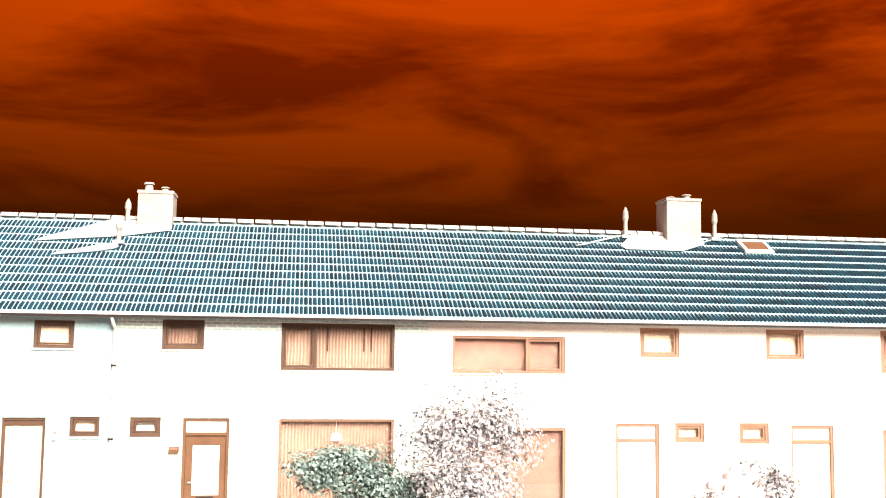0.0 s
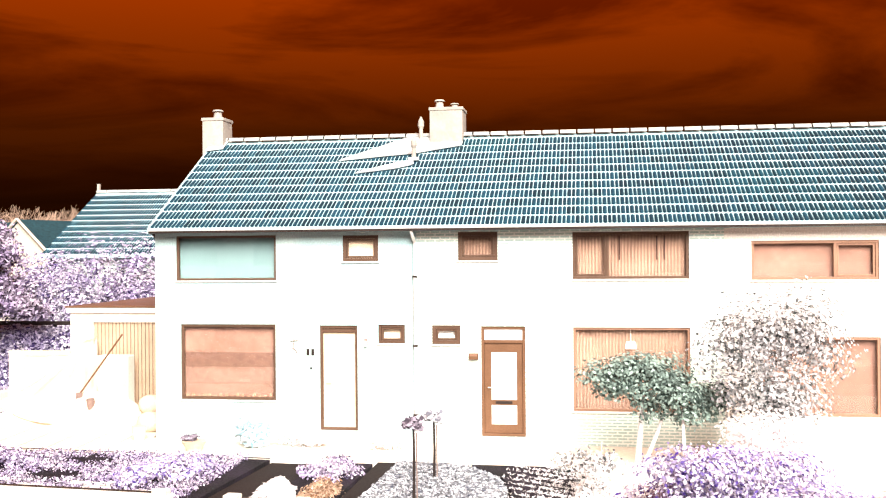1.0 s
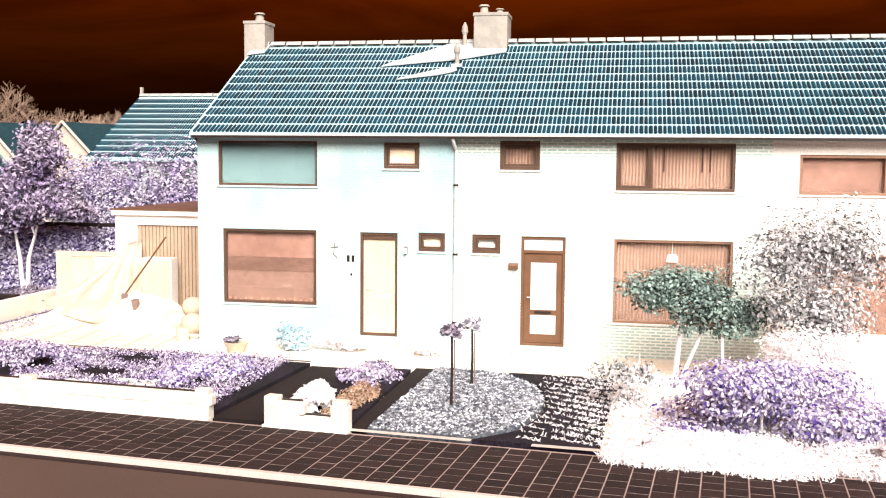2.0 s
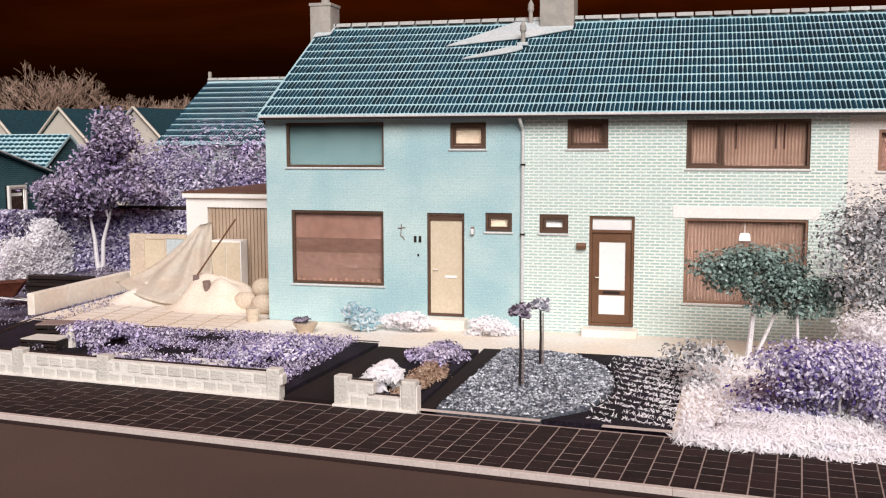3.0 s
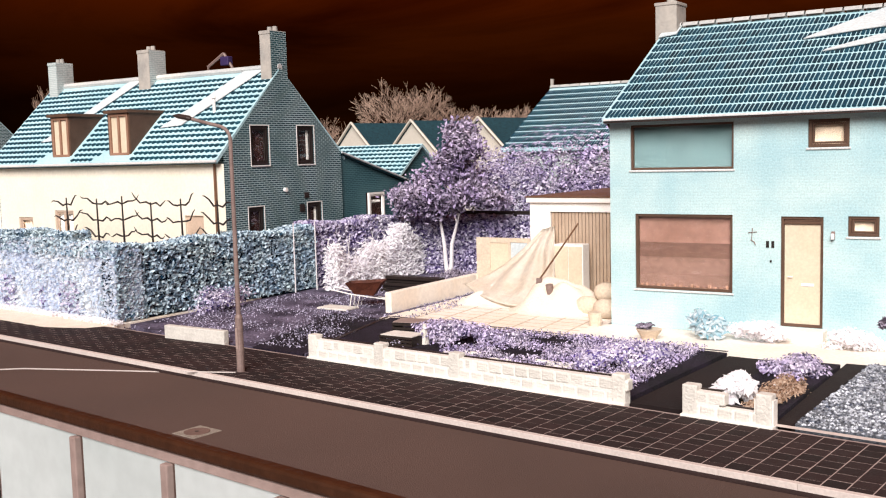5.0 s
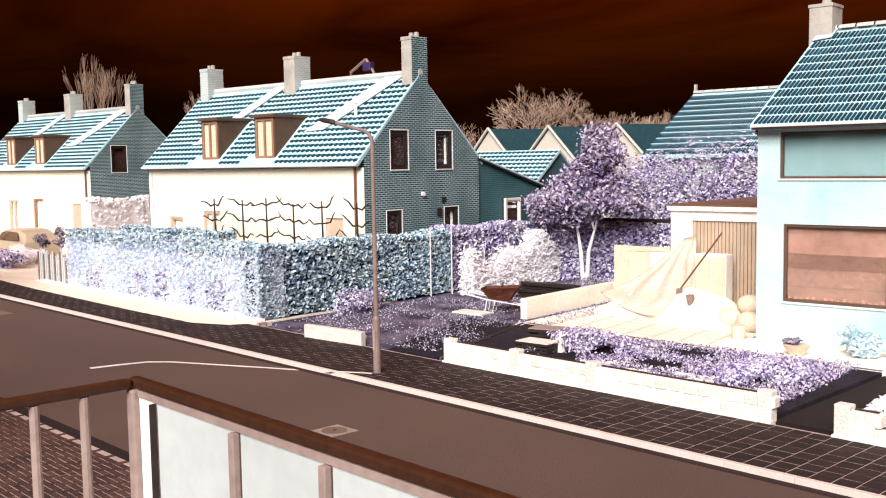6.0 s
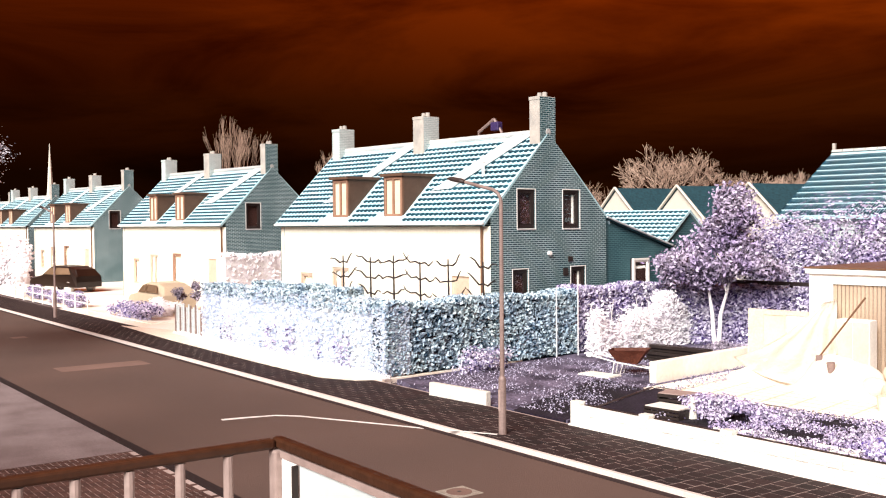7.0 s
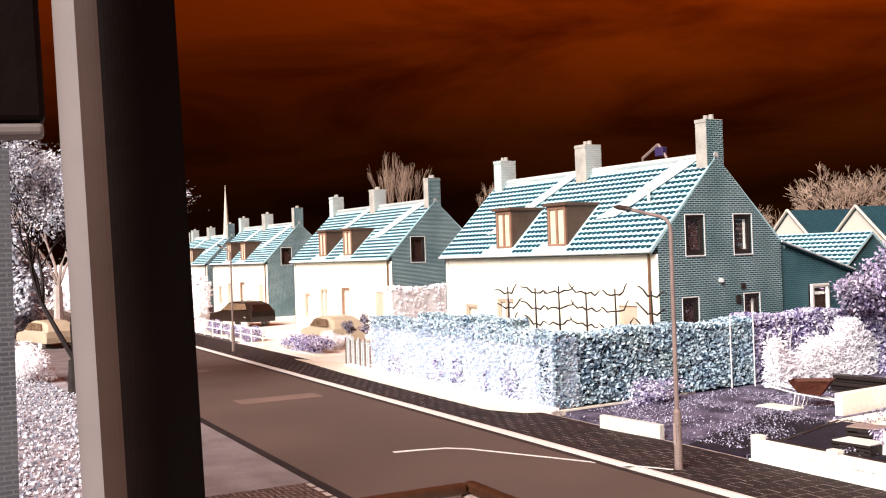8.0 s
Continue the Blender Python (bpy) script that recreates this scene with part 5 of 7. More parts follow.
shrub("pale_blue_plant", "grey blue shrub beside the shed window", (-11.0, 7.9, 1.9), (0.7, 0.7, 0.9), 1200, 0.09, M_BLUELEAF, 23)

g = np.random.default_rng(77)
pts = np.stack([g.uniform(-4.9, 2.5, 26000), g.uniform(-5.9, -2.2, 26000), g.uniform(0.05, 0.19, 26000)], 1)
keep = (pts[:, 1] > -6.20 - 0.095 * pts[:, 0]) & (np.sin(pts[:, 0] * 3.1) + np.sin(pts[:, 1] * 4.7 + pts[:, 0]) > 0.9 - 0.55 * (pts[:, 0] + 3.4))
bedp = leaves("bed_plants", pts[keep], 0.034, M_VIOLET, seed=78)
tagged(bedp, "low violet ground plants in dark earth", "plants", kind="stuff")
pts = np.stack([g.uniform(-11, -5.2, 15000), g.uniform(-5.5, 6.5, 15000), g.uniform(0.0, 0.04, 15000)], 1)
pts = pts[np.sin(pts[:, 0] * 2.1 + pts[:, 1]) + np.sin(pts[:, 1] * 2.9) + g.normal(0, 0.7, len(pts)) > -0.3]
tagged(leaves("lawn_tufts", pts, 0.032, M_LAWNLEAF, seed=79), "dark violet grass tufts on the side lawn", "grass", kind="stuff")
pts = np.stack([g.uniform(8.95, 16, 22000), g.uniform(-7.0, -2.4, 22000), g.uniform(0.02, 0.20, 22000)], 1)
tagged(leaves("garden_plants", pts, 0.045, M_WHITELEAF, seed=80), "pale low plants covering the front garden", "plants", kind="stuff")
pts = np.stack([g.uniform(7.6, 8.95, 5000), g.uniform(-6.9, -2.2, 5000), g.uniform(0.0, 0.05, 5000)], 1)
tagged(leaves("path_grass", pts[np.abs(np.sin(pts[:, 0] * 5 + pts[:, 1] * 9)) < 0.30 + 0.4 * (pts[:, 0] - 7.9)], 0.022, M_WHITELEAF, seed=81, long=4), "pale grass growing in the path joints", "grass", kind="stuff")
p1 = np.stack([g.uniform(-25.5, -11.4, 7000), g.uniform(-0.30, 0.05, 7000), g.uniform(0.0, 0.10, 7000)], 1)
p1[:, 1] += -5.02 - 0.0985 * (p1[:, 0] + 11.7)
tagged(leaves("verge_grass", p1, 0.03, M_WHITELEAF, seed=82, long=2.4), "white grass at the foot of the hedge", "grass", kind="stuff")


# the hedge's shade along its foot, painted as a pale strip
bed("hedge_verge", [(-29.7, -4.07), (-23.5, -5.00), (-17.07, -5.75), (-13.0, -6.15), (-11.9, -5.80), (-11.46, -5.18), (-11.6, -4.98), (-27.0, -3.44)], 0.012, M_SAND, "pale strip painted as hedge shade over verge and pavement", "verge")


def standard_tree(label, h, at, mat):
    s = thing("standard_tree", label, "tree", "pair of small clipped trees", at=at)
    bm = bmesh.new()
    add_tube(bm, [(0, 0, 0), (0.01, 0, h * 0.5), (0, 0, h)], [0.028, 0.024, 0.02], 7)
    part("stem", bm, M_BARKD, s)
    bm = bmesh.new()
    add_tube(bm, [(0.05, 0.02, 0), (0.045, 0.02, h * 0.95)], 0.012, 6)
    part("stake", bm, M_POLE, s)
    leaves("crown", blob_points(260, (0, 0, h + 0.06), (0.21, 0.21, 0.15), 5, 0.2), 0.085, mat, s, seed=6)


standard_tree("slim standard tree with a small dark crown", 1.16, pose(6.28, -4.96, 0.03), M_DARKLEAF)
standard_tree("slim standard tree with a blue grey crown", 1.02, pose(6.38, -3.38, 0.03), M_GREYLEAF)


def branching(bm, p, d, ln, r, depth, rnd, sides=5, spread=0.55, up=0.12, tips=None, least=0.006):
    """Limbs that fork down to twigs."""
    q = p + d * ln * 0.55 + Vector((rnd.uniform(-1, 1), rnd.uniform(-1, 1), 0)) * ln * 0.05
    e = p + d * ln
    add_tube(bm, [p, q, e], [r, r * 0.85, max(r * 0.68, least)], max(3, sides), caps=False)
    if depth == 0:
        if tips is not None:
            tips.append(e)
        return
    for i in range(3 if rnd.random() < 0.55 else 2):
        v = (d + Vector((rnd.gauss(0, 1), rnd.gauss(0, 1), rnd.gauss(0, 0.6))) * spread * 0.62 + Vector((0, 0, up))).normalized()
        branching(bm, p + d * ln * rnd.uniform(0.7, 1.0), v, ln * rnd.uniform(0.66, 0.86), max(r * 0.62, least), depth - 1, rnd, sides - 1, spread, up, tips, least)


def bare_tree(label, at, height, seed, mat, depth=6, spread=0.6, least=0.03, trunk=0.2, crown=None, group="", limb=0.010):
    t = thing("bare_tree", label, "tree", group, at=at)
    rnd = random.Random(seed)
    bm = bmesh.new()
    tips = []
    add_tube(bm, [(0, 0, -0.1), (0.03, 0, height * trunk)], [height * 0.028, height * 0.022], 8)
    part("trunk", bm, mat, t)
    bm = bmesh.new()
    for i in range(4):
        a = i * 1.57 + rnd.uniform(-0.4, 0.4)
        branching(bm, Vector((0.02, 0, height * trunk * 0.96)), Vector((0.85 * spread * math.cos(a), 0.85 * spread * math.sin(a), 1)).normalized(), height * 0.24, height * limb, depth, rnd, 5, spread, 0.14, tips, least)
    part("branchwork", bm, mat, t)
    if crown:
        g = np.random.default_rng(seed)
        pts = np.repeat(np.array([list(v) for v in tips]), crown[1], axis=0)
        leaves("foliage", pts + g.normal(0, crown[2], pts.shape), crown[3], crown[0], t, seed=seed, long=crown[4])
    return t


# ornamental tree with two white stems
orn = thing("ornamental_tree", "small tree, two white stems and dark purple crown", "tree", at=pose(-8.75, 5.85, 0))
for sx, tops in ((-0.10, [(-0.35, 0, 2.2), (-0.2, 0.2, 2.4)]), (0.08, [(0.42, 0.1, 2.2), (0.2, -0.2, 2.5)])):
    bm = bmesh.new()
    add_tube(bm, [(sx * 0.4, 0, -0.05), (sx * 1.2, 0, 0.5), (sx * 1.6, 0, 1.1), tops[0]], [0.085, 0.07, 0.06, 0.03], 8)
    add_tube(bm, [(tops[0][0] * 0.8, 0, 1.85), tops[1]], [0.035, 0.02], 7)
    part("stem", bm, M_BARKW, orn)
crown_pts = np.concatenate([blob_points(700, (0.0, 0, 2.35), (0.75, 0.7, 0.45), 50, 0.25), blob_points(1500, (0.1, 0, 3.05), (1.35, 1.2, 1.05), 51, 0.25), blob_points(900, (0.55, 0, 4.15), (0.8, 0.75, 0.85), 52, 0.25),
                            blob_points(900, (-1.25, 0, 2.55), (1.05, 0.8, 0.6), 53, 0.25), blob_points(700, (1.35, 0.1, 2.7), (0.95, 0.7, 0.6), 54, 0.25)])
leaves("crown", np.repeat(crown_pts, 4, axis=0) + g.normal(0, 0.11, (4 * len(crown_pts), 3)), 0.075, M_PLUMLEAF, orn, seed=55, long=1.9)
shrub("violet_tree_crown", "big pale violet shrub before the rear house", (-6.0, 9.0, 2.8), (2.5, 1.0, 2.35), 3400, 0.12, M_VIOLET, 56, "tree", shell=0.1,
      stem=[((-6.3, 9.0, 2.0), 0.06), ((-5.4, 9.0, 2.2), 0.05)])
shrub("violet_tree_crown", "pale shrub climbing beside the rear house", (-4.2, 9.2, 2.7), (1.6, 0.8, 1.8), 1800, 0.12, M_VIOLETHEDGE, 57, "tree", shell=0.1,
      stem=[((-4.2, 9.2, 2.0), 0.06)])
shrub("violet_tree_crown", "lilac shrub behind the hedge, before the far gables", (-8.6, 9.4, 2.3), (1.9, 0.9, 1.9), 6000, 0.11, M_VIOLETHEDGE, 59, "tree",
      stem=[((-8.6, 9.4, 1.8), 0.06)])
shrub("dark_heap", "dark mound of cuttings beside the tree", (-7.9, 5.2, 0.12), (0.95, 0.7, 0.42), 1300, 0.08, M_DARKLEAF, 58)

for label, x, y, h, sd, mat, dp, tw in (
        ("wide golden bare tree behind the far roofs", -47.5, 58, 11.8, 5, M_TWIG, 7, None),
        ("lower golden bare tree behind the far roofs", -37.5, 60, 9.6, 6, M_TWIG, 7, None),
        ("golden bare tree behind the house gable", -53, 52, 9.0, 9, M_TWIG, 6, None),
        ("tall upright bare tree behind the chimneys", -81.5, 31, 15.6, 7, M_TWIG, 5, None),
        ("thin bare tree beside the second gable", -62, 30, 11.5, 8, M_TWIG, 5, None)):
    bare_tree(label, pose(x, y, 0), h, sd, mat, dp, 0.24 if y < 40 else 0.74, 0.010, 0.14, tw, "bare trees on the skyline", 0.0045)


# ---- far woods and haze of shrubs ----
p = blob_points(3000, (-100, 2.0, 2.0), (20, 3, 2.6), 61)
tagged(leaves("far_bushes", p, 0.7, M_WHITELEAF, seed=61), "pale violet bushes far down the street", "bushes", kind="stuff")


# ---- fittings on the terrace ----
def shadow_sheet(label, pts):
    """A cast shadow painted as a flat pale sheet on the front roof slope, by (x, distance up the slope)."""
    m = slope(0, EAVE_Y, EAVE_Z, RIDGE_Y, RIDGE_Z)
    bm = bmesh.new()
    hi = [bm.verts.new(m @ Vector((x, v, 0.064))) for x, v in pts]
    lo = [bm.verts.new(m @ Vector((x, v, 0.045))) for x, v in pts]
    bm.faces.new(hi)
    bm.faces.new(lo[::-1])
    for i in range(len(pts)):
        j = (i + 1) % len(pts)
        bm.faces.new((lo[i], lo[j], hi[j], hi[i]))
    return tagged(part("roof_shadow", bm, M_TRIM_SHADOW), label, "roof sheet", "pale sheets on the roof")


L = SLOPE_LEN
shadow_sheet("pale painted shadow of the broad chimney", [(5.20, L - 0.95), (6.12, L - 0.62), (6.12, L - 0.02), (4.75, L - 0.02), (3.30, L - 1.22), (3.15, L - 1.38), (4.3, L - 1.15), (4.95, L - 1.05)])
shadow_sheet("narrow pale painted shadow of the short vent pipe", [(4.95, L - 1.72), (5.06, L - 1.62), (5.02, L - 1.45), (4.75, L - 1.48), (3.75, L - 2.02), (3.70, L - 2.10), (4.6, L - 1.88)])
shadow_sheet("pale painted shadow of the far chimney", [(18.95, L - 1.00), (19.7, L - 0.55), (19.7, L - 0.02), (17.9, L - 0.02), (17.35, L - 0.80), (17.45, L - 0.98)])
shadow_sheet("narrow pale painted vent pipe shadow", [(17.4, L - 0.20), (17.65, L - 0.12), (16.4, L - 0.78), (16.15, L - 0.86)])
shadow_sheet("narrow pale painted vent pipe shadow", [(20.1, L - 0.22), (20.3, L - 0.12), (19.2, L - 0.72), (18.95, L - 0.80)])
shadow_sheet("pale painted shadow of the end chimney", [(-0.54, L - 0.62), (-0.1, L - 0.50), (-0.1, L - 0.02), (-0.54, L - 0.02)])


def vent(label, x, up, h, r=0.055):
    v = thing("vent_pipe", label, "vent pipe", "vent pipes on the roof")
    m = slope(0, EAVE_Y, EAVE_Z, RIDGE_Y, RIDGE_Z)
    b = m @ Vector((x, up, 0.03))
    bm = bmesh.new()
    add_tube(bm, [b, b + Vector((0, 0, h * 0.55))], [r, r * 0.9], 10)
    part("pipe", bm, M_CHIM, v)
    bm = bmesh.new()
    add_tube(bm, [b + Vector((0, 0, h * 0.5)), b + Vector((0, 0, h * 0.62)), b + Vector((0, 0, h * 0.82)), b + Vector((0, 0, h))], [r * 0.9, r * 1.45, r * 1.3, r * 0.3], 10)
    part("cowl", bm, M_CHIM, v)
    boxed("collar", (b.x - 0.13, b.x + 0.13, b.y - 0.12, b.y + 0.14, b.z - 0.03, b.z + 0.05), M_TRIM_SHADOW, v, bevel=0.01)


vent("slim pale vent pipe beside the broad chimney", 5.05, L - 0.28, 0.62)
vent("short pale vent pipe on the tiles", 5.02, L - 1.35, 0.55)
vent("slim pale vent pipe by the far chimney", 17.66, L - 0.20, 0.80)
vent("slim pale vent pipe past the far chimney", 20.12, L - 0.20, 0.80)
sky_l = thing("roof_light", "small roof light with a tan pane and pale frame", "roof light")
m = slope(0, EAVE_Y, EAVE_Z, RIDGE_Y, RIDGE_Z)
bm = bmesh.new()
for a, b, c, d in ((20.65, 21.45, L - 1.0, L - 0.90), (20.65, 21.45, L - 0.38, L - 0.28), (20.65, 20.75, L - 0.9, L - 0.38), (21.35, 21.45, L - 0.9, L - 0.38)):
    add_box(bm, a, b, c, d, 0.02, 0.11, 0.01)
bmesh.ops.transform(bm, matrix=m, verts=bm.verts)
part("frame", bm, M_TRIM_SHADOW, sky_l)
boxed("pane", (20.75, 21.35, L - 0.9, L - 0.38, 0.05, 0.085), M_BROWN, sky_l, m=m)


def downpipe(x, label):
    d = thing("downpipe", label, "downpipe", "downpipes")
    bm = bmesh.new()
    add_tube(bm, [(x - 0.04, -0.30, EAVE_Z - 0.10), (x - 0.02, -0.22, EAVE_Z - 0.22), (x, -0.06, EAVE_Z - 0.34), (x, -0.055, EAVE_Z - 0.45), (x, -0.055, 0.02)], 0.036, 10)
    part("pipe", bm, M_GUTTER, d)
    for z in (0.6, 2.1, 3.6):
        boxed("clip", (x - 0.05, x + 0.05, -0.10, 0.0, z, z + 0.04), M_DARKMETAL, d)


downpipe(5.47, "pale downpipe between the blue and green fronts")
bm = bmesh.new()
add_tube(bm, [(-0.56, 0.05, EAVE_Z - 0.12), (-0.62, 0.5, EAVE_Z - 0.35), (-0.62, 3.1, EAVE_Z - 0.5), (-0.62, 3.2, 2.80)], 0.030, 8)
tagged(part("downpipe", bm, M_DARKMETAL), "dark downpipe at the corner of the gable", "downpipe", "downpipes")

plate = thing("number_sign", "two dark bars of a house number sign", "sign")
for x in (3.02, 3.13):
    boxed("bar", (x, x + 0.06, -0.014, -0.002, 1.89, 2.03), M_DARKMETAL, plate)
deco = thing("wall_ornament", "small dark metal wall ornament", "ornament")
bm = bmesh.new()
add_tube(bm, [(2.72, -0.02, 2.05), (2.74, -0.02, 2.30)], 0.008, 6)
add_tube(bm, [(2.65, -0.02, 2.20), (2.83, -0.02, 2.22)], 0.008, 6)
add_tube(bm, [(2.70, -0.02, 2.05), (2.78, -0.015, 2.00), (2.80, -0.02, 1.94)], 0.010, 6)
part("scroll", bm, M_POLE, deco)
wl_lamp = thing("wall_lamp", "small dark wall lamp beside the door", "lamp")
boxed("bracket", (4.33, 4.40, -0.05, -0.002, 2.10, 2.26), M_POLE, wl_lamp, bevel=0.008)
boxed("glass", (4.335, 4.395, -0.11, -0.05, 2.10, 2.22), M_MILK, wl_lamp, bevel=0.01)
bell = thing("door_bell", "small dark door bell", "bell")
boxed("plate", (3.10, 3.14, -0.016, -0.002, 1.58, 1.63), M_DARKMETAL, bell, bevel=0.004)
mail = thing("letter_box", "brown letter box beside the glazed door", "letter box")
boxed("body", (6.64, 6.84, -0.10, -0.002, 1.83, 1.96), M_BROWN, mail, bevel=0.01)
boxed("flap", (6.66, 6.82, -0.108, -0.101, 1.90, 1.945), M_FRAME_T, mail)
lampshade = thing("pendant_lamp", "white pendant lamp behind the large window", "lamp")
bm = bmesh.new()
add_tube(bm, [(10.08, 0.14, 2.46), (10.08, 0.14, 2.22)], 0.006, 6)
part("cord", bm, M_MILK, lampshade)
bm = bmesh.new()
add_tube(bm, [(10.08, 0.14, 2.22), (10.08, 0.14, 2.16), (10.08, 0.14, 2.06)], [0.02, 0.026, 0.028], 14)
bmesh.ops.scale(bm, vec=(4.2, 1, 1), space=Matrix.Translation((-10.08, 0, 0)), verts=bm.verts)
part("shade", bm, M_MILK, lampshade)


# ---- garage and the builder's yard ----
gar = thing("garage", "white flat roofed garage with a brown ribbed door", "garage")
bm = bmesh.new()
wall_sheet(bm, -4.20, -0.51, 0, 2.64, [(-3.58, -1.15, 0.0, 2.39)], 0.2, Matrix.Translation((0, 3.0, 0)))
add_box(bm, -4.20, -4.0, 3.2, 8.5, 0, 2.64)
part("wall", bm, M_WHITE, gar)
bm = bmesh.new()
add_box(bm, -4.27, -0.51, 2.90, 8.6, 2.64, 2.775, 0.015)
part("fascia", bm, M_WHITE, gar)
bm = bmesh.new()
add_box(bm, -4.30, -0.51, 2.87, 8.6, 2.779, 2.81, 0.008)
part("roof", bm, M_BROWN, gar)
door = part("door", bmesh.new(), M_FRAME_T, gar, "brown ribbed garage door")
for i in range(24):
    boxed("rib", (-3.57 + i * 0.1005, -3.57 + i * 0.1005 + 0.086, 3.06, 3.10, 0.02, 2.38), M_GDOOR, door, bevel=0.008)

low = thing("garden_wall", "low pale rendered wall beside the yard", "wall", "low garden walls")
bm = bmesh.new()
add_box(bm, -6.45, -6.25, -0.75, 3.6, -0.05, 0.52, 0.02)
add_box(bm, -6.25, -4.9, 3.45, 3.62, -0.05, 0.62, 0.02)
part("core", bm, M_TARP, low)

screen = thing("board_screen", "upright sand coloured board with a pane", "board")
bm = bmesh.new()
wall_sheet(bm, -6.07, -4.32, 0.0, 1.62, [(-5.62, -5.02, 0.70, 1.48), (-4.95, -4.42, 0.85, 1.50)], 0.06, Matrix.Translation((0, 3.2, 0)))
part("board", bm, M_BOARD, screen)
boxed("pane", (-5.62, -5.02, 3.22, 3.24, 0.70, 1.48), M_CREAM, screen)
boxed("pane", (-4.95, -4.42, 3.22, 3.24, 0.85, 1.50), M_TRIM_SHADOW, screen)


def mound(name, label, cx, cy, rx, ry, h, mat, seed, sharp=1.0):
    """A heap with an uneven surface, standing on the ground."""
    bm = bmesh.new()
    rings, n = 12, 28
    top = bm.verts.new((cx, cy, h * (1 + 0.5 * noise.noise(Vector((seed, 0, seed * 0.7))))))
    prev = None
    for i in range(1, rings + 1):
        t = i / rings
        ring = []
        for k in range(n):
            a = 2 * math.pi * k / n
            nz = noise.noise(Vector((math.cos(a) * t * 2.2 + seed, math.sin(a) * t * 2.2, seed * 0.7)))
            ring.append(bm.verts.new((cx + rx * t * math.cos(a) * (1 + 0.12 * nz), cy + ry * t * math.sin(a) * (1 + 0.12 * nz),
                                      max(-0.03, h * (0.5 + 0.5 * math.cos(math.pi * t)) ** sharp * (1 + 0.5 * nz) - 0.02 * (t == 1)))))
        for k in range(n):
            j = (k + 1) % n
            if prev:
                bm.faces.new((prev[k], ring[k], ring[j], prev[j]))
            else:
                bm.faces.new((top, ring[k], ring[j]))
        prev = ring
    s = thing(name, label, "heap")
    part("mound", bm, mat, s, smooth=True)
    return s


mound("sand_heap", "pale heap of building sand before the garage", -2.45, 1.35, 1.45, 1.1, 1.0, M_SAND, 2.0)
mound("covered_heap", "low heap under a pale sheet", -4.55, 1.9, 1.5, 0.95, 0.62, M_TARP, 5.0, 1.05)
drape = thing("draped_sheet", "pale sheet hung from the garage and spread over rubble", "sheet")
bm = bmesh.new()
grid = []
for j in range(19):
    v = j / 18
    row = []
    for i in range(37):
        u = i / 36
        top_p = Vector((-3.75 + 0.42 * u, 2.86 - 0.10 * u, 2.02 - 0.10 * (1 - u)))
        low_p = Vector((-5.75 + 3.05 * u, 1.95 - 0.85 * math.sin(math.pi * u * 0.8), 0.42 * (1 - u) ** 2 + 0.02))
        p = top_p.lerp(low_p, v)
        fold = math.sin(u * 26 + 2.2 * math.sin(v * 3 + u * 4)) * 0.055 * math.sin(math.pi * min(1, v * 1.1)) + 0.05 * noise.noise(Vector((u * 6, v * 5, 3)))
        row.append(bm.verts.new((p.x + 0.4 * fold, p.y - fold, max(0.012, p.z - 0.42 * math.sin(math.pi * v) * (0.6 + 0.4 * u) + 0.5 * fold))))
    grid.append(row)
for p, q in zip(grid, grid[1:]):
    for i in range(36):
        bm.faces.new((p[i], p[i + 1], q[i + 1], q[i]))
bmesh.ops.solidify(bm, geom=bm.faces[:], thickness=0.012)
part("sheet", bm, M_TARP, drape, smooth=True)
mound("rubble_heap", "pale heap by the garage door", -1.2, 1.9, 0.7, 0.6, 0.6, M_SAND, 7.0)
shovel = thing("long_tool", "long wooden handled tool leaning on the heap", "tool")
bm = bmesh.new()
add_tube(bm, [(-2.97, 1.18, 0.80), (-1.96, 1.35, 2.22)], 0.022, 8)
part("handle", bm, M_BROWN, shovel)
bm = bmesh.new()
add_box(bm, -3.06, -2.90, 1.13, 1.19, 0.55, 0.82, 0.02)
part("blade", bm, M_POLE, shovel)
bucket = thing("bucket", "small dark bucket on the sand", "bucket")
bm = bmesh.new()
add_tube(bm, [(-2.53, 0.88, 0.48), (-2.53, 0.84, 0.72)], [0.075, 0.10], 14)
part("body", bm, M_POLE, bucket)
cab = thing("white_cabinet", "white cabinet standing before the garage door", "cabinet")
boxed("body", (-3.15, -2.32, 2.35, 2.75, 0, 1.58), M_WHITE, cab, bevel=0.015)
for x in (-3.13, -2.725):
    boxed("door", (x, x + 0.385, 2.325, 2.347, 0.05, 1.53), M_CREAM, cab, bevel=0.006)
for i, (x, y) in enumerate(((-1.55, 0.95), (-1.15, 1.2), (-0.95, 0.7))):
    sack = thing("sack", "lumpy tan building sack", "sack", "sacks by the house corner")
    bm = bmesh.new()
    bmesh.ops.create_uvsphere(bm, u_segments=14, v_segments=9, radius=0.3)
    for v in bm.verts:
        v.co = Vector((v.co.x * 1.1, v.co.y * 0.8, max(-0.22, v.co.z * 0.85 + 0.05 * noise.noise(v.co * 5)))) + Vector((x, y, 0.22 + (0.32 if i == 1 else 0)))
    part("body", bm, M_BOARD, sack, smooth=True)
for x, y, r in ((0.95, -1.35, 0.22),):
    pot = thing("flower_pot", "wide pale pot of dark flowers on the paving", "flower pot")
    bm = bmesh.new()
    add_tube(bm, [(x, y, 0), (x, y, 0.05), (x, y, 0.20), (x, y, 0.22)], [r * 0.7, r * 0.75, r * 1.2, r * 1.25], 18)
    part("bowl", bm, M_BOARD, pot)
    leaves("flowers", blob_points(160, (x, y, 0.27), (r * 1.1, r, 0.08), 91), 0.07, M_DARKLEAF, pot, seed=91)
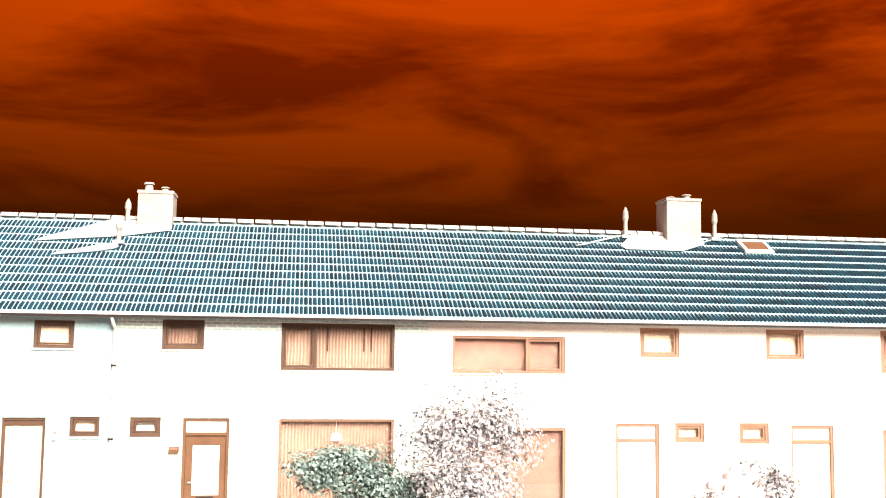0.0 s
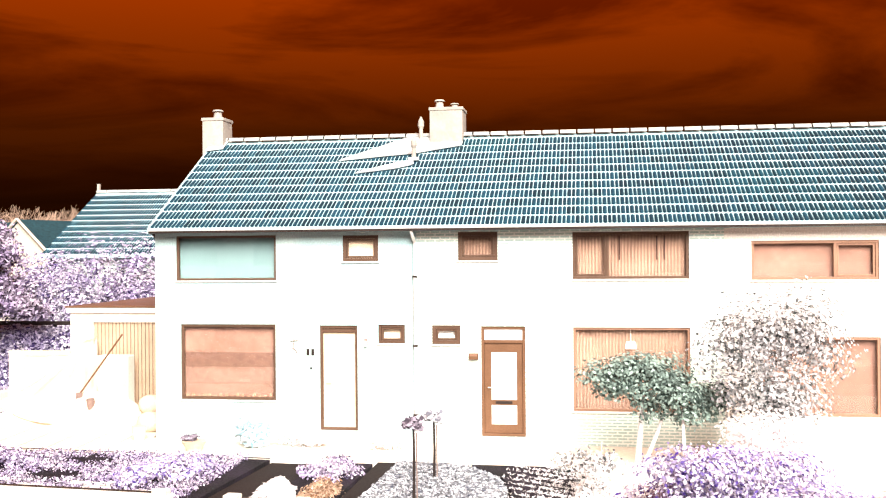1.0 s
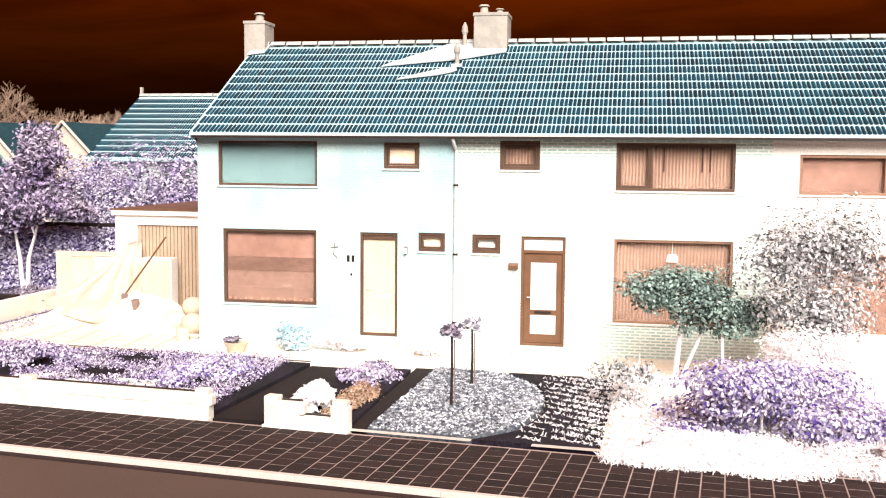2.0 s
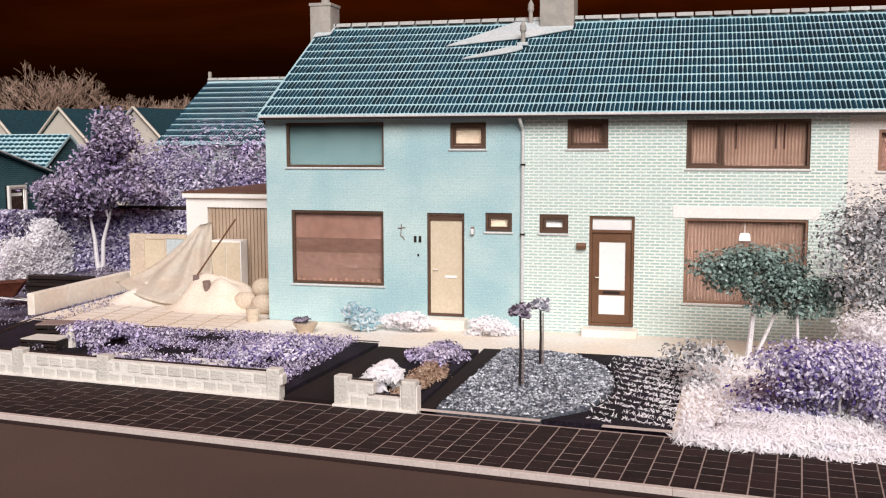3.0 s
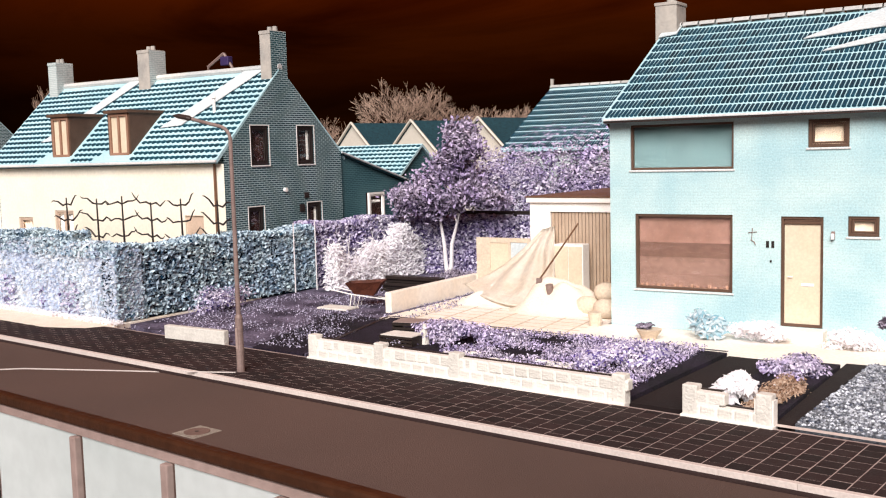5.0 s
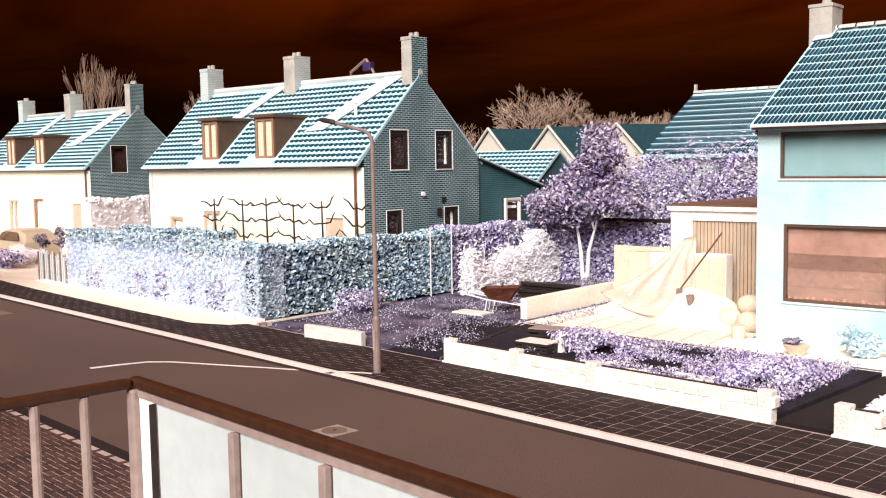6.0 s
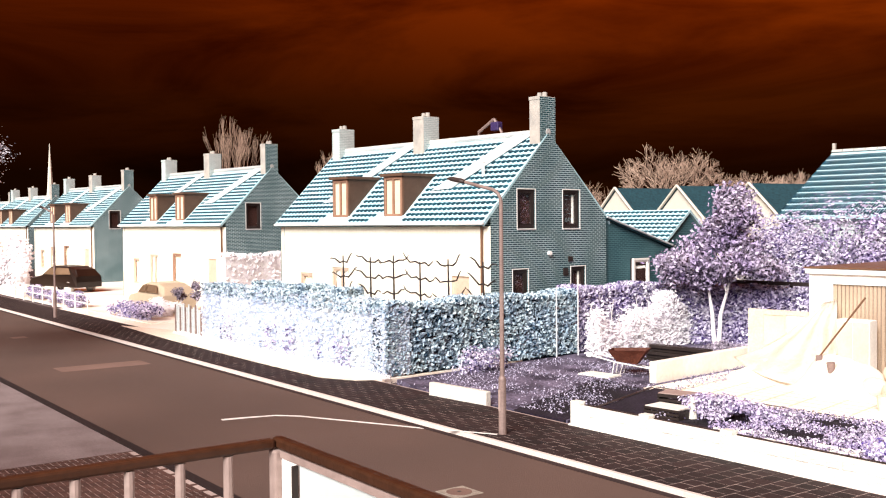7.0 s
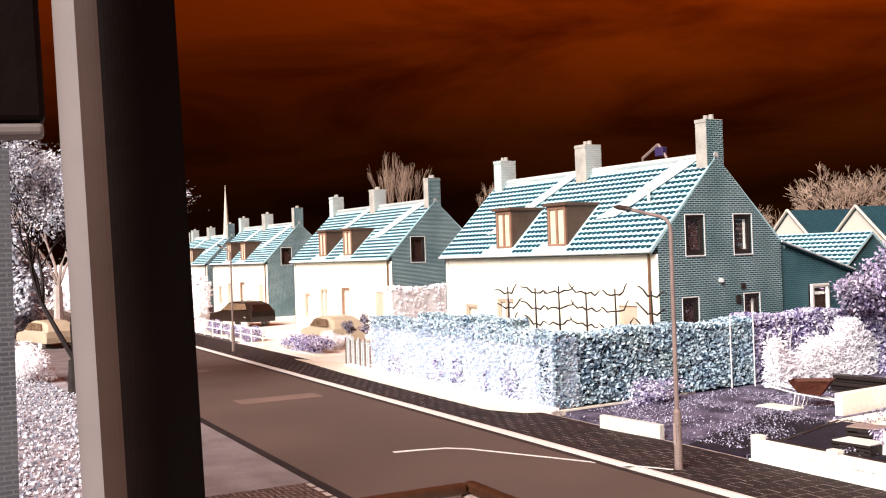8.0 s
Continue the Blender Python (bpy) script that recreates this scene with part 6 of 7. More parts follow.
bin_ = thing("corner_pot", "small pale pot at the house corner", "flower pot")
bm = bmesh.new()
add_tube(bm, [(-0.75, -0.35, 0), (-0.75, -0.35, 0.32)], [0.13, 0.17], 14)
part("bowl", bm, M_BOARD, bin_)

# joints in the yard paving
for i in range(7):
    y = -1.4 + i * 0.42
    ribbon("paving_joint", [(-5.6, y + 0.05), (-0.8, y - 0.1)], (0.05, 0.05), 0.004, M_BOARD, "tan joint in the yard paving", "joint")
for i in range(7):
    x = -5.2 + i * 0.7
    ribbon("paving_joint", [(x, -1.35), (x - 0.25, 1.2)], (0.05, 0.05), 0.0045, M_BOARD, "tan joint in the yard paving", "joint")


# ---- wheelbarrow and garden clutter ----
bar = thing("wheelbarrow", "rust brown wheelbarrow with pale frame", "wheelbarrow", at=pose(-7.55, -0.15, 0, 0, 0, 25) @ Matrix.Diagonal((0.92, 0.92, 0.92, 1)))
bm = bmesh.new()
lo = [bm.verts.new(p) for p in ((-0.30, -0.20, 0.40), (0.28, -0.24, 0.34), (0.28, 0.24, 0.34), (-0.30, 0.20, 0.40))]
hi = [bm.verts.new(p) for p in ((-0.52, -0.33, 0.72), (0.58, -0.37, 0.76), (0.58, 0.37, 0.76), (-0.52, 0.33, 0.72))]
bm.faces.new(lo[::-1])
for i in range(4):
    j = (i + 1) % 4
    bm.faces.new((lo[i], lo[j], hi[j], hi[i]))
bmesh.ops.solidify(bm, geom=bm.faces[:], thickness=0.02)
part("tray", bm, M_RUST, bar)
bm = bmesh.new()
for y in (-0.25, 0.25):
    add_tube(bm, [(-1.0, y * 1.1, 0.55), (-0.3, y, 0.38), (0.75, y * 0.3, 0.20)], 0.018, 7)
    add_tube(bm, [(-0.35, y, 0.38), (-0.42, y, 0.0), (-0.20, y, 0.0), (-0.10, y, 0.36)], 0.015, 6)
part("frame", bm, M_WHITE, bar)
bm = bmesh.new()
n = 18
for k in range(n):
    a, b = 2 * math.pi * k / n, 2 * math.pi * (k + 1) / n
    add_tube(bm, [(0.78 + 0.17 * math.cos(a), 0, 0.19 + 0.17 * math.sin(a)), (0.78 + 0.17 * math.cos(b), 0, 0.19 + 0.17 * math.sin(b))], 0.04, 6, caps=False)
part("wheel", bm, M_TYRE, bar)
bench = thing("timber_stack", "dark stack of timber on the lawn", "timber")
for i in range(5):
    boxed("plank", (-8.9 + 0.05 * i, -6.9 + 0.03 * i, 2.3 + 0.07 * (i % 2), 2.6 + 0.07 * (i % 2), 0.10 * i, 0.10 * i + 0.09), M_DARKMETAL, bench, bevel=0.008)
slab = thing("paving_slab", "pale paving slab lying on the lawn", "slab")
boxed("slab", (-8.5, -7.5, -1.05, -0.50, 0.0, 0.05), M_STONE, slab, bevel=0.01)
for i, (x, y, h) in enumerate(((-3.35, -4.3, 0.22), (-3.9, -3.1, 0.28), (-3.2, -2.9, 0.25))):
    cr = thing("crate", "dark slatted crate on the bed", "crate", "dark crates on the bed", at=pose(x, y, 0.06, 0, 0, 12 * i))
    for k in range(3):
        for y0 in (-0.28, 0.26):
            boxed("slat", (-0.42, 0.42, y0, y0 + 0.02, k * h / 3 + 0.01, k * h / 3 + 0.06), M_DARKMETAL, cr)
    boxed("lid", (-0.40, 0.40, -0.26, 0.25, h - 0.02, h), M_BAR if i else M_STONE, cr)
    for px in (-0.42, 0.38):
        boxed("post", (px, px + 0.04, -0.255, 0.255, 0, h - 0.03), M_DARKMETAL, cr)
stone = thing("standing_stone", "small upright pale stone in the bed", "stone")
bm = bmesh.new()
add_tube(bm, [(-2.95, -4.1, 0.05), (-2.95, -4.1, 0.25), (-2.93, -4.1, 0.48)], [0.12, 0.10, 0.04], 8)
part("stone", bm, M_STONE, stone)
logs = g.uniform(0, 1, (10, 3))
for a, b, c in logs:
    lg = thing("edging_log", "pale short log lying in the bed", "log", "pale logs in the bed")
    x, y = -3.6 + 5.4 * a, -5.35 - 0.085 * (5.4 * a - 3.6) + 0.5 * b
    bm = bmesh.new()
    add_tube(bm, [(x, y, 0.12), (x + 0.45, y - 0.06 + 0.1 * c, 0.12)], 0.045, 8)
    part("log", bm, M_STONE, lg)


# ---- espalier trees before the ivory house ----
esp_x = (-18.9, -17.4, -16.2, -14.9, -13.6, -12.1)
for i, x in enumerate(esp_x):
    e = thing("espalier_tree", "dark bare espalier tree with trained arms", "tree", "row of espalier trees", at=pose(x, -1.0, 0))
    rnd = random.Random(40 + i)
    bm = bmesh.new()
    add_tube(bm, [(0, 0, -0.05), (0.03, 0, 1.4), (0.0, 0, 2.95 + rnd.uniform(-0.15, 0.15))], [0.04, 0.035, 0.022], 7)
    part("trunk", bm, M_BARKD, e)
    for z in (1.75, 2.25, 2.75):
        for sgn in (-1, 1):
            bm = bmesh.new()
            w = rnd.uniform(0.55, 0.85)
            pts = [(0, 0, z)] + [(sgn * w * t, 0.03 * math.sin(5 * t), z + 0.30 * t * t * (0.2 + 0.8 * ((i + (sgn > 0)) % 2)) + 0.07 * math.sin(7 * t + i * 1.3 + z)) for t in (0.3, 0.6, 0.85, 1.0)]
            add_tube(bm, pts, [0.024, 0.030, 0.024, 0.020, 0.008], 6)
            part("arm", bm, M_BARKD, e)

# fence wires and stakes beside the gable
for x, y in ((-11.15, 1.1), (-11.0, 1.9)):
    stk = thing("fence_stake", "thin pale fence stake in the hedge", "stake", "stakes in the hedge")
    bm = bmesh.new()
    add_tube(bm, [(x, y, 0), (x, y, 2.1)], 0.018, 7)
    part("stake", bm, M_BARKW, stk)

# small picket fence at the far end of the hedge
pf_ = thing("picket_fence", "short weathered picket fence at the hedge end", "fence", at=pose(-26.0, -3.62, 0, 0, 0, -5.5))
for i in range(16):
    bm = bmesh.new()
    h = 1.05 + 0.08 * math.sin(i * 1.7)
    add_prism(bm, [(i * 0.16, 0), (i * 0.16 + 0.09, 0), (i * 0.16 + 0.09, 0.025), (i * 0.16, 0.025)], 0.02, h)
    part("picket", bm, M_TRIM_SHADOW if i % 3 else M_POLE, pf_)
for z in (0.3, 0.85):
    boxed("rail", (0, 2.6, 0.028, 0.06, z, z + 0.07), M_POLE, pf_)


# ---- annex and background houses ----
ann = thing("annex", "dark teal brick annex with a sloping tiled roof", "house")
bm = bmesh.new()
for x in (-12.9, -16.5):
    add_quad(bm, (x, 5.5, 0), (x, 9.3, 0), (x, 9.3, 3.02), (x, 5.5, 4.08))
add_quad(bm, (-16.5, 9.3, 0), (-12.9, 9.3, 0), (-12.9, 9.3, 3.02), (-16.5, 9.3, 3.02))
part("wall", bm, M_DARKWALL, ann)
bm = bmesh.new()
add_box(bm, -16.6, -12.78, 0, 4.05, 0, 0.10, 0.01)
bmesh.ops.transform(bm, matrix=Matrix.Translation((0, 5.45, 4.10)) @ pose(0, 0, 0, -15.6), verts=bm.verts)
part("roof", bm, M_DARKSLATE, ann, "dark lean-to roof with a pale edge")
bm = bmesh.new()
add_tube(bm, [(-12.76, 5.5, 4.17), (-12.76, 9.4, 3.09)], 0.035, 6)
part("verge", bm, M_TRIM_SHADOW, ann)
window(ann, 6.9, 7.8, 1.75, 2.72, M_WHITE, M_ROOM_SHADE, pose(-12.69, 0, 0, 0, 0, 90), w=0.08)
boxed("half_blind", (-12.855, -12.835, 7.02, 7.68, 2.36, 2.46), M_WHITE, ann)
out = thing("outhouse", "outhouse with a pale striped cyan tile roof", "house")
bm = bmesh.new()
roof_slabs(bm, -20.0, -13.6, 9.6, 2.95, 11.6, 4.45, 13.6, 2.95)
rf = part("roof", bm, M_TILE_GAP, out)
ln = math.hypot(2.0, 1.5)
joined_tiles("tile_field", tile_field(-20, -13.6, slope(0, 9.6, 2.95, 11.6, 4.45), ln, 0.225, 0.25), TILE_W, M_TILE_B, rf)
bm = bmesh.new()
gable_mesh(bm, -13.7, 9.8, 2.9, 11.6, 4.30, 13.4, 2.9, 0.2)
part("gable", bm, M_DARKWALL, out)
boxed("front_wall", (-19.9, -13.9, 9.8, 10.0, 0, 2.9), M_DARKWALL, out)

rear = thing("rear_house", "house with a teal tiled roof behind the terrace", "house")
bm = bmesh.new()
roof_slabs(bm, -9.1, 8.0, 10.0, 4.15, 14.0, 6.48, 18.0, 4.15)
rf = part("roof", bm, M_TILE_GAP, rear)
joined_tiles("tile_field", tile_field(-9.1, 4.0, slope(0, 10.0, 4.15, 14.0, 6.48), math.hypot(4, 2.33), 0.191, 0.40), TILE_FAR, M_TILE_J, rf)
bm = bmesh.new()
gable_mesh(bm, -8.75, 10.3, 4.1, 14.0, 6.33, 17.7, 4.1, 0.25)
part("gable", bm, M_GABLE_A, rear)
boxed("front_wall", (-8.75, 7.8, 10.3, 10.55, 0, 4.1), M_GABLE_A, rear)
boxed("chimney_cap", (-9.1, -9.0, 13.95, 14.05, 6.42, 6.80), M_CHIM, rear)
ridge_tiles(-9.1, 4.0, 14.0, 6.45, rf)

for i, (x, y) in enumerate(((-31.6, 30.0), (-27.1, 30.3), (-22.4, 30.6))):
    bh = thing("gabled_house", "far house, pale gable and dark teal roof", "house", "far gabled houses", at=pose(x, y, 0, 0, 0, 74))
    bm = bmesh.new()
    for v in (0.0, 9.0):
        bm.faces.new([bm.verts.new(q) for q in ((v, -2.2, 0), (v, 2.2, 0), (v, 2.2, 4.2), (v, 0, 6.05), (v, -2.2, 4.2))])
    for s_ in (-2.2, 2.2):
        add_quad(bm, (0, s_, 0), (9, s_, 0), (9, s_, 4.2), (0, s_, 4.2))
    part("wall", bm, M_PALEGABLE, bh)
    bm = bmesh.new()
    for s_ in (-1, 1):
        a = [(-0.1, 0, 6.14), (9.1, 0, 6.14), (9.1, s_ * 2.5, 4.06), (-0.1, s_ * 2.5, 4.06)]
        va, vb = [bm.verts.new(q) for q in a], [bm.verts.new((q[0], q[1], q[2] - 0.12)) for q in a]
        bm.faces.new(va)
        bm.faces.new(vb[::-1])
        for k in range(4):
            j = (k + 1) % 4
            bm.faces.new((va[k], va[j], vb[j], vb[k]))
    part("roof", bm, M_DARKSLATE, bh)
    for s_ in (-1, 1):
        bm = bmesh.new()
        add_tube(bm, [(-0.14, 0, 6.16), (-0.14, s_ * 2.5, 4.08)], 0.09, 5)
        part("bargeboard", bm, M_PALEGABLE, bh)

hoist = thing("roof_hoist", "dark hoist arm with a violet motor behind the ridge", "hoist")
bm = bmesh.new()
add_tube(bm, [(-16.3, 2.95, 6.62), (-16.3, 2.95, 7.13), (-15.55, 2.95, 7.52)], 0.06, 6)
add_tube(bm, [(-15.55, 2.95, 7.52), (-15.2, 2.95, 7.05), (-15.2, 2.95, 6.60)], 0.05, 6)
part("arm", bm, M_POLE, hoist)
boxed("motor", (-15.65, -15.28, 2.85, 3.08, 7.12, 7.42), M_VIOLETMETAL, hoist, bevel=0.03)

spire = thing("church_spire", "far pale church spire above the roofs", "spire", at=pose(-128, 30, 0))
bm = bmesh.new()
add_tube(bm, [(0, 0, 0), (0, 0, 8), (0, 0, 8.6), (0, 0, 15.2)], [0.55, 0.55, 0.45, 0.03], 8)
part("spire", bm, M_PALEGABLE, spire)


# ---- parked cars and far front gardens ----
def car(label, at, body_mat, glass_mat, ln=4.1):
    c = thing("parked_car", label, "car", "parked cars", at=at)
    prof = [(0, 0.35), (0.02, 0.62), (0.15, 0.80), (1.0, 0.92), (1.62, 1.36), (2.1, 1.46), (3.2, 1.42), (3.78, 1.28), (4.06, 0.92), (4.1, 0.60), (4.08, 0.32)]
    bm = bmesh.new()
    rings = []
    for y, k in ((-0.82, 0.94), (-0.72, 1.0), (0.72, 1.0), (0.82, 0.94)):
        rings.append([bm.verts.new((x * ln / 4.1, y if z < 1.0 else y * 0.84, z * k if z > 0.5 else z)) for x, z in prof])
    for a, b in zip(rings, rings[1:]):
        for i in range(len(prof)):
            j = (i + 1) % len(prof)
            bm.faces.new((a[i], a[j], b[j], b[i]))
    bm.faces.new(rings[0])
    bm.faces.new(rings[-1][::-1])
    part("body", bm, body_mat, c)
    for y in (-0.79, 0.77):
        bm = bmesh.new()
        s = -1 if y < 0 else 1
        add_quad(bm, (1.28, y + 0.045 * s, 0.98), (2.2, y + 0.045 * s, 0.98), (2.2, y * 0.88 + 0.045 * s, 1.36), (1.70, y * 0.88 + 0.045 * s, 1.32))
        add_quad(bm, (2.28, y + 0.045 * s, 0.98), (3.60, y + 0.045 * s, 1.02), (3.35, y * 0.88 + 0.045 * s, 1.34), (2.28, y * 0.88 + 0.045 * s, 1.36))
        bmesh.ops.solidify(bm, geom=bm.faces[:], thickness=0.01)
        part("side_window", bm, glass_mat, c)
    for x in (0.75, 3.30):
        for y in (-0.80, 0.62):
            bm = bmesh.new()
            add_tube(bm, [(x, y, 0.31), (x, y + 0.18, 0.31)], 0.31, 18)
            w = part("wheel", bm, M_TYRE, c)
            bm = bmesh.new()
            add_tube(bm, [(x, y - 0.006, 0.31), (x, y + 0.186, 0.31)], 0.18, 12)
            part("rim", bm, M_WHITE, w)
    for y in (-0.62, 0.42):
        boxed("headlight", (-0.01, 0.04, y, y + 0.2, 0.62, 0.74), M_MILK, c)
    return c


car("black hatchback parked before the far house", pose(-54.8, 2.0, -0.02, 0, 0, 12) @ Matrix.Diagonal((1.2, 1.05, 1.12, 1)), M_CARBODY, M_CARGLASS, 4.1)
car("pale low car parked behind the hedge", pose(-36.8, 0.3, -0.05, 0, 0, -4), M_CARPALE, M_CARGLASS, 4.2)

bed("far_garden", [(-62, 0.2), (-29.6, -2.9), (-29.6, 8.0), (-62, 12.0)], 0.02, M_PALEGROUND, "pale gravel fore garden of the far houses", "garden")
for i, (x, y) in enumerate(((-31.5, -2.4), (-33.5, -2.2), (-40.0, -1.8), (-43.5, -1.4), (-47.0, -1.0))):
    shrub("violet_shrub", "low violet shrub in the far front garden", (x, y, 0.35), (1.5, 0.6, 0.45), 700, 0.12, M_LAVENDER if i % 2 else M_VIOLET, 100 + i)
shrub("violet_tree_crown", "pale violet bush at the far house", (-62, 2.5, 1.3), (4.0, 1.5, 2.2), 2600, 0.3, M_WHITELEAF, 110, "tree", stem=[((-62, 2.5, 2.0), 0.12), ((-60, 2.5, 1.6), 0.1)])
shrub("violet_tree_crown", "broad lilac bush at the end of the street", (-75, 2.6, 1.9), (4.5, 2.5, 2.8), 4200, 0.26, M_VIOLETHEDGE, 112, "tree", stem=[((-75, 2.6, 2.0), 0.14), ((-73, 2.6, 1.8), 0.1)])
hedge("white leaved hedge beside the far gable", [(-31.9, 1.9), (-31.8, 7.0)], 2.62, 0.7, [M_WHITELEAF], 260, 0.12, 111, M_HEART)
for i, (x, y, r) in enumerate(((-27.9, -1.7, 0.42), (-29.8, -1.4, 0.34), (-26.3, -0.9, 0.30))):
    shrub("dark_ball_shrub", "small dark clipped ball shrub", (x, y, 1.15 + 0.2 * (i == 0)), (r, r, r), 260, 0.10, M_DARKLEAF, 120 + i,
          stem=[((x, y, 1.1), 0.04)])
shrub("white_shrub", "low white shrub before the parked pale car", (-32.2, -1.1, 0.35), (1.3, 0.8, 0.55), 1500, 0.09, M_WHITELEAF, 130)
gr = thing("guard_rail", "low pale tubular rail beside the far pavement", "rail")
for i in range(8):
    bm = bmesh.new()
    p = st(-50 + i * 1.9, 2.3)
    add_tube(bm, [(p[0], p[1], -0.05), (p[0], p[1], 0.85)], 0.035, 7)
    part("post", bm, M_WHITE, gr)
for z in (0.45, 0.83):
    bm = bmesh.new()
    a, b = st(-50, 2.3, z), st(-50 + 7 * 1.9, 2.3, z)
    add_tube(bm, [a, b], 0.028, 7)
    part("rail", bm, M_WHITE, gr)


# ---- balcony ----
RX, RY, RZ, FLOOR = 5.60, -19.28, 3.252, 2.20
bal = thing("balcony", "balcony with brown handrail, bars and white panels", "balcony", kind="structure")
bm = bmesh.new()
add_box(bm, RX - 0.08, 14.0, -23.5, RY + 0.08, FLOOR - 0.2, FLOOR, 0.01)
part("floor", bm, M_PARK, bal)
boxed("base_wall", (7.2, 13.8, -23.4, -21.2, -0.12, FLOOR - 0.202), M_GABLE_A, bal)
bm = bmesh.new()
add_box(bm, RX - 0.045, 13.9, RY + 0.002, RY + 0.045, RZ - 0.008, RZ + 0.03, 0.010)
part("handrail", bm, M_RAIL, bal, "brown front handrail")
bm = bmesh.new()
add_box(bm, RX - 0.045, RX - 0.002, -23.0, RY - 0.001, RZ - 0.008, RZ + 0.028, 0.010)
part("handrail", bm, M_RAIL, bal, "brown side handrail")
bm = bmesh.new()
add_box(bm, RX - 0.042, RX + 0.012, RY - 0.012, RY + 0.042, FLOOR, RZ - 0.010, 0.008)
part("corner_post", bm, M_BAR, bal)
boxed("top_rail", (RX + 0.014, 13.85, RY + 0.006, RY + 0.040, RZ - 0.034, RZ - 0.010), M_BAR, bal)
for i in range(22):
    y = RY - 0.17 - i * 0.168
    bm = bmesh.new()
    add_tube(bm, [(RX - 0.023, y, FLOOR), (RX - 0.023, y, RZ - 0.010)], 0.017, 10)
    part("bar", bm, M_BAR, bal)
boxed("bottom_rail", (RX - 0.040, RX - 0.006, -23.0, RY - 0.014, FLOOR + 0.08, FLOOR + 0.12), M_BAR, bal)
boxed("end_plate", (RX + 0.014, RX + 0.12, RY + 0.012, RY + 0.026, FLOOR + 0.05, RZ - 0.038), M_WHITE, bal)
for i in range(17):
    x = RX + (0.195 + i * 0.465 if i else 0.135)
    w = 0.016 if i else 0.006
    boxed("stile", (x - w, x + w, RY - 0.012, RY + 0.012, FLOOR + 0.02, RZ - 0.038), M_BAR if i else M_DARKMETAL, bal, bevel=0.004)
    boxed("panel", (x + w + 0.002, RX + 0.195 + (i + 1) * 0.465 - 0.018, RY + 0.014, RY + 0.026, FLOOR + 0.05, RZ - 0.038), M_PANEL, bal)

bal.matrix_basis = Matrix.Translation((5.562, -19.195, 0)) @ pose(0, 0, 0, 0, 0, -6.3) @ Matrix.Translation((-5.555, 19.235, 0))
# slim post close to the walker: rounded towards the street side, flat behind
post = thing("balcony_post", "slim rounded post, round shading painted in three strips", "post", at=pose(7.920, -20.988, 4.061, 0, -1.7, 74.7))
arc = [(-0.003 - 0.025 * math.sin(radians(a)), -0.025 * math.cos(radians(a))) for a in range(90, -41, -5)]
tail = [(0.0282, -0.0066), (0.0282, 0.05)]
# light falling round the post is painted as pale, umber and dark strips
for name, ring, mat in (("pale_shade_strip", arc[:12] + [(-0.008, 0.0), (-0.028, 0.03)], M_PIPE),
                        ("mid_shade_strip", arc[11:17] + [(0.0, 0.0), (-0.006, 0.0)], M_POST_MID),
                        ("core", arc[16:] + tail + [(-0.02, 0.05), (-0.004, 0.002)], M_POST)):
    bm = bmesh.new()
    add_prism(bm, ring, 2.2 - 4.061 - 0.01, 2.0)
    part(name, bm, mat, post, {"pale_shade_strip": "pale grey rose strip of the painted shading", "mid_shade_strip": "umber strip of the painted shading", "core": "black brown side of the painted shading"}[name])
side = thing("near_wall", "grey brick wall of the neighbouring building", "wall", kind="structure")
bm = bmesh.new()
add_box(bm, -6.3, -6.0, -22.5, -18.74, -0.1, 5.7)
part("wall", bm, M_GREYBRICK, side)
box_ = thing("awning_box", "dark brown awning box hanging beside the post", "awning", at=pose(7.246, -20.918, 4.28, 0, -1.7, 80))
boxed("case", (-0.10, 0.024, -0.05, 0.0, -0.071, 1.775), M_POST, box_, bevel=0.006)
boxed("end_cap", (-0.10, 0.022, -0.048, -0.002, -0.086, -0.073), M_PIPE, box_, bevel=0.004)
beam = thing("canopy_beam", "dark roof beam over the balcony", "beam", kind="structure")
boxed("beam", (7.0, 8.2, -21.25, -20.85, 6.05, 6.2), M_POST, beam)

# planting on the near side of the road
near = bare_tree("bare tree on the near verge", pose(-26.0, -13.6, -0.1), 9.5, 21, M_BARKD, 6, 0.6, 0.012, 0.12, (M_GREYLEAF, 40, 0.24, 0.055, 1.8))
pts = np.stack([g.uniform(-40, -6.5, 26000), g.uniform(-19.5, -12.5, 26000), g.uniform(-0.08, 0.0, 26000)], 1)
pts = pts[pts[:, 1] < -17.0 - 0.19 * np.maximum(pts[:, 0] + 6.0, -17)]
tagged(leaves("fallen_leaves", pts, 0.075, M_GREYLEAF, seed=200), "pale fallen leaves on the near verge", "leaves", kind="stuff")
bed("near_verge", [(-60, -20), (-6.0, -18.9), (-6.0, -16.9), (-22.0, -13.8), (-60, -10.6)], -0.07, M_VERGE, "pale leafy verge on the near side", "verge", 0.1)
shrub("white_shrub", "pale round shrub on the near verge", (-31.0, -14.0, 0.6), (1.8, 0.9, 0.9), 2200, 0.11, M_WHITELEAF, 201)
van = car("pale car parked on the near side", pose(-50.0, -10.6, -0.1, 0, 0, 10), M_CARPALE, M_CARGLASS, 4.3)
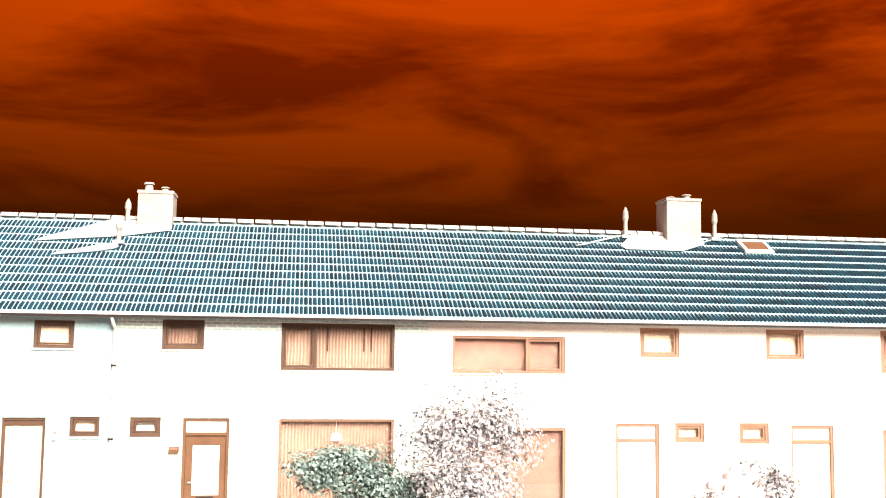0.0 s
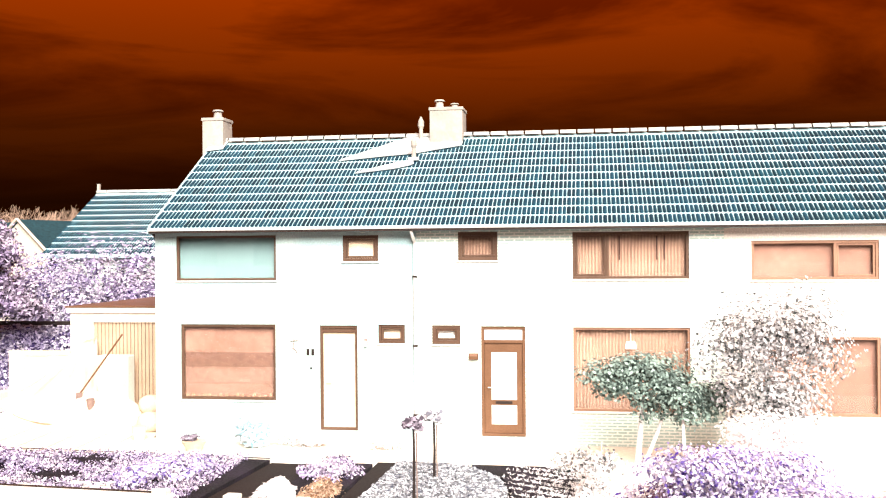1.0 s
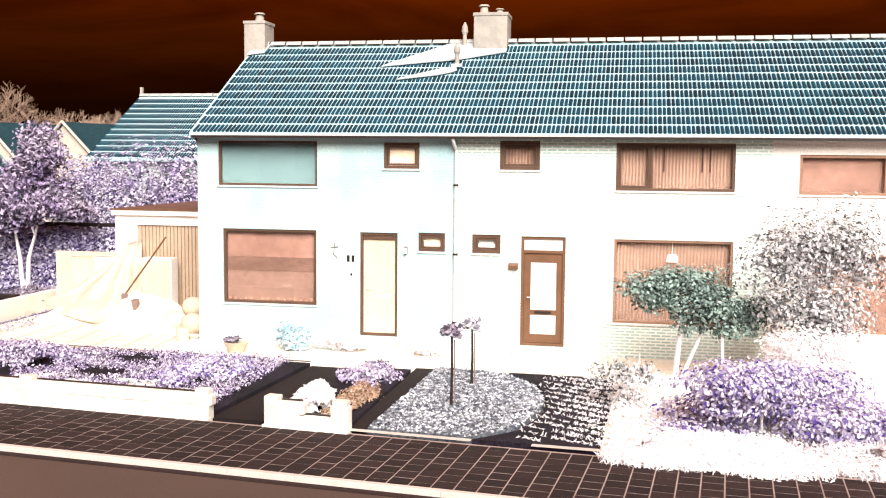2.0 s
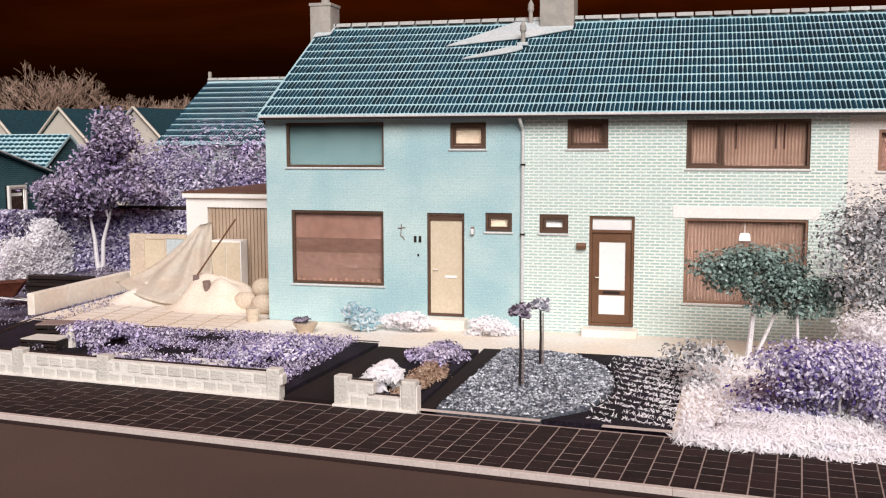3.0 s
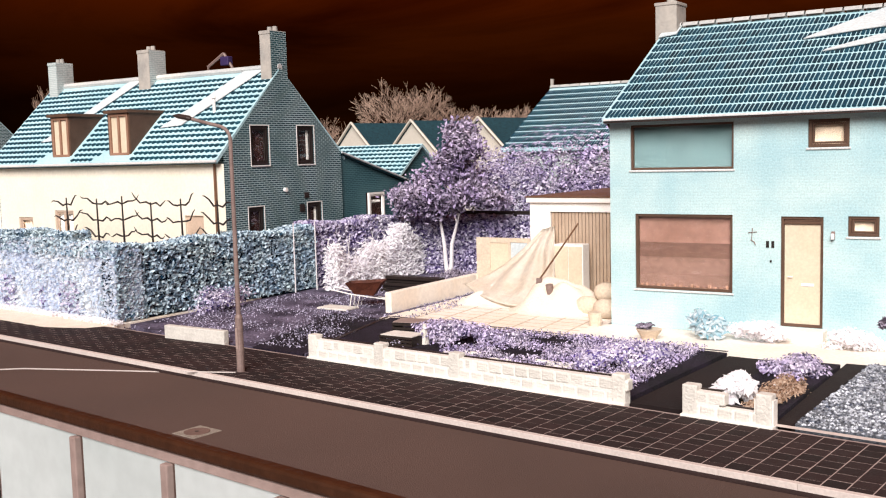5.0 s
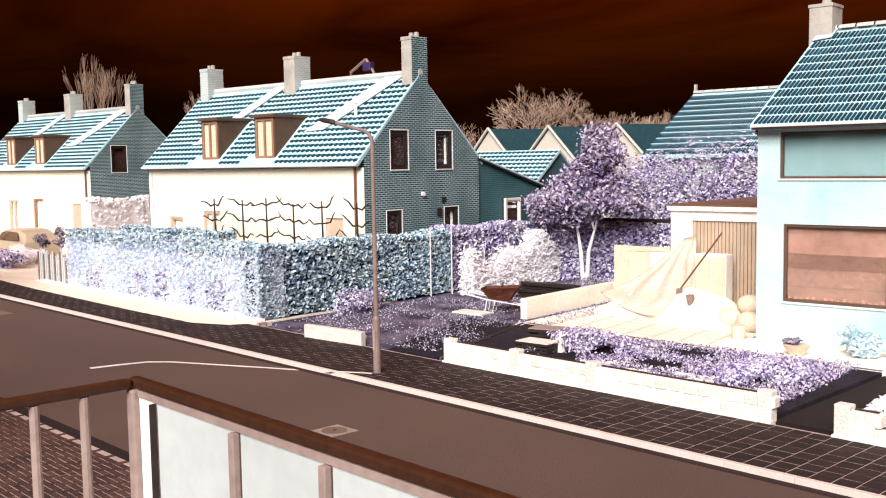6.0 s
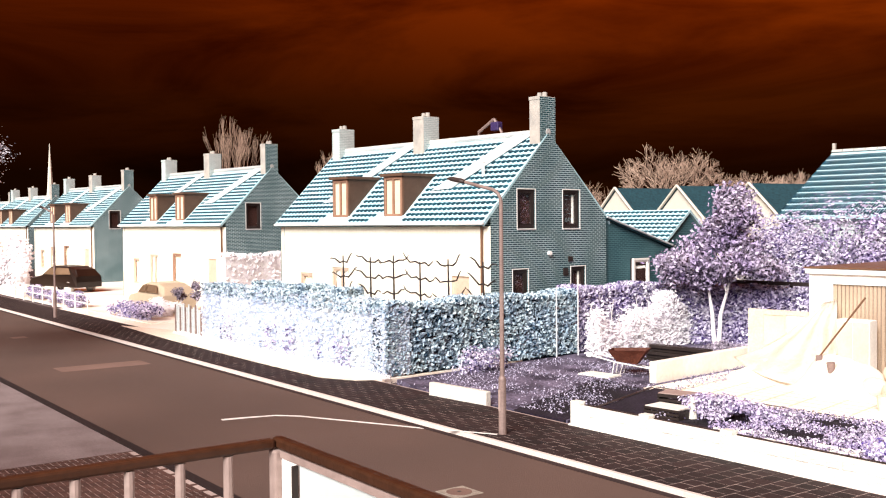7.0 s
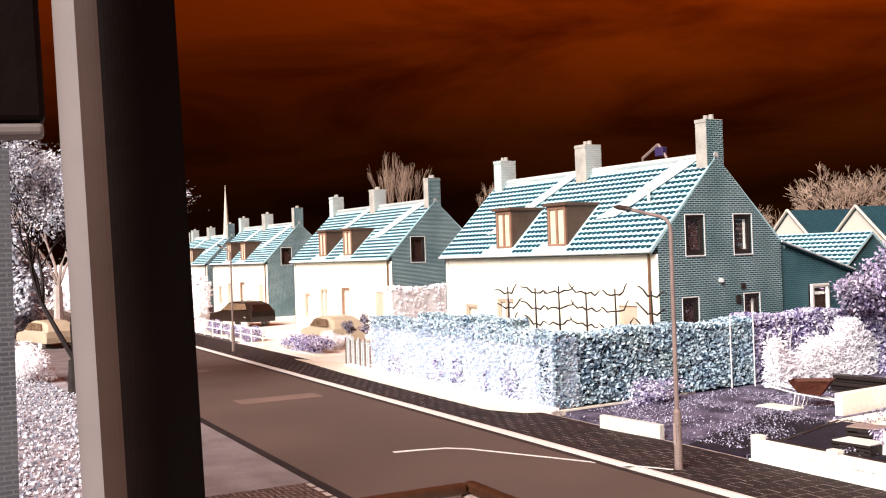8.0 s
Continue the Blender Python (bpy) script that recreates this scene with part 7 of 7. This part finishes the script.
shrub("violet_tree_crown", "tall pale bush far on the near side", (-58, -10.5, 3.5), (4, 2.5, 3.8), 3500, 0.35, M_GREYLEAF, 202, "tree", stem=[((-58, -10.5, 3.0), 0.2), ((-57, -10.5, 2.6), 0.15)])
near2 = bare_tree("tall hazy bare tree far along the street", pose(-75, -4.0, -0.1), 14.0, 22, M_TWIG_PALE, 6, 0.55, 0.05, 0.2, (M_WHITELEAF, 2, 0.6, 0.25, 2.0))

# ---- paving pieces ----
pavers("slab", -70.0, 16.0, -0.05, 2.02, 300, True, 0.30, 0.287, near=(6.0, 1.0), parent=pavement)
def herringbone(name, s0, s1, n0, n1, unit, top, singles, near, parent):
    """Bricks two units long, laid in a herringbone: single pieces near one spot, the rest joined."""
    bm = bmesh.new()
    add_box(bm, 0.006, 2 * unit - 0.006, 0.006, unit - 0.006, -0.05, 0.0)
    me = mesh_of(name, bm, M_BRICKPAVE)
    bm = bmesh.new()
    vs = [bm.verts.new(p) for p in ((0.006, 0.006, 0), (2 * unit - 0.006, 0.006, 0), (2 * unit - 0.006, unit - 0.006, 0), (0.006, unit - 0.006, 0))]
    bm.faces.new(vs)
    me2 = mesh_of(name + "_far", bm, M_BRICKPAVE_J)
    rnd = random.Random(12)
    spots = []
    for c in range(int((s1 - s0) / unit) - 2):
        for r in range(int((n1 - n0) / unit) - 2):
            d = (c - r) % 4
            if d == 0:
                spots.append((s0 + c * unit, n0 + r * unit, 0))
            elif d == 3:
                spots.append((s0 + (c + 1) * unit, n0 + r * unit, 90))
    spots.sort(key=lambda q: (q[0] - near[0]) ** 2 + (q[1] - near[1]) ** 2)
    places = [STREET @ pose(s, n, top + rnd.uniform(-0.001, 0.002), rnd.uniform(-0.3, 0.3), rnd.uniform(-0.3, 0.3), a) for s, n, a in spots]
    for m in places[:singles]:
        o = new(name, me)
        o.parent = parent
        o.matrix_basis = m
    joined_tiles(name + "_field", places[singles:], me2, M_BRICKPAVE_J, parent)


herringbone("clinker", -24.0, 4.0, -10.7, -5.37, 0.105, -0.085, 300, (-6.0, -7.0), forecourt)
